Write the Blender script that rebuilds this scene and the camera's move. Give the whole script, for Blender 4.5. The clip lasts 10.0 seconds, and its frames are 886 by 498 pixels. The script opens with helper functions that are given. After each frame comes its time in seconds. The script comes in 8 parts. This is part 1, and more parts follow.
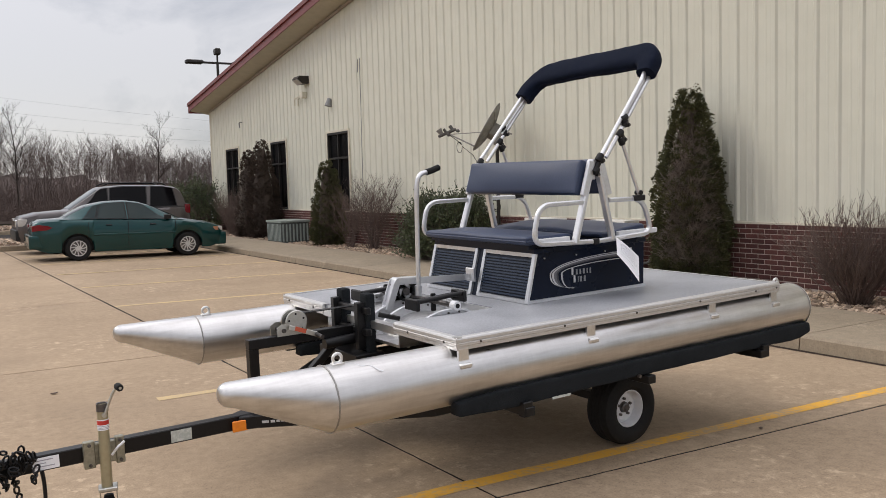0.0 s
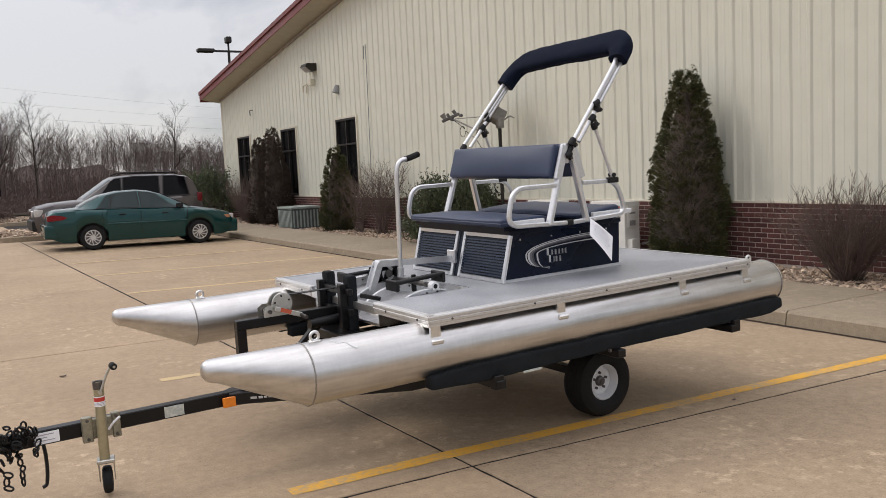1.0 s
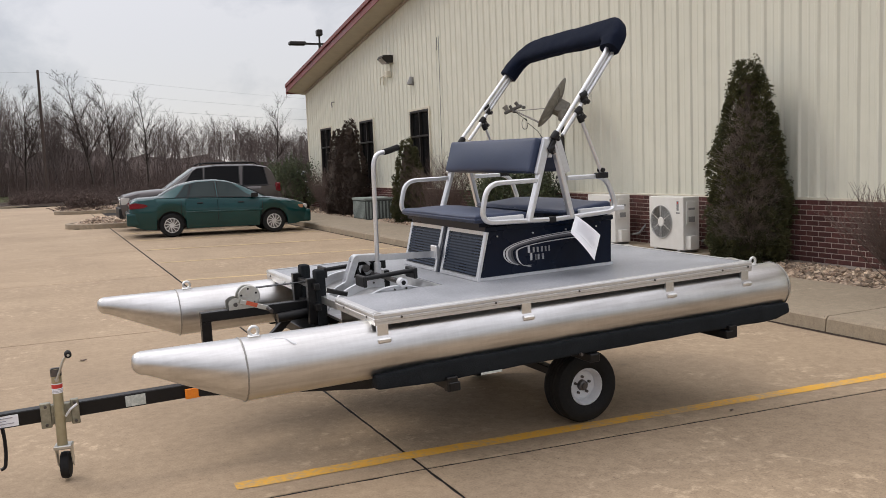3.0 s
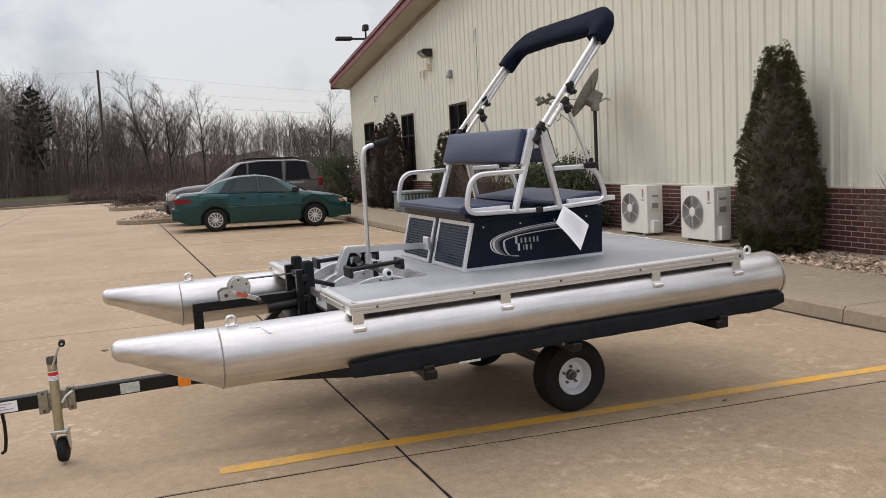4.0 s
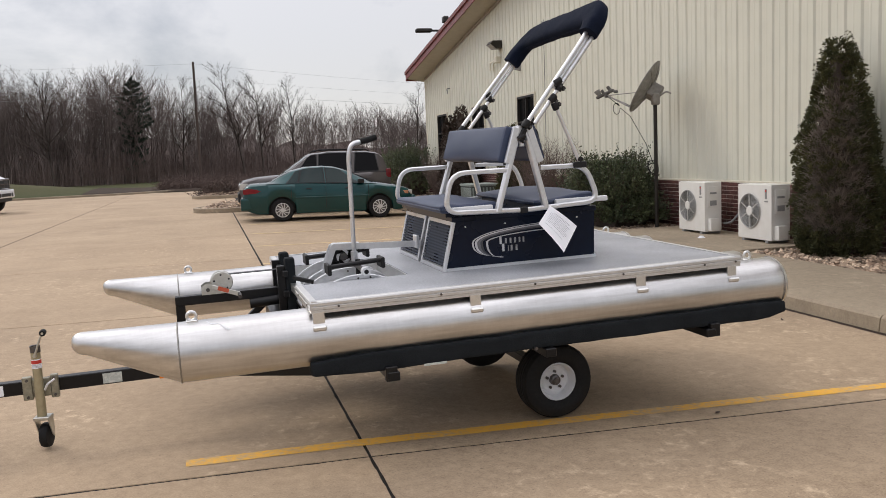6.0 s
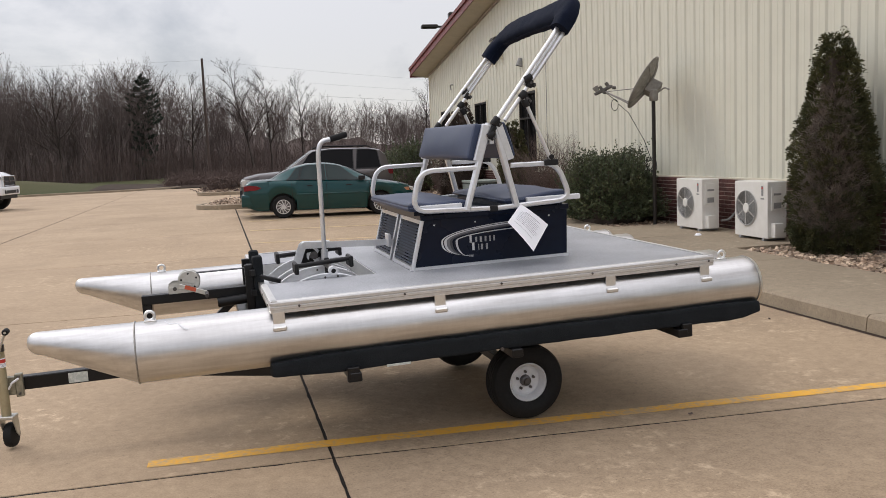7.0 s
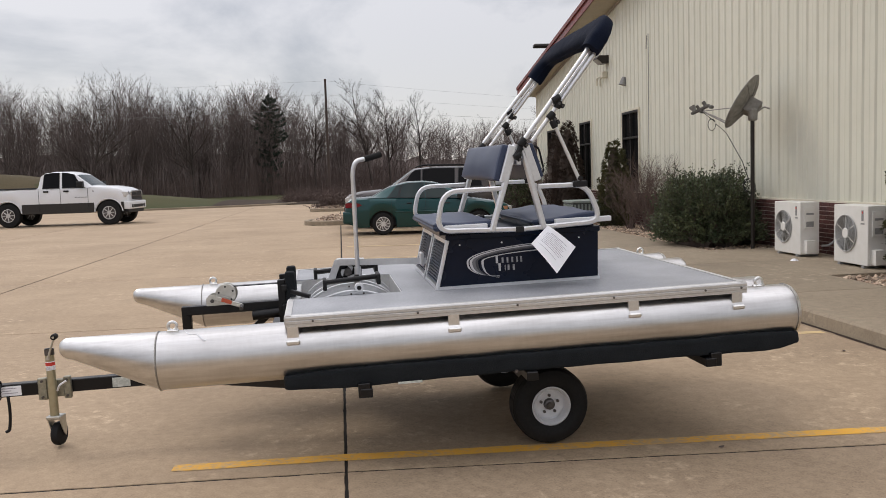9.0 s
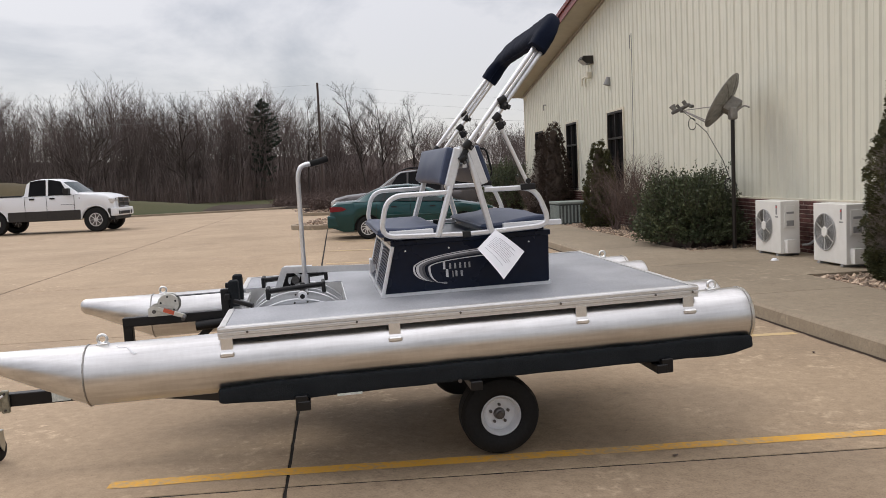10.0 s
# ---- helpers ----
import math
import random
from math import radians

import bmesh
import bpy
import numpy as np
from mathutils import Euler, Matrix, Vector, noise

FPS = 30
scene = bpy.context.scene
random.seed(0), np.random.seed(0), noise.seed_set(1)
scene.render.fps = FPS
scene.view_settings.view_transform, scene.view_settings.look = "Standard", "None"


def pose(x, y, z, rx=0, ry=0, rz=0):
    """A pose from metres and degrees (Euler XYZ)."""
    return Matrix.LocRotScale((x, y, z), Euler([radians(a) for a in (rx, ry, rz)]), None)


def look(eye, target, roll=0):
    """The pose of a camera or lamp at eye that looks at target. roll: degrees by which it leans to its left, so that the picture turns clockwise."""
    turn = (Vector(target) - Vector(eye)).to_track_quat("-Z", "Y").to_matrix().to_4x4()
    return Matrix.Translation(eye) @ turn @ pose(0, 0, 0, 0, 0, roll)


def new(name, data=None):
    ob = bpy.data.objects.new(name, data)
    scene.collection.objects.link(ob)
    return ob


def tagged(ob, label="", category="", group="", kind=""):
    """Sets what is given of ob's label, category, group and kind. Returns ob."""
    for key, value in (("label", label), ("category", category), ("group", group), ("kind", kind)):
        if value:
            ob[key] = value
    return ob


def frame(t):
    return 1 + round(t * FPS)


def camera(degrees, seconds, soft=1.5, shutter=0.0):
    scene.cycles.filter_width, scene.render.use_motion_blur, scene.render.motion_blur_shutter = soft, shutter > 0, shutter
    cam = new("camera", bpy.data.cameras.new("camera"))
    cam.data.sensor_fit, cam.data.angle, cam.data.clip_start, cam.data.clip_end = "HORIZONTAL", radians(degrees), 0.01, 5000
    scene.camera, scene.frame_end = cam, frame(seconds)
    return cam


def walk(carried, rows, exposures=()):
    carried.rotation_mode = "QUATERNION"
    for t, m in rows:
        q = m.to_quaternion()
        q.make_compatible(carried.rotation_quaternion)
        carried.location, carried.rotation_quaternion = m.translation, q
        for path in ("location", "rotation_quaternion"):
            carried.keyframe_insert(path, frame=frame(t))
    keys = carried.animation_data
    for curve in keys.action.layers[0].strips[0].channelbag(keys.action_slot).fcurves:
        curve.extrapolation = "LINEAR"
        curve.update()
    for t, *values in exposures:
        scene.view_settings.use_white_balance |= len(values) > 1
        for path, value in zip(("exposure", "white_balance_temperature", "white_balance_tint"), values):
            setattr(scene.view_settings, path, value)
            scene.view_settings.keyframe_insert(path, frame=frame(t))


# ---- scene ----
cam = camera(54.6, 10.0, soft=0.85)
PATH = [
    (0, (-0.152, -0.125, 1.527), (0.88, 1.582, 1.377), -1.6),
    (0.5, (-0.145, -0.303, 1.532), (0.888, 1.401, 1.359), -2.1),
    (1, (-0.08, -0.43, 1.531), (0.915, 1.295, 1.345), -2.6),
    (1.5, (0.099, -0.548, 1.525), (1.014, 1.219, 1.319), -1.5),
    (2, (0.265, -0.57, 1.522), (1.116, 1.226, 1.293), -1.3),
    (2.5, (0.45, -0.565, 1.523), (1.275, 1.244, 1.306), -1.7),
    (2.7, (0.511, -0.577, 1.519), (1.328, 1.237, 1.315), -2.0),
    (3.8, (0.884, -0.828, 1.497), (1.577, 1.039, 1.298), -2.5),
    (4, (0.943, -0.836, 1.49), (1.617, 1.036, 1.284), -2.9),
    (4.5, (1.105, -0.831, 1.486), (1.748, 1.052, 1.285), -2.6),
    (5, (1.223, -0.86, 1.492), (1.815, 1.042, 1.315), -2.5),
    (5.5, (1.368, -0.937, 1.494), (1.881, 0.987, 1.304), -2.5),
    (5.7, (1.444, -0.94, 1.502), (1.935, 0.989, 1.3), -2.5),
    (6.8, (1.725, -0.946, 1.487), (2.195, 0.984, 1.258), -2.3),
    (7, (1.775, -0.937, 1.497), (2.233, 0.997, 1.273), -2.4),
    (7.5, (1.866, -0.937, 1.489), (2.271, 1.012, 1.291), -2.5),
    (8, (2.033, -1.014, 1.495), (2.323, 0.958, 1.329), -1.9),
    (8.5, (2.16, -1.065, 1.488), (2.37, 0.917, 1.326), -1.6),
    (9, (2.273, -1.044, 1.487), (2.466, 0.939, 1.316), -1.9),
    (9.5, (2.419, -0.965, 1.488), (2.627, 1.017, 1.322), -2.1),
    (10, (2.562, -0.941, 1.485), (2.764, 1.042, 1.319), -2.6),
]
walk(cam, [(t, look(eye, target, roll)) for t, eye, target, roll in PATH], [(0, -0.37), (1.5, -0.36), (4, -0.33), (7.5, -0.31), (8.5, -0.41), (10, -0.36)])

# ---------- world and light ----------
SUN_AZ, SUN_EL = math.atan2(-0.65, 0.75), radians(42)
world = bpy.data.worlds.new("overcast_sky")
scene.world = world
world.use_nodes = True
wn, wl = world.node_tree.nodes, world.node_tree.links
wn.clear()
w_out = wn.new("ShaderNodeOutputWorld")
w_add = wn.new("ShaderNodeAddShader")
w_sky_bg, w_cloud_bg = wn.new("ShaderNodeBackground"), wn.new("ShaderNodeBackground")
w_sky = wn.new("ShaderNodeTexSky")
w_sky.sky_type, w_sky.sun_disc = "NISHITA", False
w_sky.sun_elevation, w_sky.sun_rotation = SUN_EL, SUN_AZ
w_sky_bg.inputs["Strength"].default_value = 0.03
w_tc, w_map = wn.new("ShaderNodeTexCoord"), wn.new("ShaderNodeMapping")
w_map.inputs["Scale"].default_value = (1.0, 1.0, 2.1)
w_map.inputs["Location"].default_value = (0.35, 0.1, 0.0)
w_noise = wn.new("ShaderNodeTexNoise")
w_noise.inputs["Scale"].default_value = 3.3
w_noise.inputs["Detail"].default_value = 7.0
w_noise.inputs["Roughness"].default_value = 0.56
w_noise.inputs["Distortion"].default_value = 0.35
w_ramp = wn.new("ShaderNodeValToRGB")
w_ramp.color_ramp.elements[0].position, w_ramp.color_ramp.elements[0].color = 0.36, (0.562, 0.570, 0.632, 1)
w_ramp.color_ramp.elements[1].position, w_ramp.color_ramp.elements[1].color = 0.565, (1.10, 1.06, 1.08, 1)
w_sep = wn.new("ShaderNodeSeparateXYZ")
w_grad = wn.new("ShaderNodeMapRange")
w_grad.inputs["From Min"].default_value, w_grad.inputs["From Max"].default_value = 0.0, 0.9
w_grad.inputs["To Min"].default_value, w_grad.inputs["To Max"].default_value = 0.67, 2.25
wl.new(w_tc.outputs["Generated"], w_map.inputs["Vector"])
wl.new(w_map.outputs["Vector"], w_noise.inputs["Vector"])
wl.new(w_noise.outputs["Fac"], w_ramp.inputs["Fac"])
wl.new(w_tc.outputs["Generated"], w_sep.inputs["Vector"])
w_pow = wn.new("ShaderNodeMath")
w_pow.operation = "POWER"
w_pow.inputs[1].default_value = 1.7
wl.new(w_sep.outputs["Z"], w_pow.inputs[0])
wl.new(w_pow.outputs[0], w_grad.inputs["Value"])
wl.new(w_ramp.outputs["Color"], w_cloud_bg.inputs["Color"])
wl.new(w_grad.outputs["Result"], w_cloud_bg.inputs["Strength"])
wl.new(w_sky.outputs["Color"], w_sky_bg.inputs["Color"])
wl.new(w_sky_bg.outputs[0], w_add.inputs[0])
wl.new(w_cloud_bg.outputs[0], w_add.inputs[1])
wl.new(w_add.outputs[0], w_out.inputs["Surface"])

sun_data = bpy.data.lights.new("sun", "SUN")
sun_data.energy, sun_data.angle, sun_data.color = 1.15, radians(15), (1.0, 0.92, 0.82)
sun = new("sun", sun_data)
sun.matrix_world = look((-6.5, 7.5, 8.94), (0, 0, 0))

# ---------- materials ----------


def mat(name, a, b=None, rough=0.5, metal=0.0, fine=40.0, coarse=3.0, bump=0.1, depth=0.002, rvar=0.12, per=0.0, island=0.0, stretch=(1, 1, 1), coat=0.0, lo=0.35, hi=0.65, spec=0.5):
    """Two-scale procedural material: colours a and b mixed by fine and coarse noise, with bump and roughness variation."""
    m = bpy.data.materials.new(name)
    m.use_nodes = True
    n, l = m.node_tree.nodes, m.node_tree.links
    p = n["Principled BSDF"]
    b = b or tuple(c * 0.8 for c in a)
    tc, mp = n.new("ShaderNodeTexCoord"), n.new("ShaderNodeMapping")
    mp.inputs["Scale"].default_value = stretch
    l.new(tc.outputs["Object"], mp.inputs["Vector"])
    n1, n2 = n.new("ShaderNodeTexNoise"), n.new("ShaderNodeTexNoise")
    for t, s, d in ((n1, fine, 5.0), (n2, coarse, 4.0)):
        t.inputs["Scale"].default_value, t.inputs["Detail"].default_value = s, d
        l.new(mp.outputs["Vector"], t.inputs["Vector"])
    av = n.new("ShaderNodeMath")
    av.operation = "MULTIPLY_ADD"
    av.inputs[1].default_value = 0.5
    hf = n.new("ShaderNodeMath")
    hf.operation = "MULTIPLY"
    hf.inputs[1].default_value = 0.5
    l.new(n2.outputs["Fac"], hf.inputs[0])
    l.new(n1.outputs["Fac"], av.inputs[0])
    l.new(hf.outputs[0], av.inputs[2])
    rp = n.new("ShaderNodeValToRGB")
    rp.color_ramp.elements[0].position, rp.color_ramp.elements[1].position = lo, hi
    rp.color_ramp.elements[0].color, rp.color_ramp.elements[1].color = (*a, 1), (*b, 1)
    l.new(av.outputs[0], rp.inputs["Fac"])
    colour = rp.outputs["Color"]
    if per or island:
        hs = n.new("ShaderNodeHueSaturation")
        mr = n.new("ShaderNodeMapRange")
        amount = per or island
        mr.inputs["To Min"].default_value, mr.inputs["To Max"].default_value = 1 - amount, 1 + amount
        if per:
            l.new(n.new("ShaderNodeObjectInfo").outputs["Random"], mr.inputs["Value"])
        else:
            l.new(n.new("ShaderNodeNewGeometry").outputs["Random Per Island"], mr.inputs["Value"])
        l.new(mr.outputs["Result"], hs.inputs["Value"])
        l.new(colour, hs.inputs["Color"])
        colour = hs.outputs["Color"]
    l.new(colour, p.inputs["Base Color"])
    rr = n.new("ShaderNodeMapRange")
    rr.inputs["To Min"].default_value, rr.inputs["To Max"].default_value = max(0.02, rough - rvar), min(1.0, rough + rvar)
    l.new(n2.outputs["Fac"], rr.inputs["Value"])
    l.new(rr.outputs["Result"], p.inputs["Roughness"])
    p.inputs["Metallic"].default_value = metal
    p.inputs["Coat Weight"].default_value = coat
    p.inputs["Specular IOR Level"].default_value = spec
    if bump:
        bp = n.new("ShaderNodeBump")
        bp.inputs["Strength"].default_value, bp.inputs["Distance"].default_value = bump, depth
        l.new(n1.outputs["Fac"], bp.inputs["Height"])
        l.new(bp.outputs["Normal"], p.inputs["Normal"])
    return m



def concrete(name, dark, light, stain, per=0.03):
    """Broom-finished concrete: broad tone drift, mottling, sand grain, pits and faint stains."""
    m = bpy.data.materials.new(name)
    m.use_nodes = True
    n, l = m.node_tree.nodes, m.node_tree.links
    p = n["Principled BSDF"]
    tc = n.new("ShaderNodeTexCoord")
    facs = []
    for s, d, r in ((0.35, 4, 0.55), (2.6, 6, 0.62), (17.0, 6, 0.6), (85.0, 4, 0.75), (0.9, 5, 0.5)):
        t = n.new("ShaderNodeTexNoise")
        t.inputs["Scale"].default_value, t.inputs["Detail"].default_value, t.inputs["Roughness"].default_value = s, d, r
        l.new(tc.outputs["Object"], t.inputs["Vector"])
        facs.append(t.outputs["Fac"])

    def weighted(a, k, base=None):
        q = n.new("ShaderNodeMath")
        q.operation = "MULTIPLY_ADD"
        q.inputs[1].default_value = k
        l.new(a, q.inputs[0])
        if base is None:
            q.inputs[2].default_value = 0.0
        else:
            l.new(base, q.inputs[2])
        return q.outputs[0]
    f = weighted(facs[0], 0.20)
    f = weighted(facs[1], 0.11, f)
    f = weighted(facs[2], 0.22, f)
    f = weighted(facs[3], 0.35, f)
    rp = n.new("ShaderNodeValToRGB")
    rp.color_ramp.elements[0].position, rp.color_ramp.elements[1].position = 0.31, 0.57
    rp.color_ramp.elements[0].color, rp.color_ramp.elements[1].color = (*dark, 1), (*light, 1)
    l.new(f, rp.inputs["Fac"])
    st = n.new("ShaderNodeMapRange")
    st.inputs["From Min"].default_value, st.inputs["From Max"].default_value = 0.54, 0.74
    st.inputs["To Min"].default_value, st.inputs["To Max"].default_value = 0.0, 0.42
    l.new(facs[4], st.inputs["Value"])
    mx = n.new("ShaderNodeMix")
    mx.data_type = "RGBA"
    l.new(st.outputs["Result"], mx.inputs["Factor"])
    l.new(rp.outputs["Color"], mx.inputs["A"])
    mx.inputs["B"].default_value = (*stain, 1)
    # surface scaling: pale flecks gathered in patches, and small dark pits
    def mask(scale, detail, rough, lo, hi, top):
        t, q = n.new("ShaderNodeTexNoise"), n.new("ShaderNodeMapRange")
        t.inputs["Scale"].default_value, t.inputs["Detail"].default_value, t.inputs["Roughness"].default_value = scale, detail, rough
        q.inputs["From Min"].default_value, q.inputs["From Max"].default_value, q.inputs["To Max"].default_value = lo, hi, top
        l.new(tc.outputs["Object"], t.inputs["Vector"])
        l.new(t.outputs["Fac"], q.inputs["Value"])
        return q.outputs["Result"]
    both = n.new("ShaderNodeMath")
    both.operation = "MULTIPLY"
    l.new(mask(9.0, 8, 0.78, 0.53, 0.64, 0.75), both.inputs[0])
    l.new(mask(0.62, 3, 0.5, 0.46, 0.60, 1.0), both.inputs[1])
    pale, pit = n.new("ShaderNodeMix"), n.new("ShaderNodeMix")
    pale.data_type = pit.data_type = "RGBA"
    l.new(both.outputs[0], pale.inputs["Factor"])
    l.new(mx.outputs["Result"], pale.inputs["A"])
    pale.inputs["B"].default_value = (*[min(0.62, c * 1.22 + 0.02) for c in light], 1)
    l.new(mask(48.0, 3, 0.6, 0.66, 0.72, 0.6), pit.inputs["Factor"])
    l.new(pale.outputs["Result"], pit.inputs["A"])
    pit.inputs["B"].default_value = (*[c * 0.55 for c in dark], 1)
    hs, mr = n.new("ShaderNodeHueSaturation"), n.new("ShaderNodeMapRange")
    mr.inputs["To Min"].default_value, mr.inputs["To Max"].default_value = 1 - per, 1 + per
    l.new(n.new("ShaderNodeObjectInfo").outputs["Random"], mr.inputs["Value"])
    l.new(mr.outputs["Result"], hs.inputs["Value"])
    l.new(pit.outputs["Result"], hs.inputs["Color"])
    l.new(hs.outputs["Color"], p.inputs["Base Color"])
    p.inputs["Roughness"].default_value = 0.86
    bp = n.new("ShaderNodeBump")
    bp.inputs["Strength"].default_value, bp.inputs["Distance"].default_value = 0.28, 0.004
    l.new(weighted(facs[3], 0.6, weighted(facs[2], 0.6)), bp.inputs["Height"])
    l.new(bp.outputs["Normal"], p.inputs["Normal"])
    return m


M_CONC = concrete("tan_concrete", (0.215, 0.151, 0.094), (0.482, 0.362, 0.240), (0.235, 0.172, 0.114))
M_CONC_DARK = concrete("darker_tan_concrete", (0.192, 0.136, 0.086), (0.440, 0.333, 0.222), (0.205, 0.150, 0.100))
M_WALK = concrete("sidewalk_concrete", (0.175, 0.138, 0.096), (0.36, 0.295, 0.212), (0.165, 0.132, 0.094), 0.04)
M_JOINT = mat("joint_sealant", (0.012, 0.010, 0.009), (0.022, 0.018, 0.016), 0.9, spec=0.2)
M_OLDYELLOW = mat("faded_yellow_paint", (0.58, 0.43, 0.21), (0.46, 0.35, 0.22), 0.85, fine=60, coarse=1.6, bump=0.3, lo=0.42, hi=0.64)
M_YELLOW = mat("yellow_paint", (0.70, 0.37, 0.04), (0.43, 0.31, 0.17), 0.8, fine=34, coarse=3.0, bump=0.3, lo=0.455, hi=0.62)
M_GRASS = mat("grass", (0.036, 0.050, 0.018), (0.088, 0.078, 0.042), 0.95, fine=12, coarse=0.14, bump=0.5, depth=0.03, spec=0.1)
M_DRYGRASS = mat("dormant_grass", (0.070, 0.058, 0.034), (0.105, 0.084, 0.050), 0.95, fine=10, coarse=0.3, bump=0.5, depth=0.03, spec=0.1)
M_LITTER = mat("dark_leaf_litter", (0.060, 0.044, 0.034), (0.038, 0.029, 0.023), 0.95, fine=3, coarse=0.15, bump=0.5, depth=0.05, spec=0.1)
M_EARTH = mat("leaf_litter", (0.09, 0.065, 0.045), (0.15, 0.11, 0.08), 0.95, fine=6, coarse=0.2, bump=0.5, depth=0.05, spec=0.1)
M_CLAD = mat("cream_metal_cladding", (0.685, 0.678, 0.578), (0.635, 0.63, 0.535), 0.42, fine=3, coarse=0.35, bump=0.05, depth=0.004, rvar=0.06)
M_TRIM = mat("cream_trim", (0.70, 0.66, 0.54), (0.62, 0.58, 0.47), 0.45, fine=12)
M_FASCIA = mat("burgundy_metal", (0.16, 0.030, 0.030), (0.20, 0.045, 0.042), 0.4, fine=5, coarse=0.6, bump=0.03)
M_SOFFIT = mat("soffit_panel", (0.50, 0.45, 0.35), (0.44, 0.40, 0.31), 0.6, fine=8)
M_ROOF = mat("roof_metal", (0.15, 0.035, 0.035), (0.19, 0.05, 0.045), 0.45, fine=5)
M_BRICK = mat("red_brick", (0.118, 0.040, 0.034), (0.060, 0.024, 0.022), 0.85, fine=60, coarse=8, bump=0.4, depth=0.003, per=0.28)
M_BRICKS = mat("red_brick_run", (0.118, 0.040, 0.034), (0.060, 0.024, 0.022), 0.85, fine=60, coarse=8, bump=0.4, depth=0.003, island=0.28)
M_MORTAR = mat("mortar", (0.46, 0.39, 0.34), (0.36, 0.30, 0.26), 0.95, fine=80)
M_DARKFRAME = mat("dark_bronze_frame", (0.018, 0.015, 0.014), (0.03, 0.026, 0.022), 0.4, metal=0.4)
M_STONE = mat("river_stones", (0.54, 0.43, 0.32), (0.17, 0.105, 0.070), 0.8, fine=14, coarse=5, bump=0.3, depth=0.004, island=0.6)


def plate_aluminium(name):
    """Rolled aluminium plate: long drawn streaks, dull oxide blotches, dents and hair scuffs."""
    m = bpy.data.materials.new(name)
    m.use_nodes = True
    n, l = m.node_tree.nodes, m.node_tree.links
    p = n["Principled BSDF"]
    p.inputs["Metallic"].default_value = 1.0
    tc = n.new("ShaderNodeTexCoord")
    out = []
    for stretch, s, d, r in (((0.06, 1, 1), 34, 5, 0.6), ((0.35, 1.2, 1.2), 5.5, 6, 0.65), ((0.35, 1, 1), 4.0, 3, 0.5), ((1.0, 0.25, 0.25), 60, 3, 0.6), ((0.5, 1, 1), 1.6, 3, 0.5)):
        mp, t = n.new("ShaderNodeMapping"), n.new("ShaderNodeTexNoise")
        mp.inputs["Scale"].default_value = stretch
        t.inputs["Scale"].default_value, t.inputs["Detail"].default_value, t.inputs["Roughness"].default_value = s, d, r
        l.new(tc.outputs["Object"], mp.inputs["Vector"])
        l.new(mp.outputs["Vector"], t.inputs["Vector"])
        out.append(t.outputs["Fac"])

    def madd(a, k, base):
        q = n.new("ShaderNodeMath")
        q.operation = "MULTIPLY_ADD"
        q.inputs[1].default_value = k
        l.new(a, q.inputs[0])
        if isinstance(base, float):
            q.inputs[2].default_value = base
        else:
            l.new(base, q.inputs[2])
        return q.outputs[0]
    f = madd(out[0], 0.42, madd(out[1], 0.50, madd(out[3], 0.08, 0.0)))
    rp = n.new("ShaderNodeValToRGB")
    rp.color_ramp.elements[0].position, rp.color_ramp.elements[1].position = 0.38, 0.62
    rp.color_ramp.elements[0].color, rp.color_ramp.elements[1].color = (0.49, 0.48, 0.47, 1), (0.72, 0.715, 0.71, 1)
    l.new(f, rp.inputs["Fac"])
    l.new(rp.outputs["Color"], p.inputs["Base Color"])
    l.new(madd(out[1], 0.22, madd(out[4], 0.16, 0.13)), p.inputs["Roughness"])
    bp, bp2 = n.new("ShaderNodeBump"), n.new("ShaderNodeBump")
    bp.inputs["Strength"].default_value, bp.inputs["Distance"].default_value = 0.12, 0.012
    bp2.inputs["Strength"].default_value, bp2.inputs["Distance"].default_value = 0.12, 0.001
    l.new(out[2], bp.inputs["Height"])
    l.new(out[0], bp2.inputs["Height"])
    l.new(bp.outputs["Normal"], bp2.inputs["Normal"])
    l.new(bp2.outputs["Normal"], p.inputs["Normal"])
    return m


M_ALU = plate_aluminium("rolled_aluminium_plate")
M_ALUBAR = mat("mill_aluminium", (0.80, 0.80, 0.79), (0.70, 0.70, 0.69), 0.36, metal=1.0, fine=70, coarse=5, bump=0.05, depth=0.0006)
M_SATIN = mat("satin_aluminium", (0.77, 0.78, 0.80), (0.66, 0.67, 0.69), 0.36, metal=0.8, fine=60, coarse=6, bump=0.05, depth=0.0006)
M_WELD = mat("weld_bead", (0.40, 0.39, 0.37), (0.28, 0.27, 0.26), 0.5, metal=0.9, fine=160, bump=0.6, depth=0.003)
M_DECK = mat("grey_deck_coating", (0.22, 0.228, 0.248), (0.40, 0.41, 0.435), 0.44, fine=110, coarse=3, bump=0.35, depth=0.0015, rvar=0.08)
M_NAVY = mat("navy_vinyl", (0.019, 0.032, 0.072), (0.029, 0.044, 0.092), 0.46, fine=120, coarse=5, bump=0.15, depth=0.001, rvar=0.06)
M_CANVAS = mat("navy_canvas", (0.003, 0.006, 0.016), (0.006, 0.010, 0.024), 0.95, fine=120, coarse=9, bump=0.5, depth=0.003, spec=0.15)
M_PANEL = mat("navy_gloss_panel", (0.003, 0.0065, 0.018), (0.0045, 0.0095, 0.024), 0.28, spec=0.22, fine=30, coarse=3, bump=0.02, depth=0.001, rvar=0.05)
# panel navy lightened for the light that the slats catch
M_LOUVRE_LIT = mat("lit_navy_louvre", (0.016, 0.028, 0.056), (0.024, 0.038, 0.070), 0.34, fine=40, bump=0.02)
M_SILVER = mat("silver_decal", (0.62, 0.63, 0.65), (0.48, 0.49, 0.52), 0.35, metal=0.3, fine=20)
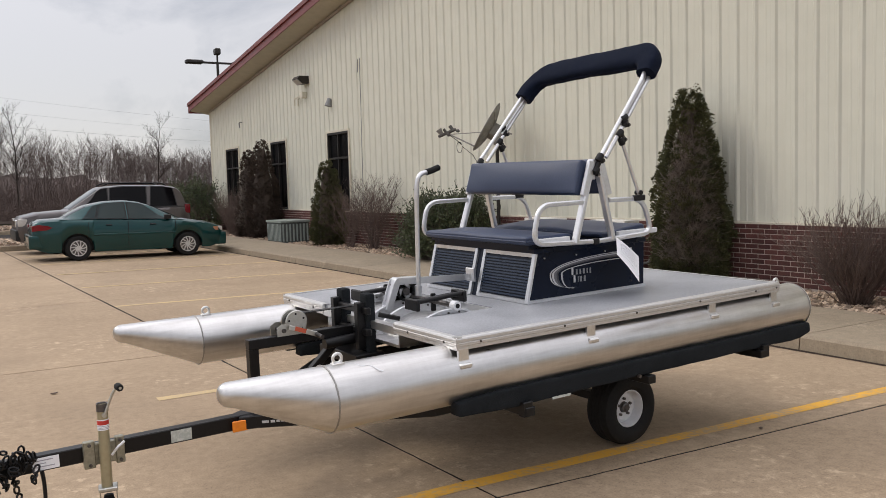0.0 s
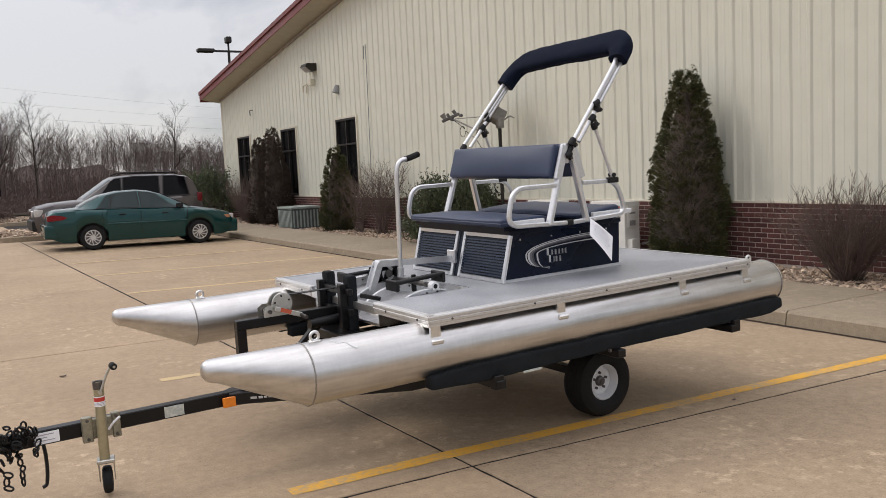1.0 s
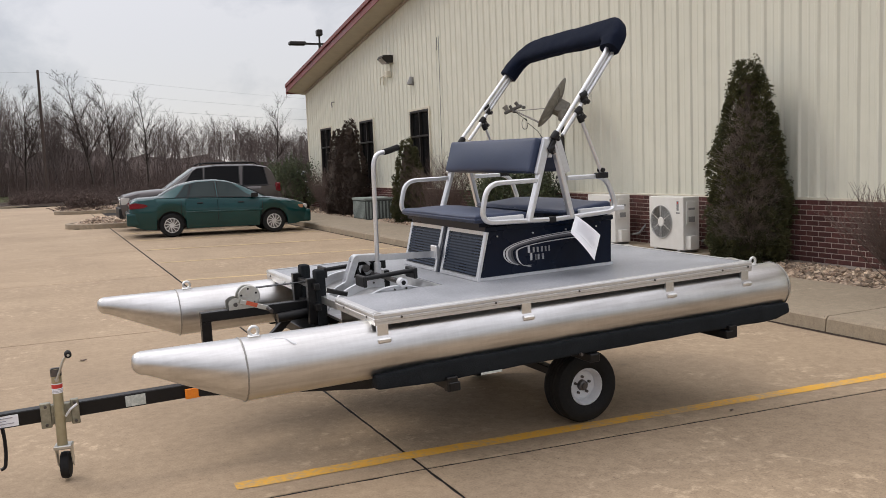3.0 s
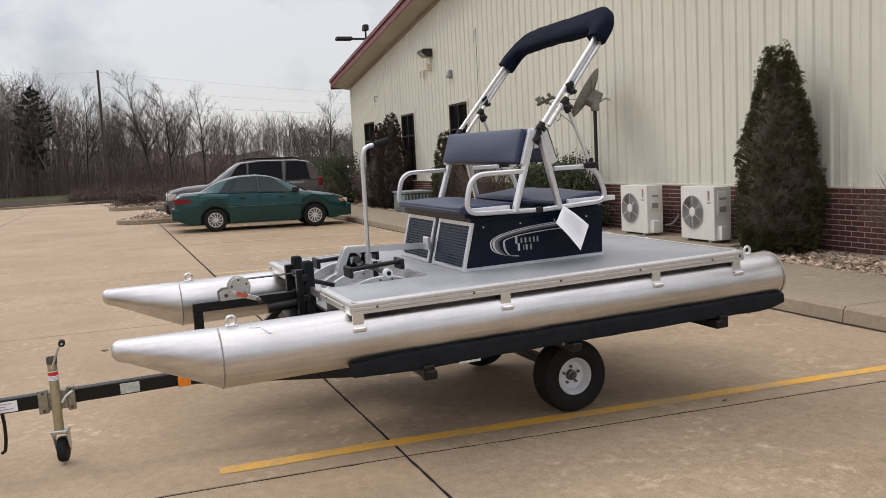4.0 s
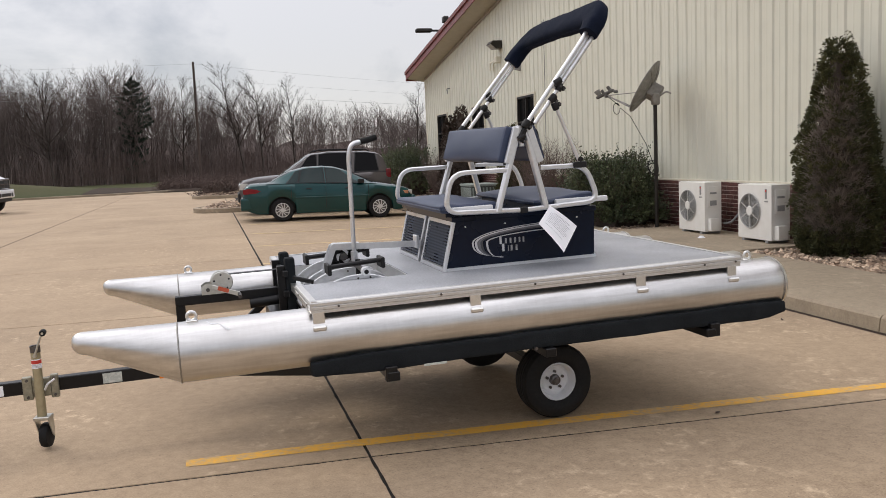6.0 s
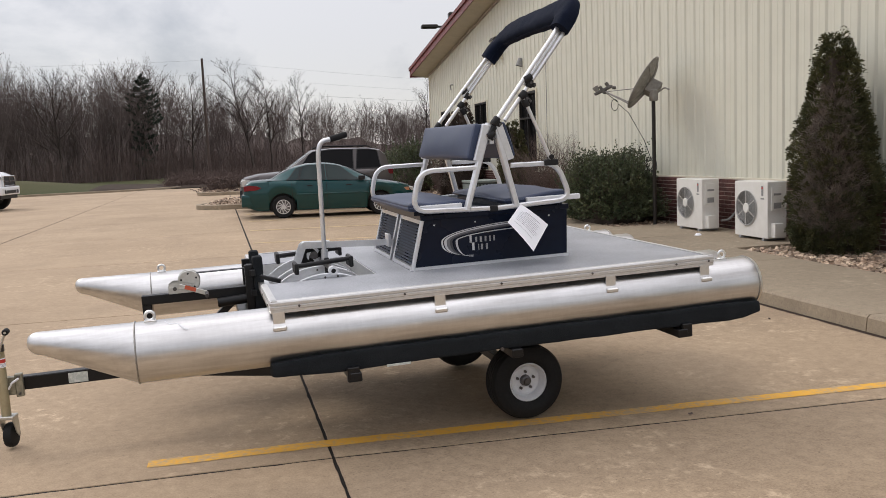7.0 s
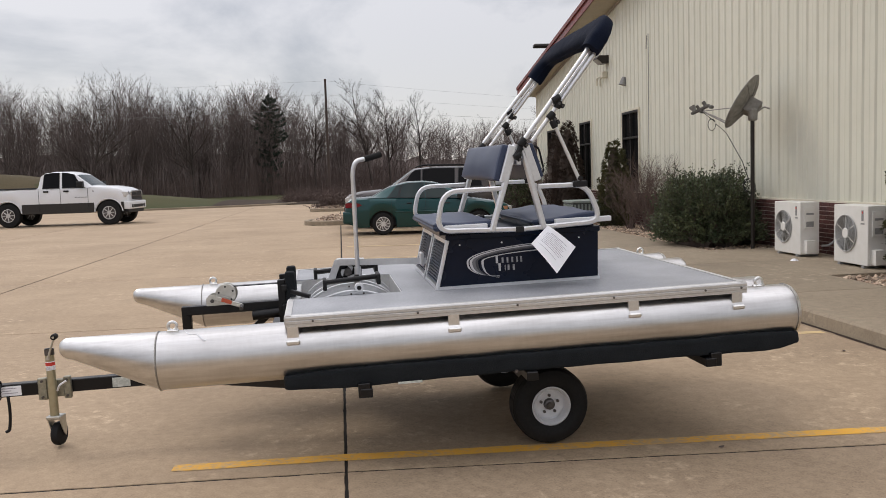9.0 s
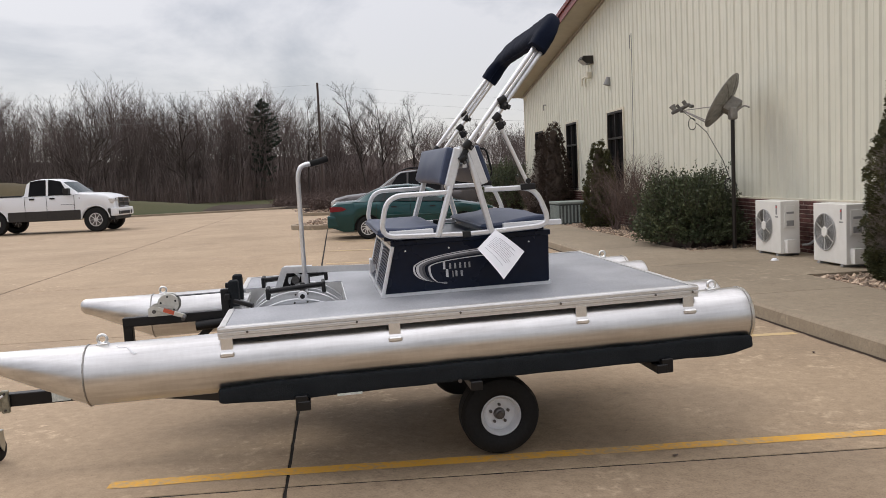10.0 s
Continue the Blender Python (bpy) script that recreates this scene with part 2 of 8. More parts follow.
M_GREYDECAL = mat("grey_decal", (0.17, 0.175, 0.19), (0.12, 0.125, 0.14), 0.35, metal=0.3, fine=20)
M_LETTER = mat("soft_silver_decal", (0.40, 0.41, 0.43), (0.24, 0.245, 0.26), 0.35, metal=0.3, fine=130, coarse=60, lo=0.42, hi=0.58)
M_DIMDECAL = mat("dim_grey_decal", (0.06, 0.064, 0.075), (0.045, 0.048, 0.058), 0.35, metal=0.2, fine=20)
M_BLACK = mat("black_powder_coat", (0.004, 0.004, 0.0045), (0.008, 0.008, 0.009), 0.38, spec=0.3, fine=60, coarse=6, bump=0.08, depth=0.001)
M_CARPET = mat("black_carpet", (0.009, 0.011, 0.013), (0.019, 0.022, 0.025), 0.95, fine=180, coarse=8, bump=0.8, depth=0.003, spec=0.15)
M_RUBBER = mat("tyre_rubber", (0.008, 0.008, 0.0085), (0.015, 0.0148, 0.0145), 0.75, fine=60, coarse=6, bump=0.2, spec=0.25)
M_RIM = mat("white_rim_paint", (0.72, 0.73, 0.75), (0.62, 0.63, 0.65), 0.35, fine=30, coarse=8)
M_STEEL = mat("dark_steel", (0.16, 0.15, 0.15), (0.08, 0.075, 0.07), 0.45, metal=0.9, fine=50)
M_ZINC = mat("zinc_plated_steel", (0.60, 0.60, 0.57), (0.46, 0.45, 0.41), 0.35, metal=0.9, fine=40, coarse=9)
M_DULLZINC = mat("dull_zinc_plate", (0.36, 0.35, 0.28), (0.20, 0.19, 0.15), 0.45, metal=0.7, fine=60, coarse=14)
M_JACK = mat("yellow_zinc_tube", (0.44, 0.40, 0.27), (0.36, 0.32, 0.21), 0.4, metal=0.6, fine=40, coarse=7)
M_ORANGE = mat("amber_reflector", (0.85, 0.26, 0.02), (0.75, 0.20, 0.02), 0.25, fine=120, coarse=20)
M_REDLBL = mat("red_label", (0.55, 0.04, 0.03), (0.48, 0.04, 0.03), 0.5)
M_ORLBL = mat("orange_label", (0.58, 0.11, 0.05), (0.48, 0.09, 0.04), 0.5)
M_PAPER = mat("white_paper", (0.88, 0.885, 0.92), (0.83, 0.835, 0.87), 0.8, fine=20, bump=0.03)
M_INK = mat("printed_ink", (0.33, 0.33, 0.37), (0.42, 0.42, 0.46), 0.8)
M_LABEL = mat("pale_label", (0.42, 0.45, 0.42), (0.60, 0.62, 0.58), 0.5, fine=90, coarse=25, lo=0.45, hi=0.6)
M_ACW = mat("white_enamel", (0.74, 0.73, 0.70), (0.68, 0.67, 0.63), 0.42, fine=10, coarse=2, bump=0.03)
M_GRILLE = mat("grey_grille", (0.20, 0.20, 0.20), (0.28, 0.28, 0.28), 0.6)
M_CHILL = mat("grey_green_enamel", (0.30, 0.34, 0.32), (0.24, 0.28, 0.26), 0.5, fine=12)
M_CHILLCORE = mat("shaded_coil", (0.085, 0.10, 0.097), (0.06, 0.07, 0.068), 0.7, fine=40)
M_DISH = mat("weathered_dish_grey", (0.30, 0.29, 0.27), (0.15, 0.142, 0.13), 0.65, fine=14, coarse=4)
M_HEAD = mat("weathered_dark_grey", (0.14, 0.135, 0.125), (0.07, 0.066, 0.06), 0.65, fine=30, coarse=6)
# dull tan that stands for the rib shadows along the wall's top
M_RIBSHADOW = mat("rib_shadow_tan", (0.34, 0.30, 0.24), (0.24, 0.20, 0.16), 0.6, fine=20)
M_LEAF = mat("arborvitae_foliage", (0.040, 0.048, 0.016), (0.098, 0.092, 0.034), 0.8, fine=9, coarse=1.6, bump=0.2, island=0.45)
M_DEAD = mat("winter_brown_twigs", (0.32, 0.27, 0.235), (0.17, 0.135, 0.112), 0.9, fine=20, coarse=3, island=0.35)
M_HOLLY = mat("dark_evergreen_leaves", (0.030, 0.050, 0.023), (0.105, 0.120, 0.055), 0.62, fine=10, coarse=2, bump=0.1, island=0.5)
M_BRONZE = mat("bronzed_winter_foliage", (0.050, 0.034, 0.026), (0.085, 0.058, 0.044), 0.9, fine=9, coarse=1.6, island=0.4)
M_FAN = mat("shaded_fan_grey", (0.19, 0.19, 0.185), (0.24, 0.24, 0.235), 0.7)
M_WIRE = mat("grey_wire_guard", (0.42, 0.42, 0.41), (0.36, 0.36, 0.35), 0.5)
M_TWIG = mat("bare_twigs", (0.155, 0.112, 0.095), (0.090, 0.062, 0.053), 0.9, fine=18, island=0.3)
M_BARK = mat("grey_brown_bark", (0.092, 0.069, 0.056), (0.052, 0.038, 0.031), 0.9, fine=3, coarse=0.5, bump=0.3, depth=0.02, island=0.4)
M_WOOD = mat("woodland_bark", (0.185, 0.148, 0.135), (0.100, 0.080, 0.073), 0.95, fine=2, coarse=0.2, bump=0.3, depth=0.02, island=0.3, spec=0.1)
M_BRUSH = mat("brush_stems", (0.160, 0.120, 0.106), (0.095, 0.071, 0.062), 0.95, fine=3, coarse=0.1, island=0.25, spec=0.1)
# brown of the hazy shade between distant trunks, for the sheet behind them
M_WOODSHADE = mat("wood_shade_brown", (0.118, 0.092, 0.083), (0.080, 0.062, 0.056), 0.95, fine=2.5, coarse=0.12, bump=0.6, depth=0.2, spec=0.1)
M_PALEBARK = mat("pale_bark", (0.080, 0.064, 0.056), (0.05, 0.04, 0.036), 0.9, fine=3, coarse=0.5, island=0.3, spec=0.1)
M_FIR = mat("conifer_needles", (0.040, 0.052, 0.042), (0.062, 0.074, 0.058), 0.95, fine=4, coarse=0.6, island=0.4, spec=0.1)
M_POLE = mat("weathered_timber_pole", (0.085, 0.058, 0.046), (0.06, 0.042, 0.035), 0.85, fine=8, stretch=(1, 1, 0.1))
M_TEAL = mat("teal_metallic_paint", (0.000, 0.039, 0.041), (0.000, 0.051, 0.053), 0.36, metal=0.55, fine=300, coarse=1.5, bump=0.0, spec=0.3, coat=0.8, rvar=0.05)
M_GREY = mat("warm_grey_paint", (0.070, 0.060, 0.060), (0.085, 0.073, 0.072), 0.32, metal=0.4, fine=300, coarse=1.5, bump=0.0, coat=0.6, rvar=0.05)
M_WHITECAR = mat("white_paint", (0.74, 0.75, 0.77), (0.70, 0.71, 0.73), 0.3, fine=40, coarse=1.0, bump=0.0, coat=0.6, rvar=0.05)
M_LOWER = mat("dirty_lower_paint", (0.014, 0.012, 0.011), (0.028, 0.023, 0.019), 0.6, fine=14)
M_PLASTIC = mat("black_plastic", (0.008, 0.008, 0.009), (0.015, 0.015, 0.016), 0.55, fine=30, spec=0.3)
M_EDGE = mat("dull_edge_extrusion", (0.68, 0.675, 0.665), (0.57, 0.565, 0.555), 0.42, metal=0.7, fine=40, coarse=4, bump=0.05, depth=0.0006)
M_TAIL = mat("red_lamp_lens", (0.19, 0.006, 0.012), (0.13, 0.005, 0.010), 0.15, fine=50)
M_AMBER = mat("amber_lamp_lens", (0.45, 0.22, 0.12), (0.36, 0.17, 0.09), 0.2, fine=50)
M_LAMP = mat("clear_lamp_lens", (0.60, 0.58, 0.55), (0.45, 0.43, 0.41), 0.15, fine=60)
M_CHROME = mat("chrome", (0.78, 0.78, 0.78), (0.70, 0.70, 0.70), 0.12, metal=1.0, fine=30, bump=0.0)
M_ALLOY = mat("alloy_wheel", (0.70, 0.70, 0.69), (0.58, 0.57, 0.56), 0.35, metal=0.3, fine=30)


def glass(name, tint=(0.02, 0.024, 0.026), rough=0.04):
    m = bpy.data.materials.new(name)
    m.use_nodes = True
    p = m.node_tree.nodes["Principled BSDF"]
    n = m.node_tree.nodes.new("ShaderNodeTexNoise")
    n.inputs["Scale"].default_value = 1.3
    r = m.node_tree.nodes.new("ShaderNodeMapRange")
    r.inputs["To Min"].default_value, r.inputs["To Max"].default_value = rough * 0.6, rough * 1.8
    m.node_tree.links.new(n.outputs["Fac"], r.inputs["Value"])
    m.node_tree.links.new(r.outputs["Result"], p.inputs["Roughness"])
    p.inputs["Base Color"].default_value = (*tint, 1)
    p.inputs["IOR"].default_value = 1.5
    p.inputs["Specular IOR Level"].default_value = 0.4
    return m


M_GLASS = glass("tinted_window_glass", (0.006, 0.007, 0.008))
M_DARKGLASS = glass("dark_tinted_glass", (0.003, 0.003, 0.004), 0.05)
M_DARKGLASS.node_tree.nodes["Principled BSDF"].inputs["Specular IOR Level"].default_value = 0.12
M_CARGLASS = glass("car_glass", (0.014, 0.028, 0.029), 0.03)
M_CARGLASS.node_tree.nodes["Principled BSDF"].inputs["Specular IOR Level"].default_value = 0.25

# ---------- mesh helpers ----------


def part(name, bm, material, parent=None, label="", smooth=False):
    """Links a bmesh as one mesh object under a thing or a part."""
    me = bpy.data.meshes.new(name)
    bmesh.ops.recalc_face_normals(bm, faces=bm.faces)
    bm.to_mesh(me)
    bm.free()
    if smooth:
        for f in me.polygons:
            f.use_smooth = True
        me.set_sharp_from_angle(angle=radians(38))
    me.materials.append(material)
    ob = new(name, me)
    ob.parent = parent
    return tagged(ob, label)


def shared(name, me, parent=None, m=None):
    ob = new(name, me)
    ob.parent = parent
    if m is not None:
        ob.matrix_basis = m
    return ob


def thing(name, label, category, m=None, group="", kind=""):
    ob = new(name)
    ob.empty_display_size = 0.2
    if m is not None:
        ob.matrix_basis = m
    return tagged(ob, label, category, group, kind)


def box(x0, x1, y0, y1, z0, z1, bevel=0.0, seg=1, bm=None, m=None):
    bm = bm or bmesh.new()
    t = Matrix.Translation(((x0 + x1) / 2, (y0 + y1) / 2, (z0 + z1) / 2)) @ Matrix.Diagonal((x1 - x0, y1 - y0, z1 - z0, 1))
    g = bmesh.ops.create_cube(bm, size=1, matrix=(m @ t) if m else t)
    if bevel:
        vs = set(g["verts"])
        es = [e for e in bm.edges if e.verts[0] in vs and e.verts[1] in vs]
        bmesh.ops.bevel(bm, geom=es, offset=bevel, segments=seg, profile=0.7, affect="EDGES")
    return bm


def cyl(p0, p1, r0, r1=None, n=16, bm=None, caps=True):
    bm = bm or bmesh.new()
    p0, p1 = Vector(p0), Vector(p1)
    d = p1 - p0
    m = Matrix.Translation((p0 + p1) / 2) @ d.to_track_quat("Z", "Y").to_matrix().to_4x4()
    bmesh.ops.create_cone(bm, cap_ends=caps, segments=n, radius1=r0, radius2=r0 if r1 is None else r1, depth=d.length, matrix=m)
    return bm


def rounded(points, radius, n=5):
    """A polyline with its corners rounded off."""
    pts = [Vector(p) for p in points]
    out = [pts[0]]
    for a, b, c in zip(pts, pts[1:], pts[2:]):
        u, v = a - b, c - b
        k = min(radius, u.length * 0.49, v.length * 0.49)
        p, q = b + u.normalized() * k, b + v.normalized() * k
        for i in range(n + 1):
            s = i / n
            out.append(p * (1 - s) ** 2 + b * 2 * s * (1 - s) + q * s * s)
    out.append(pts[-1])
    return out


def sweep(points, section, up=(0, 0, 1), bm=None, closed=False, scales=None):
    """Sweeps a closed 2D section (list of (u, v)) along a polyline; u is across, v along up."""
    bm = bm or bmesh.new()
    pts = [Vector(p) for p in points]
    up = Vector(up)
    rings = []
    for i, p in enumerate(pts):
        a, b = pts[max(i - 1, 0)], pts[min(i + 1, len(pts) - 1)]
        t = (b - a).normalized()
        side = t.cross(up)
        if side.length < 1e-4:
            side = t.cross(Vector((1, 0, 0)))
        side.normalize()
        vv = side.cross(t)
        k = scales[i] if scales else 1.0
        rings.append([bm.verts.new(p + side * (u * k) + vv * (v * k)) for u, v in section])
    n = len(section)
    for r0, r1 in zip(rings, rings[1:]):
        for j in range(n):
            bm.faces.new((r0[j], r0[(j + 1) % n], r1[(j + 1) % n], r1[j]))
    bm.faces.new(rings[0])
    bm.faces.new(rings[-1][::-1])
    return bm


def circle(r, n=12, rv=None):
    return [(r * math.cos(2 * math.pi * i / n), (rv or r) * math.sin(2 * math.pi * i / n)) for i in range(n)]


def rect(w, h, c=0.0):
    if not c:
        return [(-w / 2, -h / 2), (w / 2, -h / 2), (w / 2, h / 2), (-w / 2, h / 2)]
    x, y = w / 2, h / 2
    return [(-x + c, -y), (x - c, -y), (x, -y + c), (x, y - c), (x - c, y), (-x + c, y), (-x, y - c), (-x, -y + c)]


def tube(points, r, bend=0.0, n=12, up=(0, 0, 1), bm=None):
    return sweep(rounded(points, bend) if bend else points, circle(r, n), up, bm)


def lathe(profile, n=32, axis="y", centre=(0, 0, 0), bm=None, caps=True):
    """Turns a profile of (distance along the axis, radius) round an axis."""
    bm = bm or bmesh.new()
    c = Vector(centre)
    rings = []
    for a, r in profile:
        ring = []
        for i in range(n):
            s, k = math.sin(2 * math.pi * i / n) * r, math.cos(2 * math.pi * i / n) * r
            ring.append(bm.verts.new(c + Vector({"x": (a, s, k), "y": (k, a, s), "z": (k, s, a)}[axis])))
        rings.append(ring)
    for r0, r1 in zip(rings, rings[1:]):
        for i in range(n):
            bm.faces.new((r0[i], r0[(i + 1) % n], r1[(i + 1) % n], r1[i]))
    if caps and profile[0][1] > 1e-4:
        bm.faces.new(rings[0])
    if caps and profile[-1][1] > 1e-4:
        bm.faces.new(rings[-1])
    bmesh.ops.remove_doubles(bm, verts=bm.verts, dist=1e-5)
    return bm


def poly(points, thick=(0, 0, 0), bm=None):
    """A flat polygon, thickened by a vector."""
    bm = bm or bmesh.new()
    f = bm.faces.new([bm.verts.new(p) for p in points])
    if Vector(thick).length > 0:
        g = bmesh.ops.extrude_face_region(bm, geom=[f])
        bmesh.ops.translate(bm, vec=Vector(thick), verts=[v for v in g["geom"] if isinstance(v, bmesh.types.BMVert)])
    return bm


def raw(name, verts, faces, material, parent=None, smooth=False):
    me = bpy.data.meshes.new(name)
    me.from_pydata([tuple(v) for v in verts], [], faces)
    if smooth:
        for f in me.polygons:
            f.use_smooth = True
    me.materials.append(material)
    ob = new(name, me)
    ob.parent = parent
    return ob

# ---------- ground, parking lot, kerb and sidewalk ----------
WALL_X = 9.486          # face of the cladding
KERB_X, WALK_X = 6.52, 8.06
KERB_Z, BED_Z = 0.085, 0.065
LOT_FAR = 52.0


def lot_z(x):
    """The lot drains gently towards the kerb."""
    return -0.013 * max(0.0, x - 2.1)


def ground_z(x, y):
    """Level lot; a low grass berm beyond it that falls away behind."""
    if y < LOT_FAR:
        return -0.14
    d = y - LOT_FAR
    rise = float(np.interp(x, [-70, -26, -20.4, -18, -16, -13.5, -11.5, -9, -6, -3], [3.1, 2.7, 2.3, 1.9, 1.15, 0.80, 0.66, 0.38, 0.08, 0.0]))
    k = min(1.0, d / 5.5)
    back = min(1.0, max(0.0, d - 9) / 40)
    return -0.14 + 0.22 * min(1, d) + rise * k * k * (3 - 2 * k) * (1 - back) - 1.5 * back



gx = np.concatenate([np.linspace(-900, -80, 8), np.linspace(-60, 60, 61), np.linspace(80, 900, 8)])
gy = np.concatenate([np.linspace(-300, -40, 5), np.linspace(-20, 50, 8), np.linspace(51.9, 80, 40), np.linspace(84, 150, 16), np.linspace(250, 1500, 5)])
gv = [(x, y, ground_z(x, y)) for y in gy for x in gx]
gf = [(j * len(gx) + i, j * len(gx) + i + 1, (j + 1) * len(gx) + i + 1, (j + 1) * len(gx) + i) for j in range(len(gy) - 1) for i in range(len(gx) - 1)]
ground = tagged(raw("ground", gv, gf, M_GRASS, smooth=True), "mown green grass rising to a low berm", "grass", kind="structure")

pavement = thing("pavement", "tan broom-finished concrete parking lot with dark joints", "parking lot", kind="structure")
part("joint_bed", sweep([(-60, 11, -0.0245), (2.1, 11, -0.0245), (KERB_X + 0.02, 11, lot_z(KERB_X) - 0.0245)], rect(2 * LOT_FAR - 22, 0.04)), M_JOINT, pavement)

dx_, dy_ = np.linspace(-90, -12.5, 40), np.concatenate([np.linspace(55.2, 62, 10), np.linspace(64, 100, 12)])
dv = [(x, y, ground_z(x, y) + (0.05 if x < -13 else -0.05)) for y in dy_ for x in dx_]
df = [(j * 40 + i, j * 40 + i + 1, (j + 1) * 40 + i + 1, (j + 1) * 40 + i) for j in range(len(dy_) - 1) for i in range(39)]
tagged(raw("dry_bank", dv, df, M_DRYGRASS, smooth=True), "dormant brown grass on the upper bank", "grass", kind="structure")
# bare leaf-littered verge: a thin sheet that follows the ground to the woods
vx, vy = np.linspace(-6.6, 110, 47), np.concatenate([np.linspace(52.5, 55, 6), np.linspace(57, 84, 14), np.linspace(88, 150, 16), np.linspace(170, 330, 8)])
vv = [(x, y, ground_z(x, y) + 0.06) for y in vy for x in vx]
vf = [(j * len(vx) + i, j * len(vx) + i + 1, (j + 1) * len(vx) + i + 1, (j + 1) * len(vx) + i) for j in range(len(vy) - 1) for i in range(len(vx) - 1)]
tagged(raw("verge", vv, vf, M_LITTER), "bare leaf-littered verge below the woods", "verge", kind="structure")

# sidewalk and kerb, in sections
sidewalk = thing("sidewalk", "pale concrete sidewalk with a raised kerb", "sidewalk", kind="structure")
sy = -13.53
while sy < 36:
    L = 3.05
    bm = bmesh.new()
    prof = [(KERB_X, -0.12), (KERB_X + 0.02, KERB_Z - 0.025), (KERB_X + 0.045, KERB_Z), (WALK_X, KERB_Z + 0.01), (WALK_X, -0.12)]
    a = [bm.verts.new((x, sy + 0.006, z)) for x, z in prof]
    b = [bm.verts.new((x, sy + L - 0.006, z)) for x, z in prof]
    for i in range(len(prof)):
        bm.faces.new((a[i], a[(i + 1) % 5], b[(i + 1) % 5], b[i]))
    bm.faces.new(a), bm.faces.new(b[::-1])
    part("slab", bm, M_WALK, sidewalk)
    sy += L
part("slab", box(WALK_X + 0.008, WALL_X - 0.06, 9.1, 12.75, -0.05, 0.088, 0.006), M_WALK, sidewalk)
part("slab", box(KERB_X, 40, 36.5, 38.5, -0.05, 0.12, 0.006), M_WALK, sidewalk)

random.seed(11)
bm = bmesh.new()
near_edge, far_edge = [], []
for y in np.arange(-6, 34, 0.06):
    w = 0.012 + 0.020 * abs(noise.noise(Vector((0.3, y * 1.1, 0)))) + 0.010 * random.random()
    near_edge.append(bm.verts.new((KERB_X - w, y, lot_z(KERB_X) + 0.003)))
    far_edge.append(bm.verts.new((KERB_X + 0.004, y, lot_z(KERB_X) + 0.010)))
for i in range(len(near_edge) - 1):
    bm.faces.new((near_edge[i], near_edge[i + 1], far_edge[i + 1], far_edge[i]))
tagged(part("gutter_grit", bm, M_LITTER), "dark grit and leaf crumbs along the kerb foot", "grit", kind="stuff")

planting_bed = tagged(part("planting_bed", box(WALK_X, WALL_X + 0.1, -14, 36, -0.055, BED_Z - 0.03), M_EARTH), "mulched planting bed along the building wall", "planting bed", kind="structure")

# yellow stall lines
for k in range(8):
    y = 3.472 + 2.865 * k
    bm = bmesh.new()
    n = 40
    xs = np.linspace(1.25 if k < 2 else 2.0, 6.46, n)
    top = [bm.verts.new((x, y + 0.052 + random.uniform(-0.004, 0.004), lot_z(x) + 0.0022)) for x in xs]
    low = [bm.verts.new((x, y - 0.052 + random.uniform(-0.004, 0.004), lot_z(x) + 0.0022)) for x in xs]
    for i in range(n - 1):
        bm.faces.new((low[i], low[i + 1], top[i + 1], top[i]))
    tagged(part("stall_line", bm, M_YELLOW if k == 0 else M_OLDYELLOW, None), "worn yellow painted parking stall line", "road marking", "stall lines", "structure")


def island(x0, x1, y0, y1, label):
    ob = thing("kerbed_island", label, "traffic island", kind="structure")
    cx, cy, r = x0 + (y1 - y0) / 2, (y0 + y1) / 2, (y1 - y0) / 2
    path = [(x1, y0)] + [(cx - r * math.sin(a), cy - r * math.cos(a)) for a in np.linspace(0, math.pi, 17)] + [(x1, y1)]
    pts = [(x, y, 0.05) for x, y in path]
    part("kerb", sweep(pts, rect(0.15, 0.20, 0.02)), M_WALK, ob, "concrete kerb")
    part("soil", poly([(x, y, 0.05) for x, y in path], (0, 0, 0.02)), M_EARTH, ob)
    return path


island(0.55, KERB_X, 26.75, 28.9, "kerbed island filled with pale river stones")
island(0.1, KERB_X, 38.6, 40.8, "far kerbed island with stones and a low shrub")
tagged(part("far_kerb", sweep([(-60, 50.5, 0.02), (-10, 50.4, 0.02), (-4.5, 51.2, 0.02), (-0.5, 53.5, 0.02), (4, 54.5, 0.02), (30, 54.5, 0.02)], rect(0.16, 0.2, 0.02)), M_WALK), "concrete kerb edging the lot and grass", "kerb", kind="structure")

# ---------- building ----------
B_Y0, B_Y1, RIDGE_Y = -0.7, 32.72, 16.0
EAVE_Z, PITCH = 4.56, 0.134
BRICK_TOP = 0.885


def rake(y):
    return EAVE_Z + PITCH * (min(B_Y1 - y, B_Y1 - RIDGE_Y) if y > RIDGE_Y else (B_Y1 - RIDGE_Y) - (RIDGE_Y - y) + 0.0)


WINDOWS = [(29.45, 30.88), (24.86, 26.2), (20.38, 21.73)]
WIN_Z0, WIN_Z1 = 0.90, 3.0
wall_west = thing("wall_west", "cream ribbed metal gable wall over a brick base", "wall", kind="structure")
RIB = 0.3048


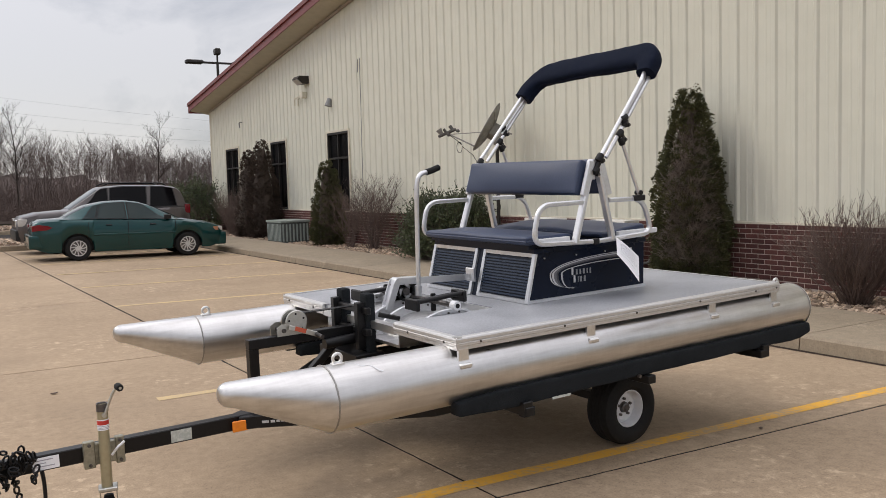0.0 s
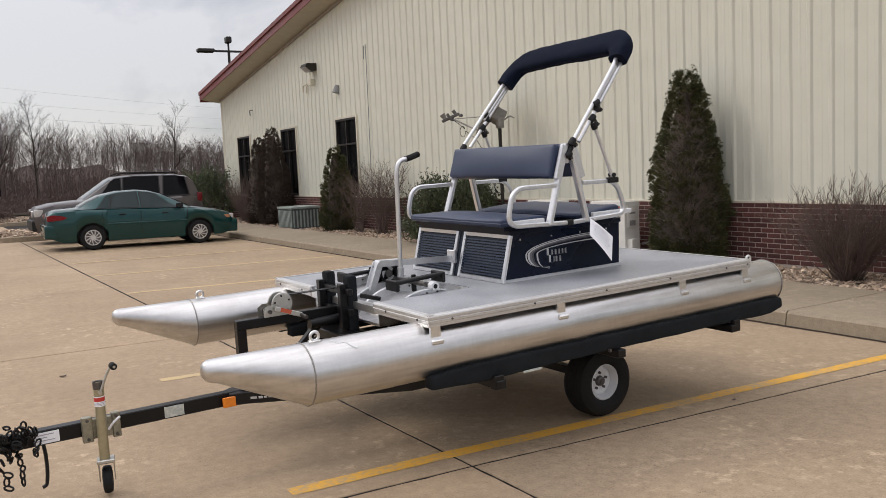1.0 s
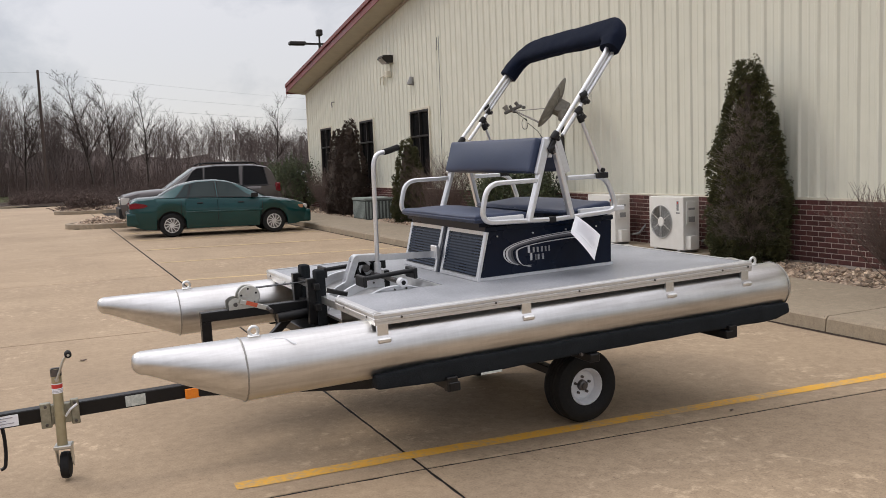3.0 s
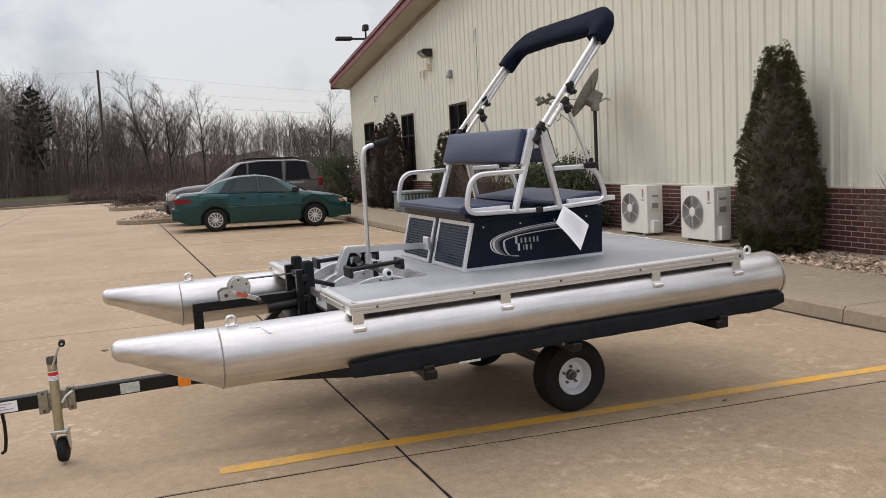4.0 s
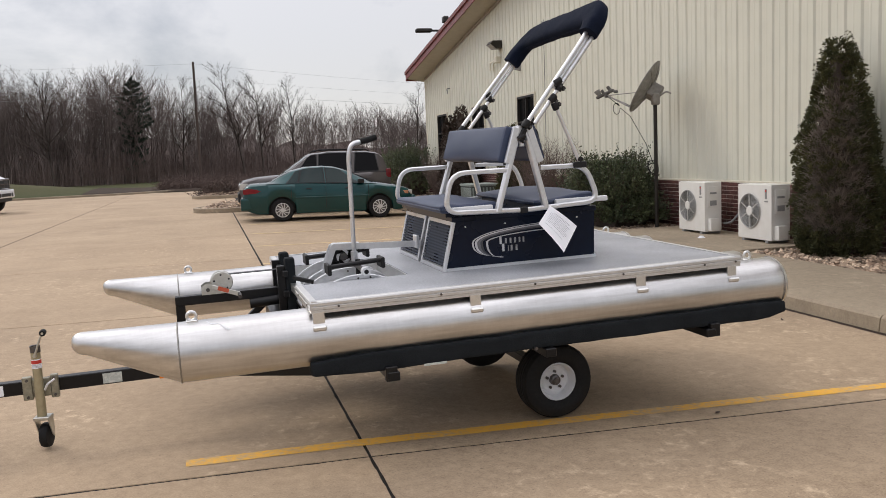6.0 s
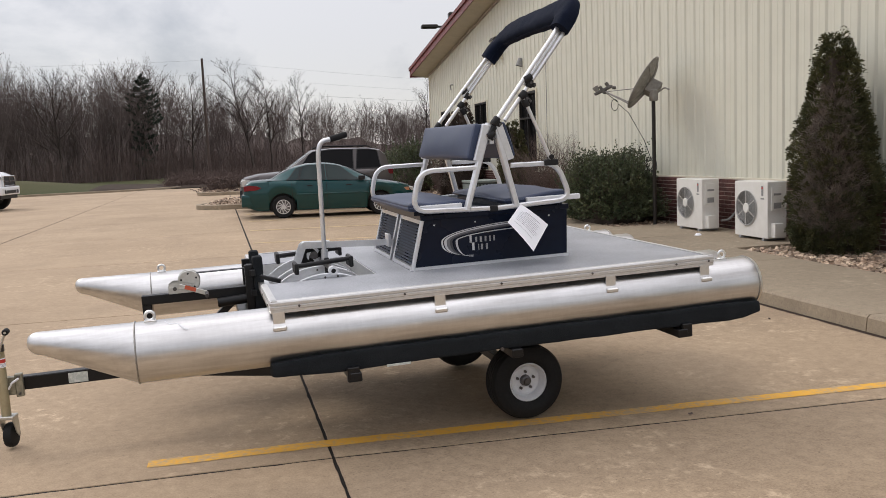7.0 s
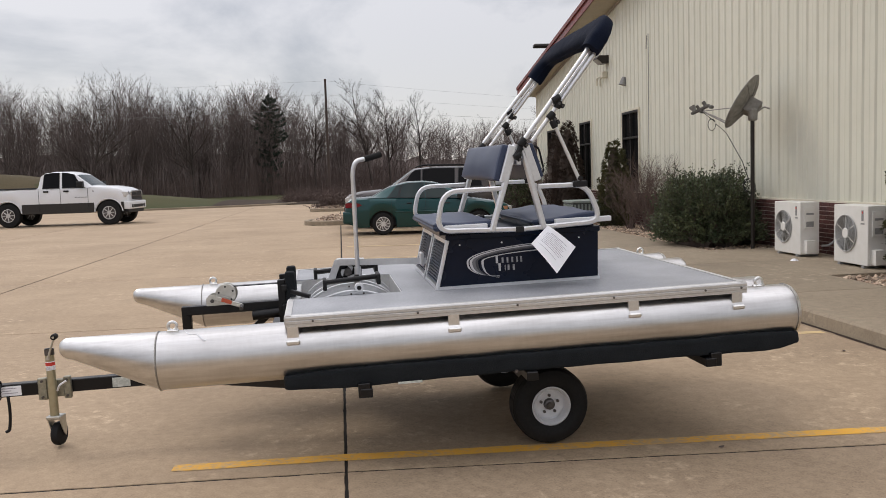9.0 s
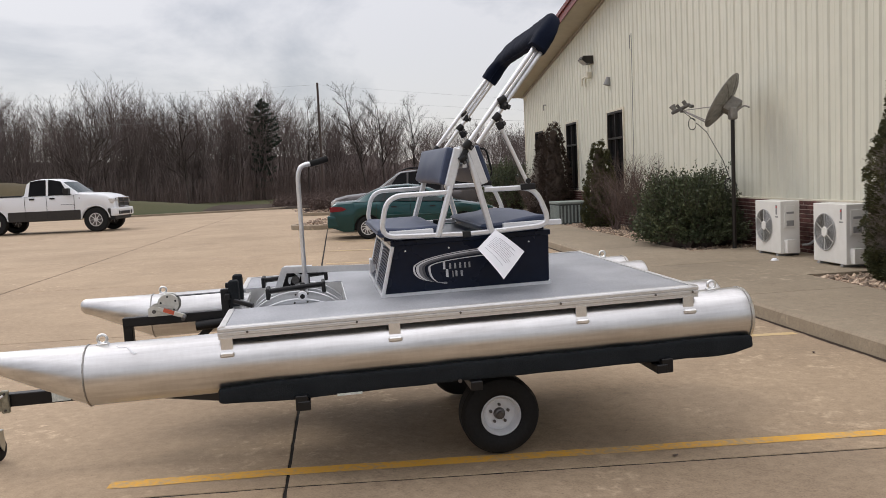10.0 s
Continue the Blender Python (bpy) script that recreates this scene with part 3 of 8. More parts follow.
def clad_strip(y0, y1, z0, top):
    """One sheet of ribbed cladding with trapezoid ribs every foot, from z0 up to top(y)."""
    bm = bmesh.new()
    ys = []
    k = math.floor(y0 / RIB) - 1
    while k * RIB < y1 + RIB:
        c = k * RIB
        for off, d in ((-0.048, 0), (-0.020, 0.024), (0.020, 0.024), (0.048, 0), (0.124, 0), (0.134, 0.004), (0.156, 0.004), (0.166, 0)):
            if y0 < c + off < y1:
                ys.append((c + off, d))
        k += 1
    ys = [(y0, 0)] + ys + [(y1, 0)]
    lo = [bm.verts.new((WALL_X - d, y, z0)) for y, d in ys]
    hi = [bm.verts.new((WALL_X - d, y, top(y))) for y, d in ys]
    for i in range(len(ys) - 1):
        bm.faces.new((lo[i], lo[i + 1], hi[i + 1], hi[i]))
    return bm


edges = sorted([B_Y0, B_Y1] + [v for w in WINDOWS for v in w])
y = B_Y0
while y < B_Y1 - 0.01:
    ends = [e for e in edges if e > y + 0.01]
    y2 = min(y + 3 * RIB, ends[0])
    mid = (y + y2) / 2
    win = any(a < mid < b for a, b in WINDOWS)
    if win:
        part("cladding_panel", clad_strip(y, y2, WIN_Z1, rake), M_CLAD, wall_west)
    else:
        part("cladding_panel", clad_strip(y, y2, BRICK_TOP + 0.01, rake), M_CLAD, wall_west)
    y = y2
# backing and trims
for a, b in zip([B_Y0] + [w[1] for w in sorted(WINDOWS)], [w[0] for w in sorted(WINDOWS)] + [B_Y1]):
    part("wall_core", poly([(WALL_X + 0.02, a, 0), (WALL_X + 0.02, b, 0), (WALL_X + 0.02, b, rake(b)), (WALL_X + 0.02, max(a, RIDGE_Y), rake(max(a, RIDGE_Y))), (WALL_X + 0.02, a, rake(a))] if a < RIDGE_Y < b else [(WALL_X + 0.02, a, 0), (WALL_X + 0.02, b, 0), (WALL_X + 0.02, b, rake(b)), (WALL_X + 0.02, a, rake(a))], (0.2, 0, 0)), M_TRIM, wall_west)
for a, b in WINDOWS:
    part("wall_core", poly([(WALL_X + 0.02, a, WIN_Z1), (WALL_X + 0.02, b, WIN_Z1), (WALL_X + 0.02, b, rake(b)), (WALL_X + 0.02, a, rake(a))], (0.2, 0, 0)), M_TRIM, wall_west)
    part("wall_core", box(WALL_X + 0.02, WALL_X + 0.22, a, b, 0, WIN_Z0), M_TRIM, wall_west)
part("corner_trim", box(WALL_X - 0.04, WALL_X + 0.2, B_Y1 - 0.10, B_Y1 + 0.02, BRICK_TOP, EAVE_Z, 0.006), M_TRIM, wall_west, "pale corner flashing")
part("base_flashing", box(WALL_X - 0.045, WALL_X + 0.01, B_Y0, B_Y1, BRICK_TOP - 0.012, BRICK_TOP + 0.022, 0.004), M_TRIM, wall_west)
for a, b, nm in ((B_Y1, B_Y1 + 0.22, "wall_north"), (B_Y0 - 0.22, B_Y0, "wall_south")):
    tagged(part(nm, box(WALL_X + 0.02, 40, a, b, 0, EAVE_Z + 0.02), M_CLAD), "cream metal side wall of the building", "wall", kind="structure")
tagged(part("wall_east", poly([(40, B_Y0, 0), (40, B_Y1, 0), (40, B_Y1, EAVE_Z), (40, RIDGE_Y, rake(RIDGE_Y)), (40, B_Y0, EAVE_Z)], (0.2, 0, 0)), M_CLAD), "cream metal rear gable wall", "wall", kind="structure")

roof = thing("roof", "low-pitched metal roof with burgundy fascia and overhang", "roof", kind="structure")
OVER, R_X0 = 0.62, 8.86
for s in (1, -1):
    y_e = B_Y1 + OVER if s > 0 else 2 * RIDGE_Y - B_Y1 - OVER
    z_e, z_r = EAVE_Z - PITCH * OVER, rake(RIDGE_Y)
    part("roof_sheet", poly([(R_X0, y_e, z_e + 0.35), (40.5, y_e, z_e + 0.35), (40.5, RIDGE_Y, z_r + 0.35), (R_X0, RIDGE_Y, z_r + 0.35)], (0, 0, 0.05)), M_ROOF, roof)
    part("soffit", poly([(R_X0 + 0.03, y_e, z_e + 0.12), (WALL_X + 0.1, y_e, z_e + 0.0), (WALL_X + 0.1, RIDGE_Y, z_r), (R_X0 + 0.03, RIDGE_Y, z_r + 0.12)], (0, 0, 0.03)), M_SOFFIT, roof, "beige soffit")
    part("eave_soffit", poly([(WALL_X + 0.1, y_e, z_e), (40.3, y_e, z_e), (40.3, y_e - s * OVER, z_e + PITCH * OVER), (WALL_X + 0.1, y_e - s * OVER, z_e + PITCH * OVER)], (0, 0, 0.03)), M_SOFFIT, roof)
    part("fascia", poly([(R_X0, y_e, z_e + 0.10), (R_X0, RIDGE_Y, z_r + 0.10), (R_X0, RIDGE_Y, z_r + 0.30), (R_X0, y_e, z_e + 0.30)], (-0.03, 0, 0)), M_FASCIA, roof, "burgundy rake fascia")
    part("rake_trim", poly([(R_X0 - 0.03, y_e, z_e + 0.295), (R_X0 - 0.03, RIDGE_Y, z_r + 0.295), (R_X0 - 0.03, RIDGE_Y, z_r + 0.41), (R_X0 - 0.03, y_e, z_e + 0.41)], (-0.045, 0, 0)), M_ROOF, roof, "dark red rake trim")
    part("eave_fascia", box(R_X0 - 0.03, 40.5, min(y_e, y_e + s * 0.03), max(y_e, y_e + s * 0.03), z_e + 0.04, z_e + 0.36), M_FASCIA, roof)
    # strip below the soffit, darkened to stand for the shadows of the ribs
    part("rib_shadow_strip", poly([(WALL_X - 0.05, B_Y1 if s > 0 else B_Y0, EAVE_Z - 0.09), (WALL_X - 0.05, RIDGE_Y, z_r - 0.09), (WALL_X - 0.05, RIDGE_Y, z_r - 0.005), (WALL_X - 0.05, B_Y1 if s > 0 else B_Y0, EAVE_Z - 0.005)], (0.02, 0, 0)), M_RIBSHADOW, roof)

for i, (a, b) in enumerate(WINDOWS):
    w = thing("window_%d" % (i + 1), "tall narrow window with dark tinted glass and bronze frame", "window", kind="structure")
    fx0, fx1 = WALL_X - 0.035, WALL_X + 0.10
    for z0, z1 in ((WIN_Z0, WIN_Z0 + 0.06), (WIN_Z1 - 0.06, WIN_Z1), (2.28, 2.33)):
        part("window_frame", box(fx0, fx1, a, b, z0, z1, 0.005), M_DARKFRAME, w)
    for y0, y1 in ((a, a + 0.06), (b - 0.06, b), ((a + b) / 2 - 0.025, (a + b) / 2 + 0.025)):
        part("window_frame", box(fx0 + 0.003, fx1 - 0.003, y0, y1, WIN_Z0 + 0.06, WIN_Z1 - 0.06), M_DARKFRAME, w)
    for y0, y1 in ((a + 0.06, (a + b) / 2 - 0.025), ((a + b) / 2 + 0.025, b - 0.06)):
        for z0, z1 in ((WIN_Z0 + 0.06, 2.28), (2.33, WIN_Z1 - 0.06)):
            part("pane", box(WALL_X + 0.03, WALL_X + 0.04, y0, y1, z0, z1), M_GLASS, w)
    for y0, y1, z0, z1 in ((a - 0.05, a, WIN_Z0, WIN_Z1 + 0.05), (b, b + 0.05, WIN_Z0, WIN_Z1 + 0.05), (a, b, WIN_Z1, WIN_Z1 + 0.05)):
        part("trim", box(WALL_X - 0.042, WALL_X + 0.02, y0, y1, z0, z1), M_TRIM, w)

# ---------- pedal boat ----------
# boat frame: x to the stern, y across to the far side, z up
BOAT = Matrix.Translation((1.931, 3.165, 0.707)) @ pose(0, 0, 0, 0, 0, 2.7) @ pose(0, 0, 0, 0.8, -1.2, 0)
boat = thing("pedal_boat", "aluminium pontoon pedal boat with navy bench seats on a trailer", "boat", BOAT)
AX_Y, AX_Y2, AX_Z, PR = 0.115, 1.835, -0.073, 0.144
MID = (AX_Y + AX_Y2) / 2


def pontoon(yc):
    # main tube with domed stern cap, and a nose cone that tapers upward
    bm = bmesh.new()
    prof = [(-0.655, 0), (-0.655, PR - 0.004), (-0.65, PR)]
    prof += [(x, PR) for x in np.linspace(-0.6, 2.60, 12)]
    prof += [(2.655, PR), (2.668, PR - 0.004), (2.68, PR - 0.03), (2.70, PR * 0.5), (2.705, 0)]
    ob = part("pontoon", lathe(prof, 40, "x", (0, yc, AX_Z), bm), M_ALU, boat, "brushed aluminium pontoon tube", True)
    bm = bmesh.new()
    rings = []
    shape = [(-0.655 - 0.405 * k, AX_Z * (1 - k) + 0.022 * k, PR * (1 - k) + 0.054 * k) for k in np.linspace(0, 1, 8)]
    shape += [(-1.06 - 0.060 * math.sin(a), 0.022 + 0.006 * math.sin(a), 0.054 * math.cos(a) ** 0.75) for a in np.linspace(0.25, 1.45, 7)]
    for x, zc, r in shape:
        rings.append([bm.verts.new((x, yc + r * math.cos(a), zc + r * math.sin(a))) for a in np.linspace(0, 2 * math.pi, 40, endpoint=False)])
    for r0, r1 in zip(rings, rings[1:]):
        for i in range(40):
            bm.faces.new((r0[i], r0[(i + 1) % 40], r1[(i + 1) % 40], r1[i]))
    bm.faces.new(rings[-1])
    part("nose_cone", bm, M_ALU, ob, "tapered aluminium nose cone", True)
    for x, r in ((-0.655, 0.0038), (2.648, 0.003)):
        ring = [(x + 0.0022 * noise.noise(Vector((a * 9, x, 0))), yc + (PR + 0.001) * math.cos(a), AX_Z + (PR + 0.001) * math.sin(a)) for a in np.linspace(0, 2 * math.pi, 97)]
        part("weld_seam", sweep(ring, circle(r, 6), (1, 0, 0)), M_WELD, ob, "dull weld bead", True)
    for x in (-0.585, 2.50):
        bm = box(x - 0.028, x + 0.028, yc - 0.02, yc + 0.02, AX_Z + PR - 0.006, AX_Z + PR + 0.006, 0.003)
        ring = [(x + 0.021 * math.cos(a), yc, AX_Z + PR + 0.024 + 0.021 * math.sin(a)) for a in np.linspace(0, 2 * math.pi, 19)]
        sweep(ring, circle(0.0075, 8), (0, 1, 0), bm)
        part("lifting_eye", bm, M_ALUBAR, ob, "cast lifting eye", True)
    return ob


near_pontoon = pontoon(AX_Y)
pontoon(AX_Y2)
scuff = []
for k in np.linspace(0, 1, 12):
    a = radians(78 - 30 * k ** 0.8 - 4 * math.sin(k * 9))
    scuff.append((-0.52 + 0.105 * k, AX_Y - (PR + 0.0006) * math.cos(a), AX_Z + (PR + 0.0006) * math.sin(a)))
part("scuff_mark", sweep(scuff, circle(0.0042, 6, 0.0012), (0, -0.5, 0.85), None, False, [0.3, 0.6, 1.0, 1.2, 0.8, 0.5, 0.7, 1.0, 1.3, 1.6, 1.5, 0.5]), M_RIM, near_pontoon, "white chalky scuff")
for yc in (AX_Y + 0.33, AX_Y2 - 0.33):
    prof = [(0.7, 0), (0.7, PR)] + [(x, PR) for x in np.linspace(0.8, 2.4, 6)] + [(2.655, PR), (2.668, PR - 0.004), (2.68, PR - 0.03), (2.70, PR * 0.5), (2.705, 0)]
    part("inner_float", lathe(prof, 36, "x", (0, yc, AX_Z)), M_ALU, boat, "short inner aluminium float", True)

DX0, DX1, DY0, DY1, DZ = -0.036, 2.372, 0.0, 1.945, 0.116
NY0, NY1, NX = 0.56, 1.375, 0.60      # pedal well
deck = part("deck", box(DX0 + 0.02, NX, DY0 + 0.015, NY0, DZ - 0.022, DZ), M_DECK, boat, "speckled grey non-slip deck")
part("deck_panel", box(DX0 + 0.02, NX, NY1, DY1 - 0.015, DZ - 0.022, DZ), M_DECK, deck)
part("deck_panel", box(NX, DX1 - 0.012, DY0 + 0.015, DY1 - 0.015, DZ - 0.022, DZ), M_DECK, deck)


def fascia(p0, p1, inward):
    """A ribbed aluminium edge extrusion."""
    a, b = Vector(p0), Vector(p1)
    sec = [(0, -0.056), (0.012, -0.056), (0.012, -0.040), (0.0155, -0.037), (0.0155, -0.025), (0.012, -0.022), (0.0155, -0.018), (0.0155, -0.006), (0.012, 0.001), (0.006, 0.004), (-0.020, 0.004), (-0.020, 0.0006), (0, 0.0006)]
    return sweep([a, b], [(u if inward > 0 else -u, v) for u, v in sec], (0, 0, 1))


part("edge_rail", fascia((DX0, DY0 + 0.013, DZ), (DX1, DY0 + 0.013, DZ), 1), M_EDGE, deck, "ribbed aluminium edge extrusion")
part("edge_rail", fascia((DX0, DY1 - 0.013, DZ), (DX1, DY1 - 0.013, DZ), -1), M_EDGE, deck)
part("edge_rail", fascia((DX1 - 0.013, DY0, DZ), (DX1 - 0.013, DY1, DZ), 1), M_EDGE, deck)
part("edge_rail", fascia((DX0 + 0.013, DY0, DZ), (DX0 + 0.013, NY0, DZ), -1), M_EDGE, deck)
part("edge_rail", fascia((DX0 + 0.013, NY1, DZ), (DX0 + 0.013, DY1, DZ), -1), M_EDGE, deck)
for x in (0.10, 0.62, 1.13, 1.64, 2.14, 2.34):
    part("screw", cyl((x, DY0 - 0.006, DZ - 0.028), (x, DY0 - 0.001, DZ - 0.028), 0.006, n=8), M_STEEL, deck)
for y in (0.10, 0.42, 1.50, 1.85):
    part("screw", cyl((DX0 - 0.006, y, DZ - 0.028), (DX0 + 0.0, y, DZ - 0.028), 0.006, n=8), M_STEEL, deck)
# brackets that stand on the pontoons, and the cross beams under the deck
for x in (0.0, 0.80, 1.745, 2.315):
    for s, yy in ((1, DY0), (-1, DY1)):
        bm = box(x - 0.028, x + 0.028, yy - 0.002 * s, yy + 0.012 * s, -0.012, DZ - 0.05) if s > 0 else box(x - 0.028, x + 0.028, yy - 0.012, yy + 0.002, -0.012, DZ - 0.05)
        br = part("deck_bracket", bm, M_ALUBAR, boat, "folded aluminium bracket")
        y0, y1 = (yy - 0.028, yy + 0.002) if s > 0 else (yy - 0.002, yy + 0.028)
        part("bracket_foot", box(x - 0.034, x + 0.034, y0, y1, -0.022, 0.002, 0.006), M_ALUBAR, br)
    part("cross_beam", box(x - 0.025, x + 0.025, DY0 + 0.07, DY1 - 0.07, 0.058, DZ - 0.023), M_ALUBAR, boat)
part("well_beam", box(DX0 + 0.004, DX0 + 0.030, NY0 - 0.004, NY1 + 0.004, DZ - 0.062, DZ - 0.022), M_ALUBAR, boat)

# pedal well: sloping paddle troughs, arched strips, cranks
well = part("pedal_well", box(DX0 + 0.03, NX, NY0, NY1, -0.02, -0.005), M_ALU, boat, "bent aluminium paddle wheel housing")
WHEEL_X, WHEEL_Z, ARC_X, ARC_Z = 0.32, -0.145, 0.33, 0.283
for y0, y1 in ((NY0 + 0.02, NY0 + 0.33), (NY1 - 0.33, NY1 - 0.02)):
    bm = bmesh.new()
    arc = [(WHEEL_X + (ARC_X - 0.04) * math.cos(a), WHEEL_Z + (ARC_Z - 0.045) * math.sin(a)) for a in np.linspace(radians(28), radians(152), 17)]
    a = [bm.verts.new((x, y0, z)) for x, z in arc]
    b = [bm.verts.new((x, y1, z)) for x, z in arc]
    for i in range(16):
        bm.faces.new((a[i], a[i + 1], b[i + 1], b[i]))
    part("wheel_cover", bm, M_ALU, well, "curved aluminium paddle cover", True)
    for yy in (y0, y1):
        turns = np.linspace(radians(26), radians(154), 21)
        arc3 = [(WHEEL_X + ARC_X * math.cos(q), yy, WHEEL_Z + ARC_Z * math.sin(q)) for q in turns]
        part("arched_strip", sweep(arc3, rect(0.020, 0.010, 0.002), (0, 0, 1)), M_SATIN, well, "bent aluminium strip", True)
        cheek = [(WHEEL_X + (ARC_X - 0.004) * math.cos(q), yy - 0.002, WHEEL_Z + (ARC_Z - 0.004) * math.sin(q)) for q in turns]
        side = part("wheel_cheek", poly(cheek, (0, 0.004, 0)), M_SATIN, well, "aluminium side plate")
        for dx in (-0.035, 0.035):
            part("cheek_bolt", cyl((WHEEL_X + 0.03 + dx, yy - 0.008, 0.120), (WHEEL_X + 0.03 + dx, yy - 0.001, 0.120), 0.006, n=6), M_STEEL, well)
for y0, y1 in ((NY0, NY0 + 0.006), (NY1 - 0.006, NY1)):
    part("well_side", box(DX0 + 0.03, NX, y0, y1, -0.02, DZ - 0.004), M_ALUBAR, well)
part("well_end", box(NX - 0.006, NX, NY0, NY1, -0.02, DZ - 0.004), M_ALUBAR, well)
crank = part("crank_shaft", cyl((0.36, 0.60, 0.155), (0.36, 1.34, 0.155), 0.014), M_STEEL, boat, "steel crank shaft", True)
for yy in (0.575, 1.365):
    part("shaft_bearing", lathe([(-0.022, 0.013), (-0.022, 0.025), (0.022, 0.025), (0.022, 0.013)], 18, "y", (0.36, yy, 0.155)), M_RIM, crank, "white bearing collar", True)
    part("shaft_end", cyl((0.36, yy - 0.0235, 0.155), (0.36, yy + 0.0235, 0.155), 0.013, n=14), M_BLACK, crank)
for y0, x0, x1, zc in ((0.655, 0.172, 0.478, 0.165), (1.175, 0.120, 0.500, 0.166)):
    for yy, zz in ((y0 + 0.012, zc + 0.018), (y0 + 0.095, zc + 0.004)):
        part("pedal_rod", cyl((x0, yy, zz), (x1, yy, zz + 0.018), 0.013, n=12), M_BLACK, crank, "", True)
    for x, dz in ((x0, 0.0), (x1, 0.016)):
        part("pedal", box(x - 0.011, x + 0.011, y0 - 0.012, y0 + 0.118, zc - 0.028 + dz, zc + 0.034 + dz, 0.005), M_PLASTIC, crank, "black ribbed pedal")
    part("crank_arm", box(0.346, 0.374, y0 + 0.125, y0 + 0.145, 0.10, 0.20, 0.004), M_BLACK, crank)
PUL_X, PUL_Z = 0.318, 0.192
sprocket = part("pulley", lathe([(-0.02, 0.044), (-0.02, 0.058), (-0.008, 0.050), (0.008, 0.050), (0.02, 0.058), (0.02, 0.044), (-0.02, 0.044)], 28, "y", (PUL_X, 1.028, PUL_Z), None, False), M_BLACK, boat, "black steering pulley", True)
part("pulley_hub", lathe([(-0.025, 0.0), (-0.025, 0.024), (0.025, 0.024), (0.025, 0.0)], 16, "y", (PUL_X, 1.028, PUL_Z)), M_STEEL, sprocket, "", True)
for a in (20, 140, 260):
    q = radians(a)
    part("pulley_spoke", sweep([(PUL_X + 0.015 * math.cos(q), 1.020, PUL_Z + 0.015 * math.sin(q)), (PUL_X + 0.034 * math.cos(q + 0.4), 1.020, PUL_Z + 0.034 * math.sin(q + 0.4)), (PUL_X + 0.046 * math.cos(q + 1.2), 1.020, PUL_Z + 0.046 * math.sin(q + 1.2))], rect(0.018, 0.014), (0, 1, 0)), M_SATIN, sprocket)
part("pulley_guard", box(0.238, 0.402, 1.046, 1.052, 0.120, 0.240, 0.002), M_PLASTIC, sprocket, "black back plate")
# steering support: flat bar from the well's front up and back into the seat box
part("steering_bracket", sweep(rounded([(0.195, 0.998, 0.10), (0.258, 0.998, 0.256), (0.80, 0.998, 0.230)], 0.012), rect(0.006, 0.038), (0, 0, 1)), M_SATIN, boat, "bent aluminium support bar")
part("steering_bracket", sweep(rounded([(0.195, 1.06, 0.10), (0.258, 1.06, 0.256), (0.42, 1.06, 0.248)], 0.012), rect(0.006, 0.038), (0, 0, 1)), M_SATIN, boat)
part("steering_bracket", sweep(rounded([(0.193, 1.029, 0.10), (0.256, 1.029, 0.274), (0.42, 1.029, 0.266)], 0.012), rect(0.066, 0.004), (0, 0, 1)), M_SATIN, boat, "folded channel front")
part("steering_guide", box(0.762, 0.782, 0.955, 1.040, 0.205, 0.285, 0.004), M_SATIN, boat, "small aluminium guide bracket")
part("brake_lever", sweep([(-0.02, 0.74, 0.135), (0.085, 0.70, 0.105)], rect(0.02, 0.024, 0.004)), M_BLACK, boat, "short black lever")
tiller = part("tiller", tube([(0.374, 0.965, 0.10), (0.380, 0.950, 0.80), (0.40, 0.945, 0.862), (0.47, 0.962, 0.872)], 0.0135, 0.07), M_SATIN, boat, "bent aluminium tiller tube", True)
part("tiller_collar", cyl((0.374, 0.965, 0.165), (0.375, 0.963, 0.225), 0.021), M_SATIN, tiller, "", True)
part("grip", tube([(0.455, 0.958, 0.869), (0.50, 0.969, 0.878), (0.556, 0.984, 0.893)], 0.0185), M_RUBBER, tiller, "black rubber grip", True)

# ---------- seat unit ----------
SY0, SY1 = 0.50, 1.495
FB, FT, RB, RT, SZ0, SZ1 = 0.79, 0.862, 1.725, 1.735, DZ, 0.392
seat_box = part("seat_box", poly([(FB + 0.006, SY0 + 0.004, SZ0), (RB, SY0 + 0.004, SZ0), (RT, SY0 + 0.004, SZ1), (FT + 0.006, SY0 + 0.004, SZ1)], (0, SY1 - SY0 - 0.008, 0)), M_PANEL, boat, "dark navy gloss seat base with louvred front")


def front_x(z):
    return FB + (FT - FB) * (z - SZ0) / (SZ1 - SZ0)


def on_front(y, z, d=0.0):
    return (front_x(z) - d, y, z)


for yy in (SY0, 0.955, 1.04, SY1):
    part("corner_trim", sweep([on_front(yy, SZ0 + 0.002), on_front(yy, SZ1)], rect(0.026, 0.020, 0.003), (1, 0, 0)), M_SATIN, seat_box, "aluminium trim")
for a, b in ((SY0 + 0.013, 0.942), (1.053, SY1 - 0.013)):
    for z in (SZ0 + 0.014, SZ1 - 0.008):
        part("panel_trim", sweep([on_front(a, z), on_front(b, z)], rect(0.018, 0.022), (0, 0, 1)), M_SATIN, seat_box)
    z = SZ0 + 0.04
    while z < SZ1 - 0.03:
        part("louvre", sweep([on_front(a, z, 0.002), on_front(b, z, 0.002)], [(-0.006, -0.004), (0.006, -0.007), (0.006, 0.0), (-0.004, 0.005)], (0, 0, 1)), M_LOUVRE_LIT, seat_box)
        z += 0.0165
for s, yy in ((1, SY0), (-1, SY1)):
    part("base_trim", box(FB, RB + 0.004, yy - 0.006, yy + 0.006, SZ0 + 0.001, SZ0 + 0.018), M_SATIN, seat_box)
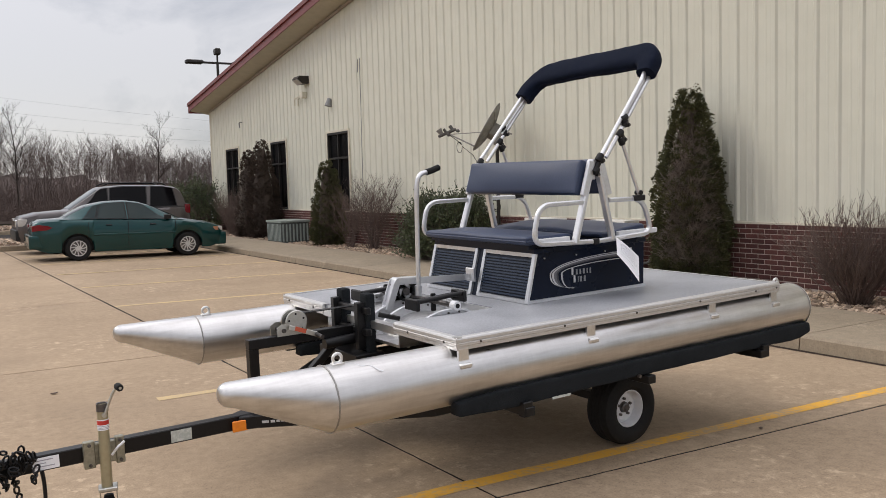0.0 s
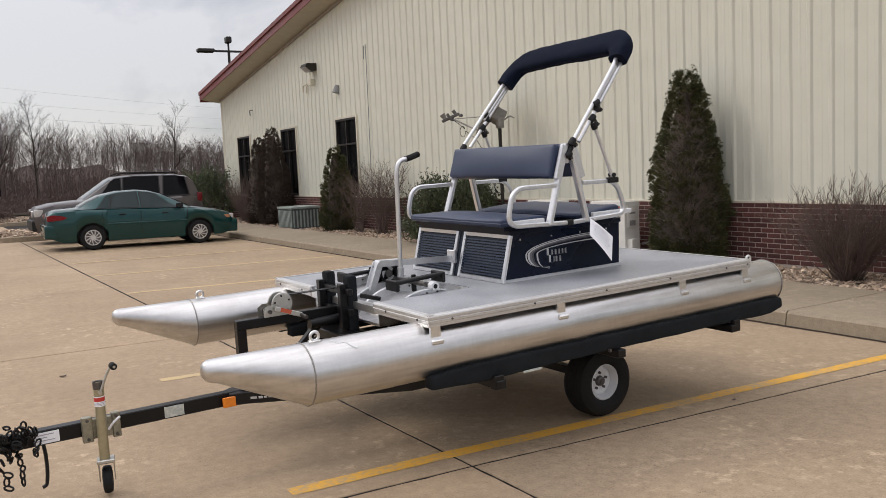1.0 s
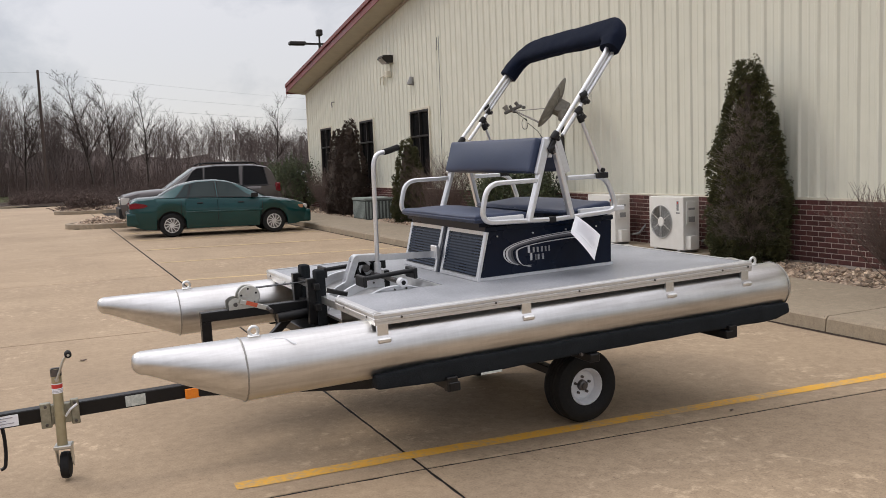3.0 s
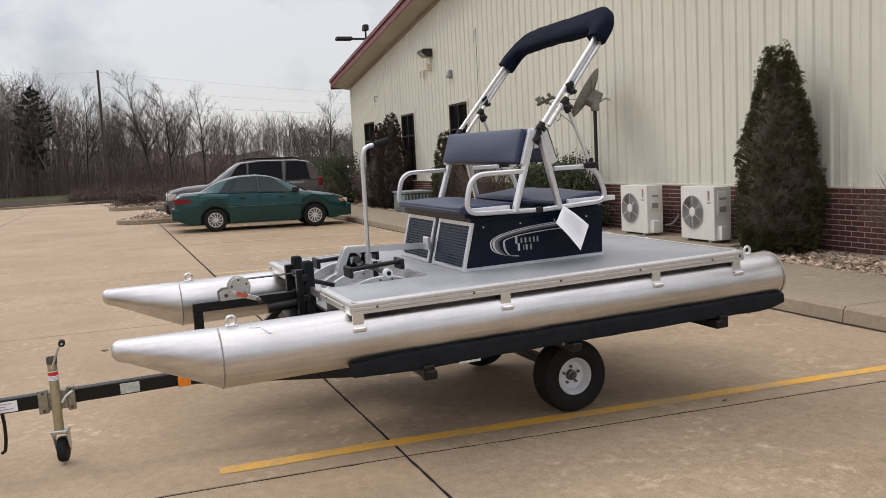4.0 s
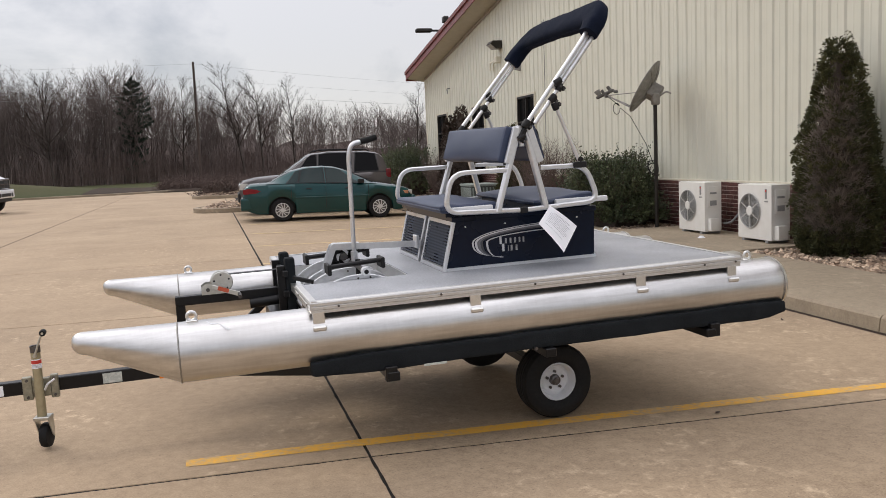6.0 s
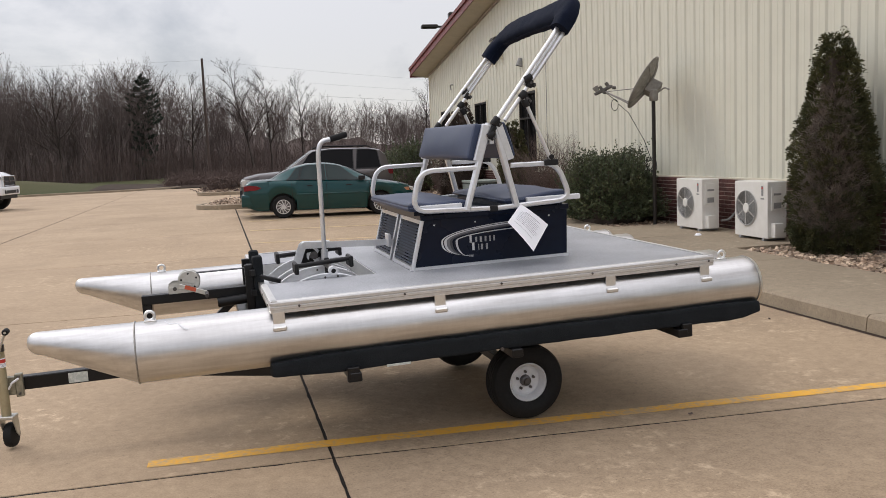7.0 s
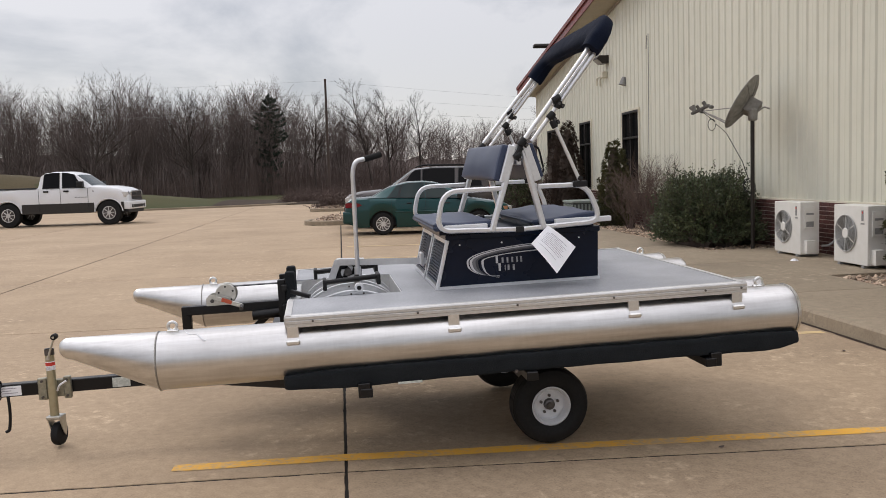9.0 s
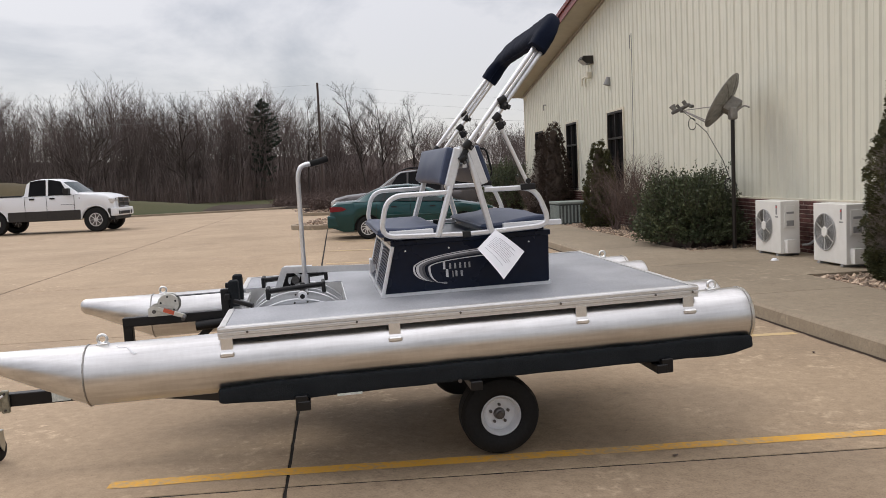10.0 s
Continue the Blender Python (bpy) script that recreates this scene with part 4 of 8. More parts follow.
part("rear_trim", box(RB, RB + 0.012, SY0, SY1, SZ0 + 0.001, SZ0 + 0.02), M_SATIN, seat_box)
for x in (0.93, 1.17, 1.40, 1.62):
    part("screw", cyl((x, SY0 - 0.003, SZ1 - 0.03), (x, SY0 + 0.004, SZ1 - 0.03), 0.005, n=8), M_SATIN, seat_box)

# swoosh decal and bars on the side panel


def stripe(x0, x1, rise, drop, z0, z1, k0, k1):
    """One stripe of the swoosh between two of its flow lines, k0 and k1 (0: the outer line, 1: the inner one)."""
    def flow(k):
        nose, tail_z = x0 + 0.105 * k, z0 + 0.004 - 0.012 * k
        line = []
        for s in np.linspace(0, 1, 15):              # lower tail to nose
            a = s * math.pi / 2
            line.append((nose + (1.150 - nose) * (1 - math.sin(a)) ** 1.25, tail_z + (drop - tail_z) * (1 - math.cos(a)) ** 0.95))
        for s in np.linspace(0, 1, 19)[1:]:          # nose to upper tail
            a = s * math.pi / 2
            line.append((nose + (x1 - nose) * (1 - math.cos(a)), drop + (z1 - rise * k - drop) * math.sin(a) ** 0.92))
        return line
    bm = bmesh.new()
    o = [bm.verts.new((x, SY0 - 0.0005, z)) for x, z in flow(k0)]
    i = [bm.verts.new((x, SY0 - 0.0005, z)) for x, z in flow(k1)]
    for k in range(len(o) - 1):
        bm.faces.new((o[k], o[k + 1], i[k + 1], i[k]))
    return bm


for k0, k1, m in ((0.0, 0.10, M_SILVER), (0.16, 0.30, M_SILVER), (0.30, 0.48, M_GREYDECAL), (0.48, 0.62, M_DIMDECAL), (0.80, 0.92, M_SILVER)):
    part("swoosh", stripe(0.965, 1.52, 0.050, 0.262, 0.172, 0.352, k0, k1), m, seat_box, "silver swoosh decal")
for z, tall, xs in ((0.246, 0.030, ((1.132, 0.026), (1.166, 0.022), (1.194, 0.022), (1.222, 0.022), (1.250, 0.018), (1.274, 0.020))), (0.202, 0.032, ((1.146, 0.028), (1.182, 0.010), (1.198, 0.024), (1.228, 0.024)))):
    for k, (x, w) in enumerate(xs):
        h = tall * 1.35 if k == 0 else tall
        part("letter_bar", box(x, x + w * 0.46, SY0 - 0.002, SY0 + 0.004, z, z + h), M_SILVER if k == 0 else M_LETTER, seat_box)


def cushion(x0, x1, z0, z1, tilt=0.0):
    bm = box(x0, x1, SY0 - 0.02, SY1 + 0.02, z0, z1, 0.034, 5)
    bmesh.ops.subdivide_edges(bm, edges=[e for e in bm.edges if e.calc_length() > 0.15], cuts=9, use_grid_fill=True)
    cx, cy, hx, hy = (x0 + x1) / 2, (SY0 + SY1) / 2, (x1 - x0) / 2, (SY1 - SY0) / 2
    for v in bm.verts:
        u, w = (v.co.x - cx) / hx, (v.co.y - cy) / hy
        if v.co.z > (z0 + z1) / 2:
            v.co.z += 0.016 * max(0, 1 - u * u) * max(0, 1 - w * w) + 0.006 * noise.noise(v.co * 7) + 0.003 * noise.noise(v.co * 19) + tilt * u
        if tilt:
            v.co.z += 0.012 * noise.noise(Vector((v.co.x * 6, v.co.y * 5, 2.0))) * min(1.0, abs(u) ** 3 + abs(w) ** 3)
    return bm


for x0, x1, nm, tl in ((0.790, 1.135, "navy vinyl bench cushion", 0.0), (1.355, 1.725, "navy vinyl rear bench cushion, slightly rumpled", 0.012)):
    cu = part("seat_cushion", cushion(x0 - 0.004, x1, 0.444 if tl == 0 else 0.450, 0.490 if tl == 0 else 0.496, tl), M_NAVY, boat, nm, True)
    part("piping", sweep(rounded([(x0 - 0.004, SY0 - 0.02, 0.466), (x1, SY0 - 0.02, 0.466), (x1, SY1 + 0.02, 0.466), (x0 - 0.004, SY1 + 0.02, 0.466), (x0 - 0.004, SY0 - 0.016, 0.466)], 0.03), circle(0.005, 6)), M_NAVY, cu, "", True)
    part("seat_board", box(x0 + 0.030, x1 - 0.015, SY0 + 0.005, SY1 - 0.005, 0.422, 0.456), M_PANEL, boat, "dark seat board")
part("seat_top", box(FT - 0.01, RT + 0.01, SY0 - 0.006, SY1 + 0.006, SZ1, SZ1 + 0.030, 0.004), M_PANEL, boat, "navy top panel of the seat base")

RAIL_Y = (0.437, 1.56)
for yy in RAIL_Y:
    s = 1 if yy < 1 else -1
    lower = part("seat_rail", sweep(rounded([(1.19, yy, 0.667), (0.845, yy, 0.667), (0.795, yy, 0.452), (1.245, yy, 0.436)], 0.085, 7), rect(0.027, 0.027, 0.006), (0, 1, 0)), M_SATIN, boat, "bent aluminium arm rail", True)
    part("seat_rail", sweep(rounded([(1.375, yy, 0.667), (1.655, yy, 0.664), (1.735, yy, 0.452), (1.27, yy, 0.434)], 0.085, 7), rect(0.027, 0.027, 0.006), (0, 1, 0)), M_SATIN, boat, "bent aluminium arm rail", True)
    part("rail_coupling", box(1.238, 1.284, yy - 0.018, yy + 0.018, 0.418, 0.452, 0.004), M_PLASTIC, lower, "black coupling")
    for x0, x1 in ((0.845, 1.085), (1.47, 1.80)):
        part("rail_pad", box(x0, x1, yy + (0.014 if s > 0 else -0.04), yy + (0.04 if s > 0 else -0.014), 0.448, 0.478, 0.004), M_RIM, lower, "white plastic strip")
    part("backrest_post", sweep([(1.105, yy, 0.435), (1.262, yy + 0.012 * s, 0.905)], rect(0.030, 0.044, 0.006), (0, 1, 0)), M_SATIN, boat, "aluminium A-frame post")
    part("backrest_post", sweep([(1.400, yy, 0.435), (1.292, yy + 0.012 * s, 0.905)], rect(0.030, 0.044, 0.006), (0, 1, 0)), M_SATIN, boat, "aluminium A-frame post")
    for sx in (-1, 1):
        part("back_plate", box(-0.022, 0.022, yy - 0.014, yy + 0.014, -0.105, 0.105, 0.005, m=Matrix.Translation((1.277 + sx * 0.066, 0, 0.80)) @ pose(0, 0, 0, 0, -sx * 17.5, 0)), M_SATIN, boat, "white painted side plate")


def backrest(sx):
    m = Matrix.Translation((1.277 + sx * 0.088, (SY0 + SY1) / 2 - 0.0, 0.806)) @ pose(0, 0, 0, 0, -sx * 17.0, 0)
    bm = box(-0.030, 0.030, -0.535, 0.535, -0.102, 0.102, 0.024, 4)
    bmesh.ops.subdivide_edges(bm, edges=[e for e in bm.edges if e.calc_length() > 0.12], cuts=8, use_grid_fill=True)
    for v in bm.verts:
        if v.co.x * sx > 0.0:
            v.co.x += sx * (0.016 * max(0, 1 - (v.co.z / 0.1) ** 2) * max(0, 1 - (v.co.y / 0.53) ** 4) + 0.003 * noise.noise(v.co * 9))
        if v.co.z < -0.06:
            v.co.z += 0.005 * noise.noise(Vector((v.co.y * 14, 0.5, sx)))
    bmesh.ops.transform(bm, matrix=m, verts=bm.verts)
    return bm


part("backrest", backrest(-1), M_NAVY, boat, "navy vinyl padded backrest", True)
part("backrest", backrest(1), M_NAVY, boat, "navy vinyl padded backrest facing aft", True)
part("back_bar", box(1.262, 1.292, RAIL_Y[0] + 0.015, RAIL_Y[1] - 0.015, 0.79, 0.82, 0.004), M_SATIN, boat)
# black grab loops by the backrest
part("grab_loop", tube([(1.33, 0.60, 0.90), (1.43, 0.60, 0.89), (1.46, 0.60, 0.74), (1.40, 0.60, 0.72)], 0.006, 0.03), M_PLASTIC, boat, "black grab loop", True)

# ---------- folded bimini ----------
LEAN = Vector((0.411, 0, 0.509)).normalized()
bimini = part("bimini_bow", tube([(1.285, 0.417, 0.905), (1.690, 0.432, 1.405), (1.765, 0.50, 1.515), (1.765, 1.46, 1.480), (1.682, 1.545, 1.385), (1.285, 1.575, 0.915)], 0.0125, 0.09), M_SATIN, boat, "polished aluminium bimini bow", True)
for dx, y0, y1, k0, r in ((0.056, 0.426, 1.556, 0.02, 0.0120), (0.030, 0.436, 1.546, 0.40, 0.0085)):
    foot, head = Vector((1.285 + dx, 0, 0.905)), Vector((1.690 + dx, 0, 1.405))
    low = foot.lerp(head, k0)
    part("bow_tube", tube([(low.x, y0, low.z), (head.x, y0 + 0.010, head.z), (1.765 + dx * 0.6, 0.51, 1.500), (1.765 + dx * 0.6, 1.45, 1.470), (head.x - 0.008, y1 - 0.012, head.z - 0.02), (low.x, y1 + 0.012, low.z)], r, 0.08), M_SATIN, bimini, "", True)

# canvas boot: a soft flat-sided band round the bows, cut straight at its two open ends
ACROSS = Vector((LEAN.z, 0, -LEAN.x))
spine = rounded([(1.688, 0.438, 1.412), (1.736, 0.448, 1.474), (1.778, 0.510, 1.533), (1.784, 0.98, 1.531), (1.768, 1.45, 1.510), (1.712, 1.530, 1.436), (1.654, 1.546, 1.356)], 0.085, 6)
fine = []
for p, q in zip(spine, spine[1:]):
    n = max(1, int((q - p).length / 0.022))
    fine += [p.lerp(q, i / n) for i in range(n)]
fine.append(spine[-1])
bm, rings = bmesh.new(), []
for i, p in enumerate(fine):
    t = (fine[min(i + 1, len(fine) - 1)] - fine[max(i - 1, 0)]).normalized()
    b = ACROSS.cross(t).normalized()
    level = abs(t.y)
    wide, thick = 0.056 + 0.030 * level, 0.052 - 0.006 * level
    ring = []
    for k in range(28):
        a = 2 * math.pi * k / 28
        c, s = math.cos(a), math.sin(a)
        c, s = math.copysign(abs(c) ** 0.62, c), math.copysign(abs(s) ** 0.62, s)
        v = p + ACROSS * 0.020 + b * (wide * c) + ACROSS * (thick * s)
        fold = noise.noise(Vector((v.x * 7, v.y * 4, v.z * 7))) * 0.005 + noise.noise(Vector((v.x * 26, v.y * 15, v.z * 26 + 4))) * 0.004
        ring.append(bm.verts.new(v + (b * c + ACROSS * s) * fold))
    rings.append(ring)
for r0, r1 in zip(rings, rings[1:]):
    for k in range(28):
        bm.faces.new((r0[k], r0[(k + 1) % 28], r1[(k + 1) % 28], r1[k]))
bm.faces.new(rings[0]), bm.faces.new(rings[-1])
boot = part("canopy_boot", bm, M_CANVAS, boat, "navy canvas boot over the folded canopy", True)
seam = []
for p, q, o in zip(fine, fine[1:] + fine[-1:], fine[:1] + fine[:-1]):
    t = (q - o).normalized()
    seam.append(p + ACROSS * 0.020 - ACROSS.cross(t).normalized() * (0.057 + 0.030 * abs(t.y)))
part("boot_seam", tube(seam, 0.0045, 0, 6, tuple(ACROSS)), M_CANVAS, boot, "", True)


def tube_clamp(parent, p, yy, s, turn, size=1.0):
    """Black nylon slide clamp: a split collar on the tube, a knuckle beside it and its screw."""
    m = Matrix.Translation(p) @ pose(0, 0, 0, 0, turn, 0)
    bm = lathe([(-0.024 * size, 0.014), (-0.024 * size, 0.0185 * size), (-0.018 * size, 0.021 * size), (0.018 * size, 0.021 * size), (0.024 * size, 0.0185 * size), (0.024 * size, 0.014)], 18, "z")
    bmesh.ops.transform(bm, matrix=m, verts=bm.verts)
    c = part("slide_clamp", bm, M_PLASTIC, parent, "black nylon slide clamp", True)
    bm = box(0.012 * size, 0.038 * size, -0.011, 0.011, -0.014 * size, 0.014 * size, 0.005, 2)
    bmesh.ops.transform(bm, matrix=m, verts=bm.verts)
    part("knuckle", bm, M_PLASTIC, c, "", True)
    bm = cyl((0.030 * size, -0.017, 0), (0.030 * size, 0.017, 0), 0.0075, n=10)
    bmesh.ops.transform(bm, matrix=m, verts=bm.verts)
    part("clamp_screw", bm, M_STEEL, c, "", True)


for yy, s in ((0.424, 1), (1.565, -1)):
    part("hinge_plate", box(-0.032, 0.032, yy - 0.016, yy + 0.016, -0.014, 0.014, 0.005, m=Matrix.Translation((1.270, 0, 0.862)) @ pose(0, 0, 0, 0, -56, 0)), M_PLASTIC, bimini, "black hinge bracket")
    tube_clamp(bimini, (1.292, yy - 0.004 * s, 0.915), yy, s, 39, 1.0)
    tube_clamp(bimini, (1.262, yy - 0.004 * s, 0.842), yy, s, 60, 0.85)
    tube_clamp(bimini, (1.494, yy - 0.002 * s, 1.140), yy, s, 60, 1.0)
    tube_clamp(bimini, (1.506, yy + 0.002 * s, 1.110), yy, s, 20, 0.9)
    tube_clamp(bimini, (1.462, yy, 1.050), yy, s, 45, 0.95)
    tube_clamp(bimini, (1.476, yy, 1.005), yy, s, -24, 0.9)
    st = part("support_strut", tube([(1.462, yy, 1.045), (1.612, yy - 0.004 * s, 0.685)], 0.0105), M_SATIN, boat, "aluminium support strut", True)
    part("strut_foot", box(1.572, 1.652, yy - 0.020, yy + 0.020, 0.652, 0.686, 0.005), M_PLASTIC, st, "black rail clamp")
    part("strut_pivot", cyl((1.612, yy - 0.022, 0.700), (1.612, yy + 0.022, 0.700), 0.014, n=12), M_PLASTIC, st, "", True)

# ---------- trailer ----------
trailer = thing("boat_trailer", "black single-axle boat trailer with carpeted bunks", "trailer", BOAT.copy())
TY = MID - 0.015
tongue = part("tongue", box(-1.95, -0.62, TY - 0.03, TY + 0.03, -0.385, -0.312, 0.004), M_BLACK, trailer, "black square steel drawbar")
part("tongue_rear", box(-0.62, 2.45, TY - 0.028, TY + 0.028, -0.372, -0.305, 0.004), M_BLACK, tongue)
for s in (-1, 1):
    part("side_beam", sweep([(-0.74, TY + 0.030 * s, -0.350), (-0.66, TY + 0.070 * s, -0.346), (0.02, TY + 0.66 * s, -0.288), (2.45, TY + 0.66 * s, -0.288)], rect(0.045, 0.065, 0.004)), M_BLACK, trailer, "black steel frame beam")
for x, z in ((0.34, -0.262), (1.18, -0.250), (2.14, -0.262)):
    part("cross_member", box(x - 0.03, x + 0.03, -0.06, 2.0, z - 0.045, z + 0.0, 0.004), M_BLACK, trailer, "black steel cross member")
for y0, y1 in ((-0.030, 0.045), (0.185, 0.27), (1.68, 1.765), (1.905, 1.988)):
    bm = box(-0.055, 2.650, y0, y1, -0.250, -0.160, 0.022, 4)
    bmesh.ops.subdivide_edges(bm, edges=[e for e in bm.edges if e.calc_length() > 1], cuts=30, use_grid_fill=True)
    for v in bm.verts:
        v.co += Vector((0, noise.noise(v.co * 6) * 0.005 + noise.noise(v.co * 22) * 0.003, noise.noise(v.co * 5 + Vector((3, 3, 0))) * 0.006))
        if v.co.x > 2.45:
            k = (v.co.x - 2.45) / 0.2
            v.co.z += (0.030 * k * k if v.co.z < -0.205 else -0.004 * k) + 0.004 * noise.noise(v.co * 30)
        if v.co.x < 0.20:
            k = (0.20 - v.co.x) / 0.255
            v.co.z += (-0.016 if v.co.z > -0.205 else 0.008) * k
        if v.co.x < -0.03:
            v.co.x += 0.012 * noise.noise(v.co * 25)
            v.co.z += 0.006 * noise.noise(v.co * 30 + Vector((0, 0, 7)))
        if v.co.z < -0.2:
            v.co.z -= 0.006 * max(0, math.sin(v.co.x * 3.3))
    part("bunk", bm, M_CARPET, trailer, "black carpeted bunk board", True)
for x in (0.33, 2.17):
    for yy in (-0.035, 1.975):
        part("bunk_bracket", box(x - 0.03, x + 0.03, yy - 0.02, yy + 0.02, -0.308, -0.235, 0.004), M_BLACK, trailer, "black steel bracket")
part("bolt", cyl((1.10, -0.052, -0.242), (1.10, -0.037, -0.242), 0.010, n=6), M_STEEL, trailer)
part("bunk_label", box(0.50, 0.62, -0.037, -0.0335, -0.258, -0.247), M_LABEL, trailer)
axle = part("axle", box(1.342, 1.40, 0.40, 1.54, -0.55, -0.50, 0.004), M_BLACK, trailer, "black steel axle tube")
for s, yw in ((1, 0.285), (-1, 1.660)):
    part("axle_hanger", box(1.33, 1.41, yw + 0.16 * s - 0.03, yw + 0.16 * s + 0.03, -0.52, -0.30, 0.004), M_BLACK, axle)
    c = (1.363, yw, -0.541)
    wh = part("wheel", lathe([(0.050 * s, 0.0), (0.050 * s, 0.060), (0.044 * s, 0.074), (0.050 * s, 0.088), (0.012 * s, 0.094), (-0.004 * s, 0.104), (0.0, 0.110), (0.05 * s, 0.105), (0.16 * s, 0.105)], 40, "y", c), M_RIM, trailer, "white painted steel wheel rim", True)
    part("tyre", lathe([(0.010 * s, 0.104), (-0.010 * s, 0.116), (-0.022 * s, 0.145), (-0.020 * s, 0.176), (-0.008 * s, 0.200), (0.012 * s, 0.2095), (0.070 * s, 0.212), (0.124 * s, 0.2095), (0.144 * s, 0.200), (0.156 * s, 0.176), (0.158 * s, 0.145), (0.150 * s, 0.116), (0.135 * s, 0.104)], 56, "y", c, None, False), M_RUBBER, wh, "fat black trailer tyre", True)
    for d in (0.030, 0.055, 0.080, 0.105):
        part("tread_rib", lathe([(d * s - 0.010, 0.2100), (d * s - 0.008, 0.2135), (d * s + 0.008, 0.2135), (d * s + 0.010, 0.2100)], 56, "y", c, None, False), M_RUBBER, wh)
    part("hub", lathe([(0.016 * s, 0.0), (0.016 * s, 0.016), (0.024 * s, 0.018), (0.028 * s, 0.028), (0.052 * s, 0.033)], 20, "y", c, None, False), M_STEEL, wh, "greasy steel hub", True)
    for k in range(5):
        q = 2 * math.pi * k / 5 + 0.3
        cx, cz = 1.363 + 0.050 * math.cos(q), -0.541 + 0.050 * math.sin(q)
        part("lug_nut", cyl((cx, yw + 0.052 * s, cz), (cx, yw + 0.036 * s, cz), 0.0085, n=6), M_STEEL, wh)

# winch stand and bow stops
stand = part("winch_stand", sweep([(-0.642, TY, -0.33), (-0.642, TY, 0.008)], rect(0.052, 0.052, 0.004), (0, 1, 0)), M_BLACK, trailer, "black square tube winch stand")
part("stand_arm", box(-0.668, -0.02, TY - 0.026, TY + 0.026, 0.008, 0.060, 0.003), M_BLACK, stand)
part("stand_brace", sweep([(-0.50, TY, -0.32), (-0.15, TY, 0.0)], rect(0.04, 0.04, 0.003), (0, 1, 0)), M_BLACK, stand)
part("roller", cyl((-0.26, TY - 0.05, -0.015), (-0.06, TY - 0.05, -0.005), 0.028), M_BLACK, stand, "black rubber roller", True)
for z0 in (0.020, 0.135):
    part("stop_bar", box(-0.075, -0.045, MID - 0.20, MID + 0.20, z0, z0 + 0.035, 0.003), M_BLACK, stand, "black steel cross bar")
for yy in (MID - 0.13, MID + 0.145):
    bm = box(-0.055, 0.002, yy - 0.038, yy + 0.038, -0.090, 0.240, 0.022, 4)
    part("bow_stop_pad", bm, M_CARPET, stand, "black carpeted upright pad", True)
    part("stop_angle", box(-0.100, -0.056, yy - 0.020, yy + 0.020, -0.060, 0.195, 0.003), M_BLACK, stand)
part("stop_base", box(-0.150, 0.020, MID - 0.21, MID + 0.23, -0.128, -0.072, 0.004), M_BLACK, stand, "black steel base beam")
winch = part("winch", lathe([(-0.034, 0.012), (-0.034, 0.058), (-0.030, 0.062), (-0.026, 0.058), (-0.024, 0.030), (0.024, 0.030), (0.026, 0.058), (0.030, 0.062), (0.034, 0.058), (0.034, 0.012)], 36, "y", (-0.405, TY, 0.122)), M_ZINC, trailer, "zinc plated hand winch", True)
part("winch_strap", lathe([(-0.022, 0.03), (-0.022, 0.044), (0.022, 0.044), (0.022, 0.03)], 24, "y", (-0.405, TY, 0.122)), M_BLACK, winch, "black winding strap", True)
for yy in (TY - 0.044, TY + 0.044):
    part("winch_plate", poly([(-0.52, yy - 0.002, 0.060), (-0.52, yy - 0.002, 0.105), (-0.495, yy - 0.002, 0.122), (-0.44, yy - 0.002, 0.122), (-0.385, yy - 0.002, 0.105), (-0.370, yy - 0.002, 0.060)], (0, 0.004, 0)), M_ZINC, winch, "zinc side plate")
part("winch_pinion", cyl((-0.485, TY - 0.055, 0.088), (-0.485, TY + 0.055, 0.088), 0.011), M_STEEL, winch, "", True)
part("winch_handle", sweep([(-0.462, TY - 0.062, 0.104), (-0.315, TY - 0.075, 0.052)], rect(0.006, 0.026, 0.002), (0, 0, 1)), M_ZINC, winch, "winch crank handle")
part("handle_label", sweep([(-0.430, TY - 0.0655, 0.0955), (-0.372, TY - 0.0715, 0.0740)], rect(0.006, 0.022), (0, 0, 1)), M_ORLBL, winch, "orange warning label")
part("handle_grip", cyl((-0.315, TY - 0.07, 0.052), (-0.315, TY - 0.145, 0.046), 0.011, n=12), M_STEEL, winch, "", True)
part("strap_run", box(-0.40, -0.05, TY - 0.022, TY + 0.022, 0.160, 0.164), M_BLACK, winch, "taut black strap")
for k, q in enumerate((0.4, 1.65, 2.9, 4.2, 5.4)):
    part("drum_hole", cyl((-0.405 + 0.043 * math.cos(q), TY - 0.0355, 0.122 + 0.043 * math.sin(q)), (-0.405 + 0.043 * math.cos(q), TY - 0.030, 0.122 + 0.043 * math.sin(q)), 0.006, n=8), M_BLACK, winch)

# labels and reflector on the drawbar
part("reflector", box(-0.790, -0.712, TY - 0.064, TY - 0.050, -0.384, -0.330, 0.003), M_ORANGE, tongue, "amber side reflector")
part("drawbar_label", box(-1.088, -0.988, TY - 0.033, TY - 0.0305, -0.378, -0.322), M_LABEL, tongue, "pale printed label")
part("drawbar_label", box(-1.700, -1.590, TY - 0.033, TY - 0.0305, -0.378, -0.322), M_PAPER, tongue, "white printed label")
for i, (x, w) in enumerate(((-1.705, 0.09), (-1.695, 0.05), (-1.705, 0.095))):
    part("label_bar", box(x, x + w, TY - 0.0345, TY - 0.0325, -0.336 - 0.014 * i, -0.332 - 0.014 * i), M_INK, tongue)
a, e = Vector((-0.66, TY - 0.070, -0.346)), Vector((0.02, TY - 0.66, -0.288))
d = (e - a).normalized()
off = Vector((d.y, -d.x, 0)).normalized() * 0.0255
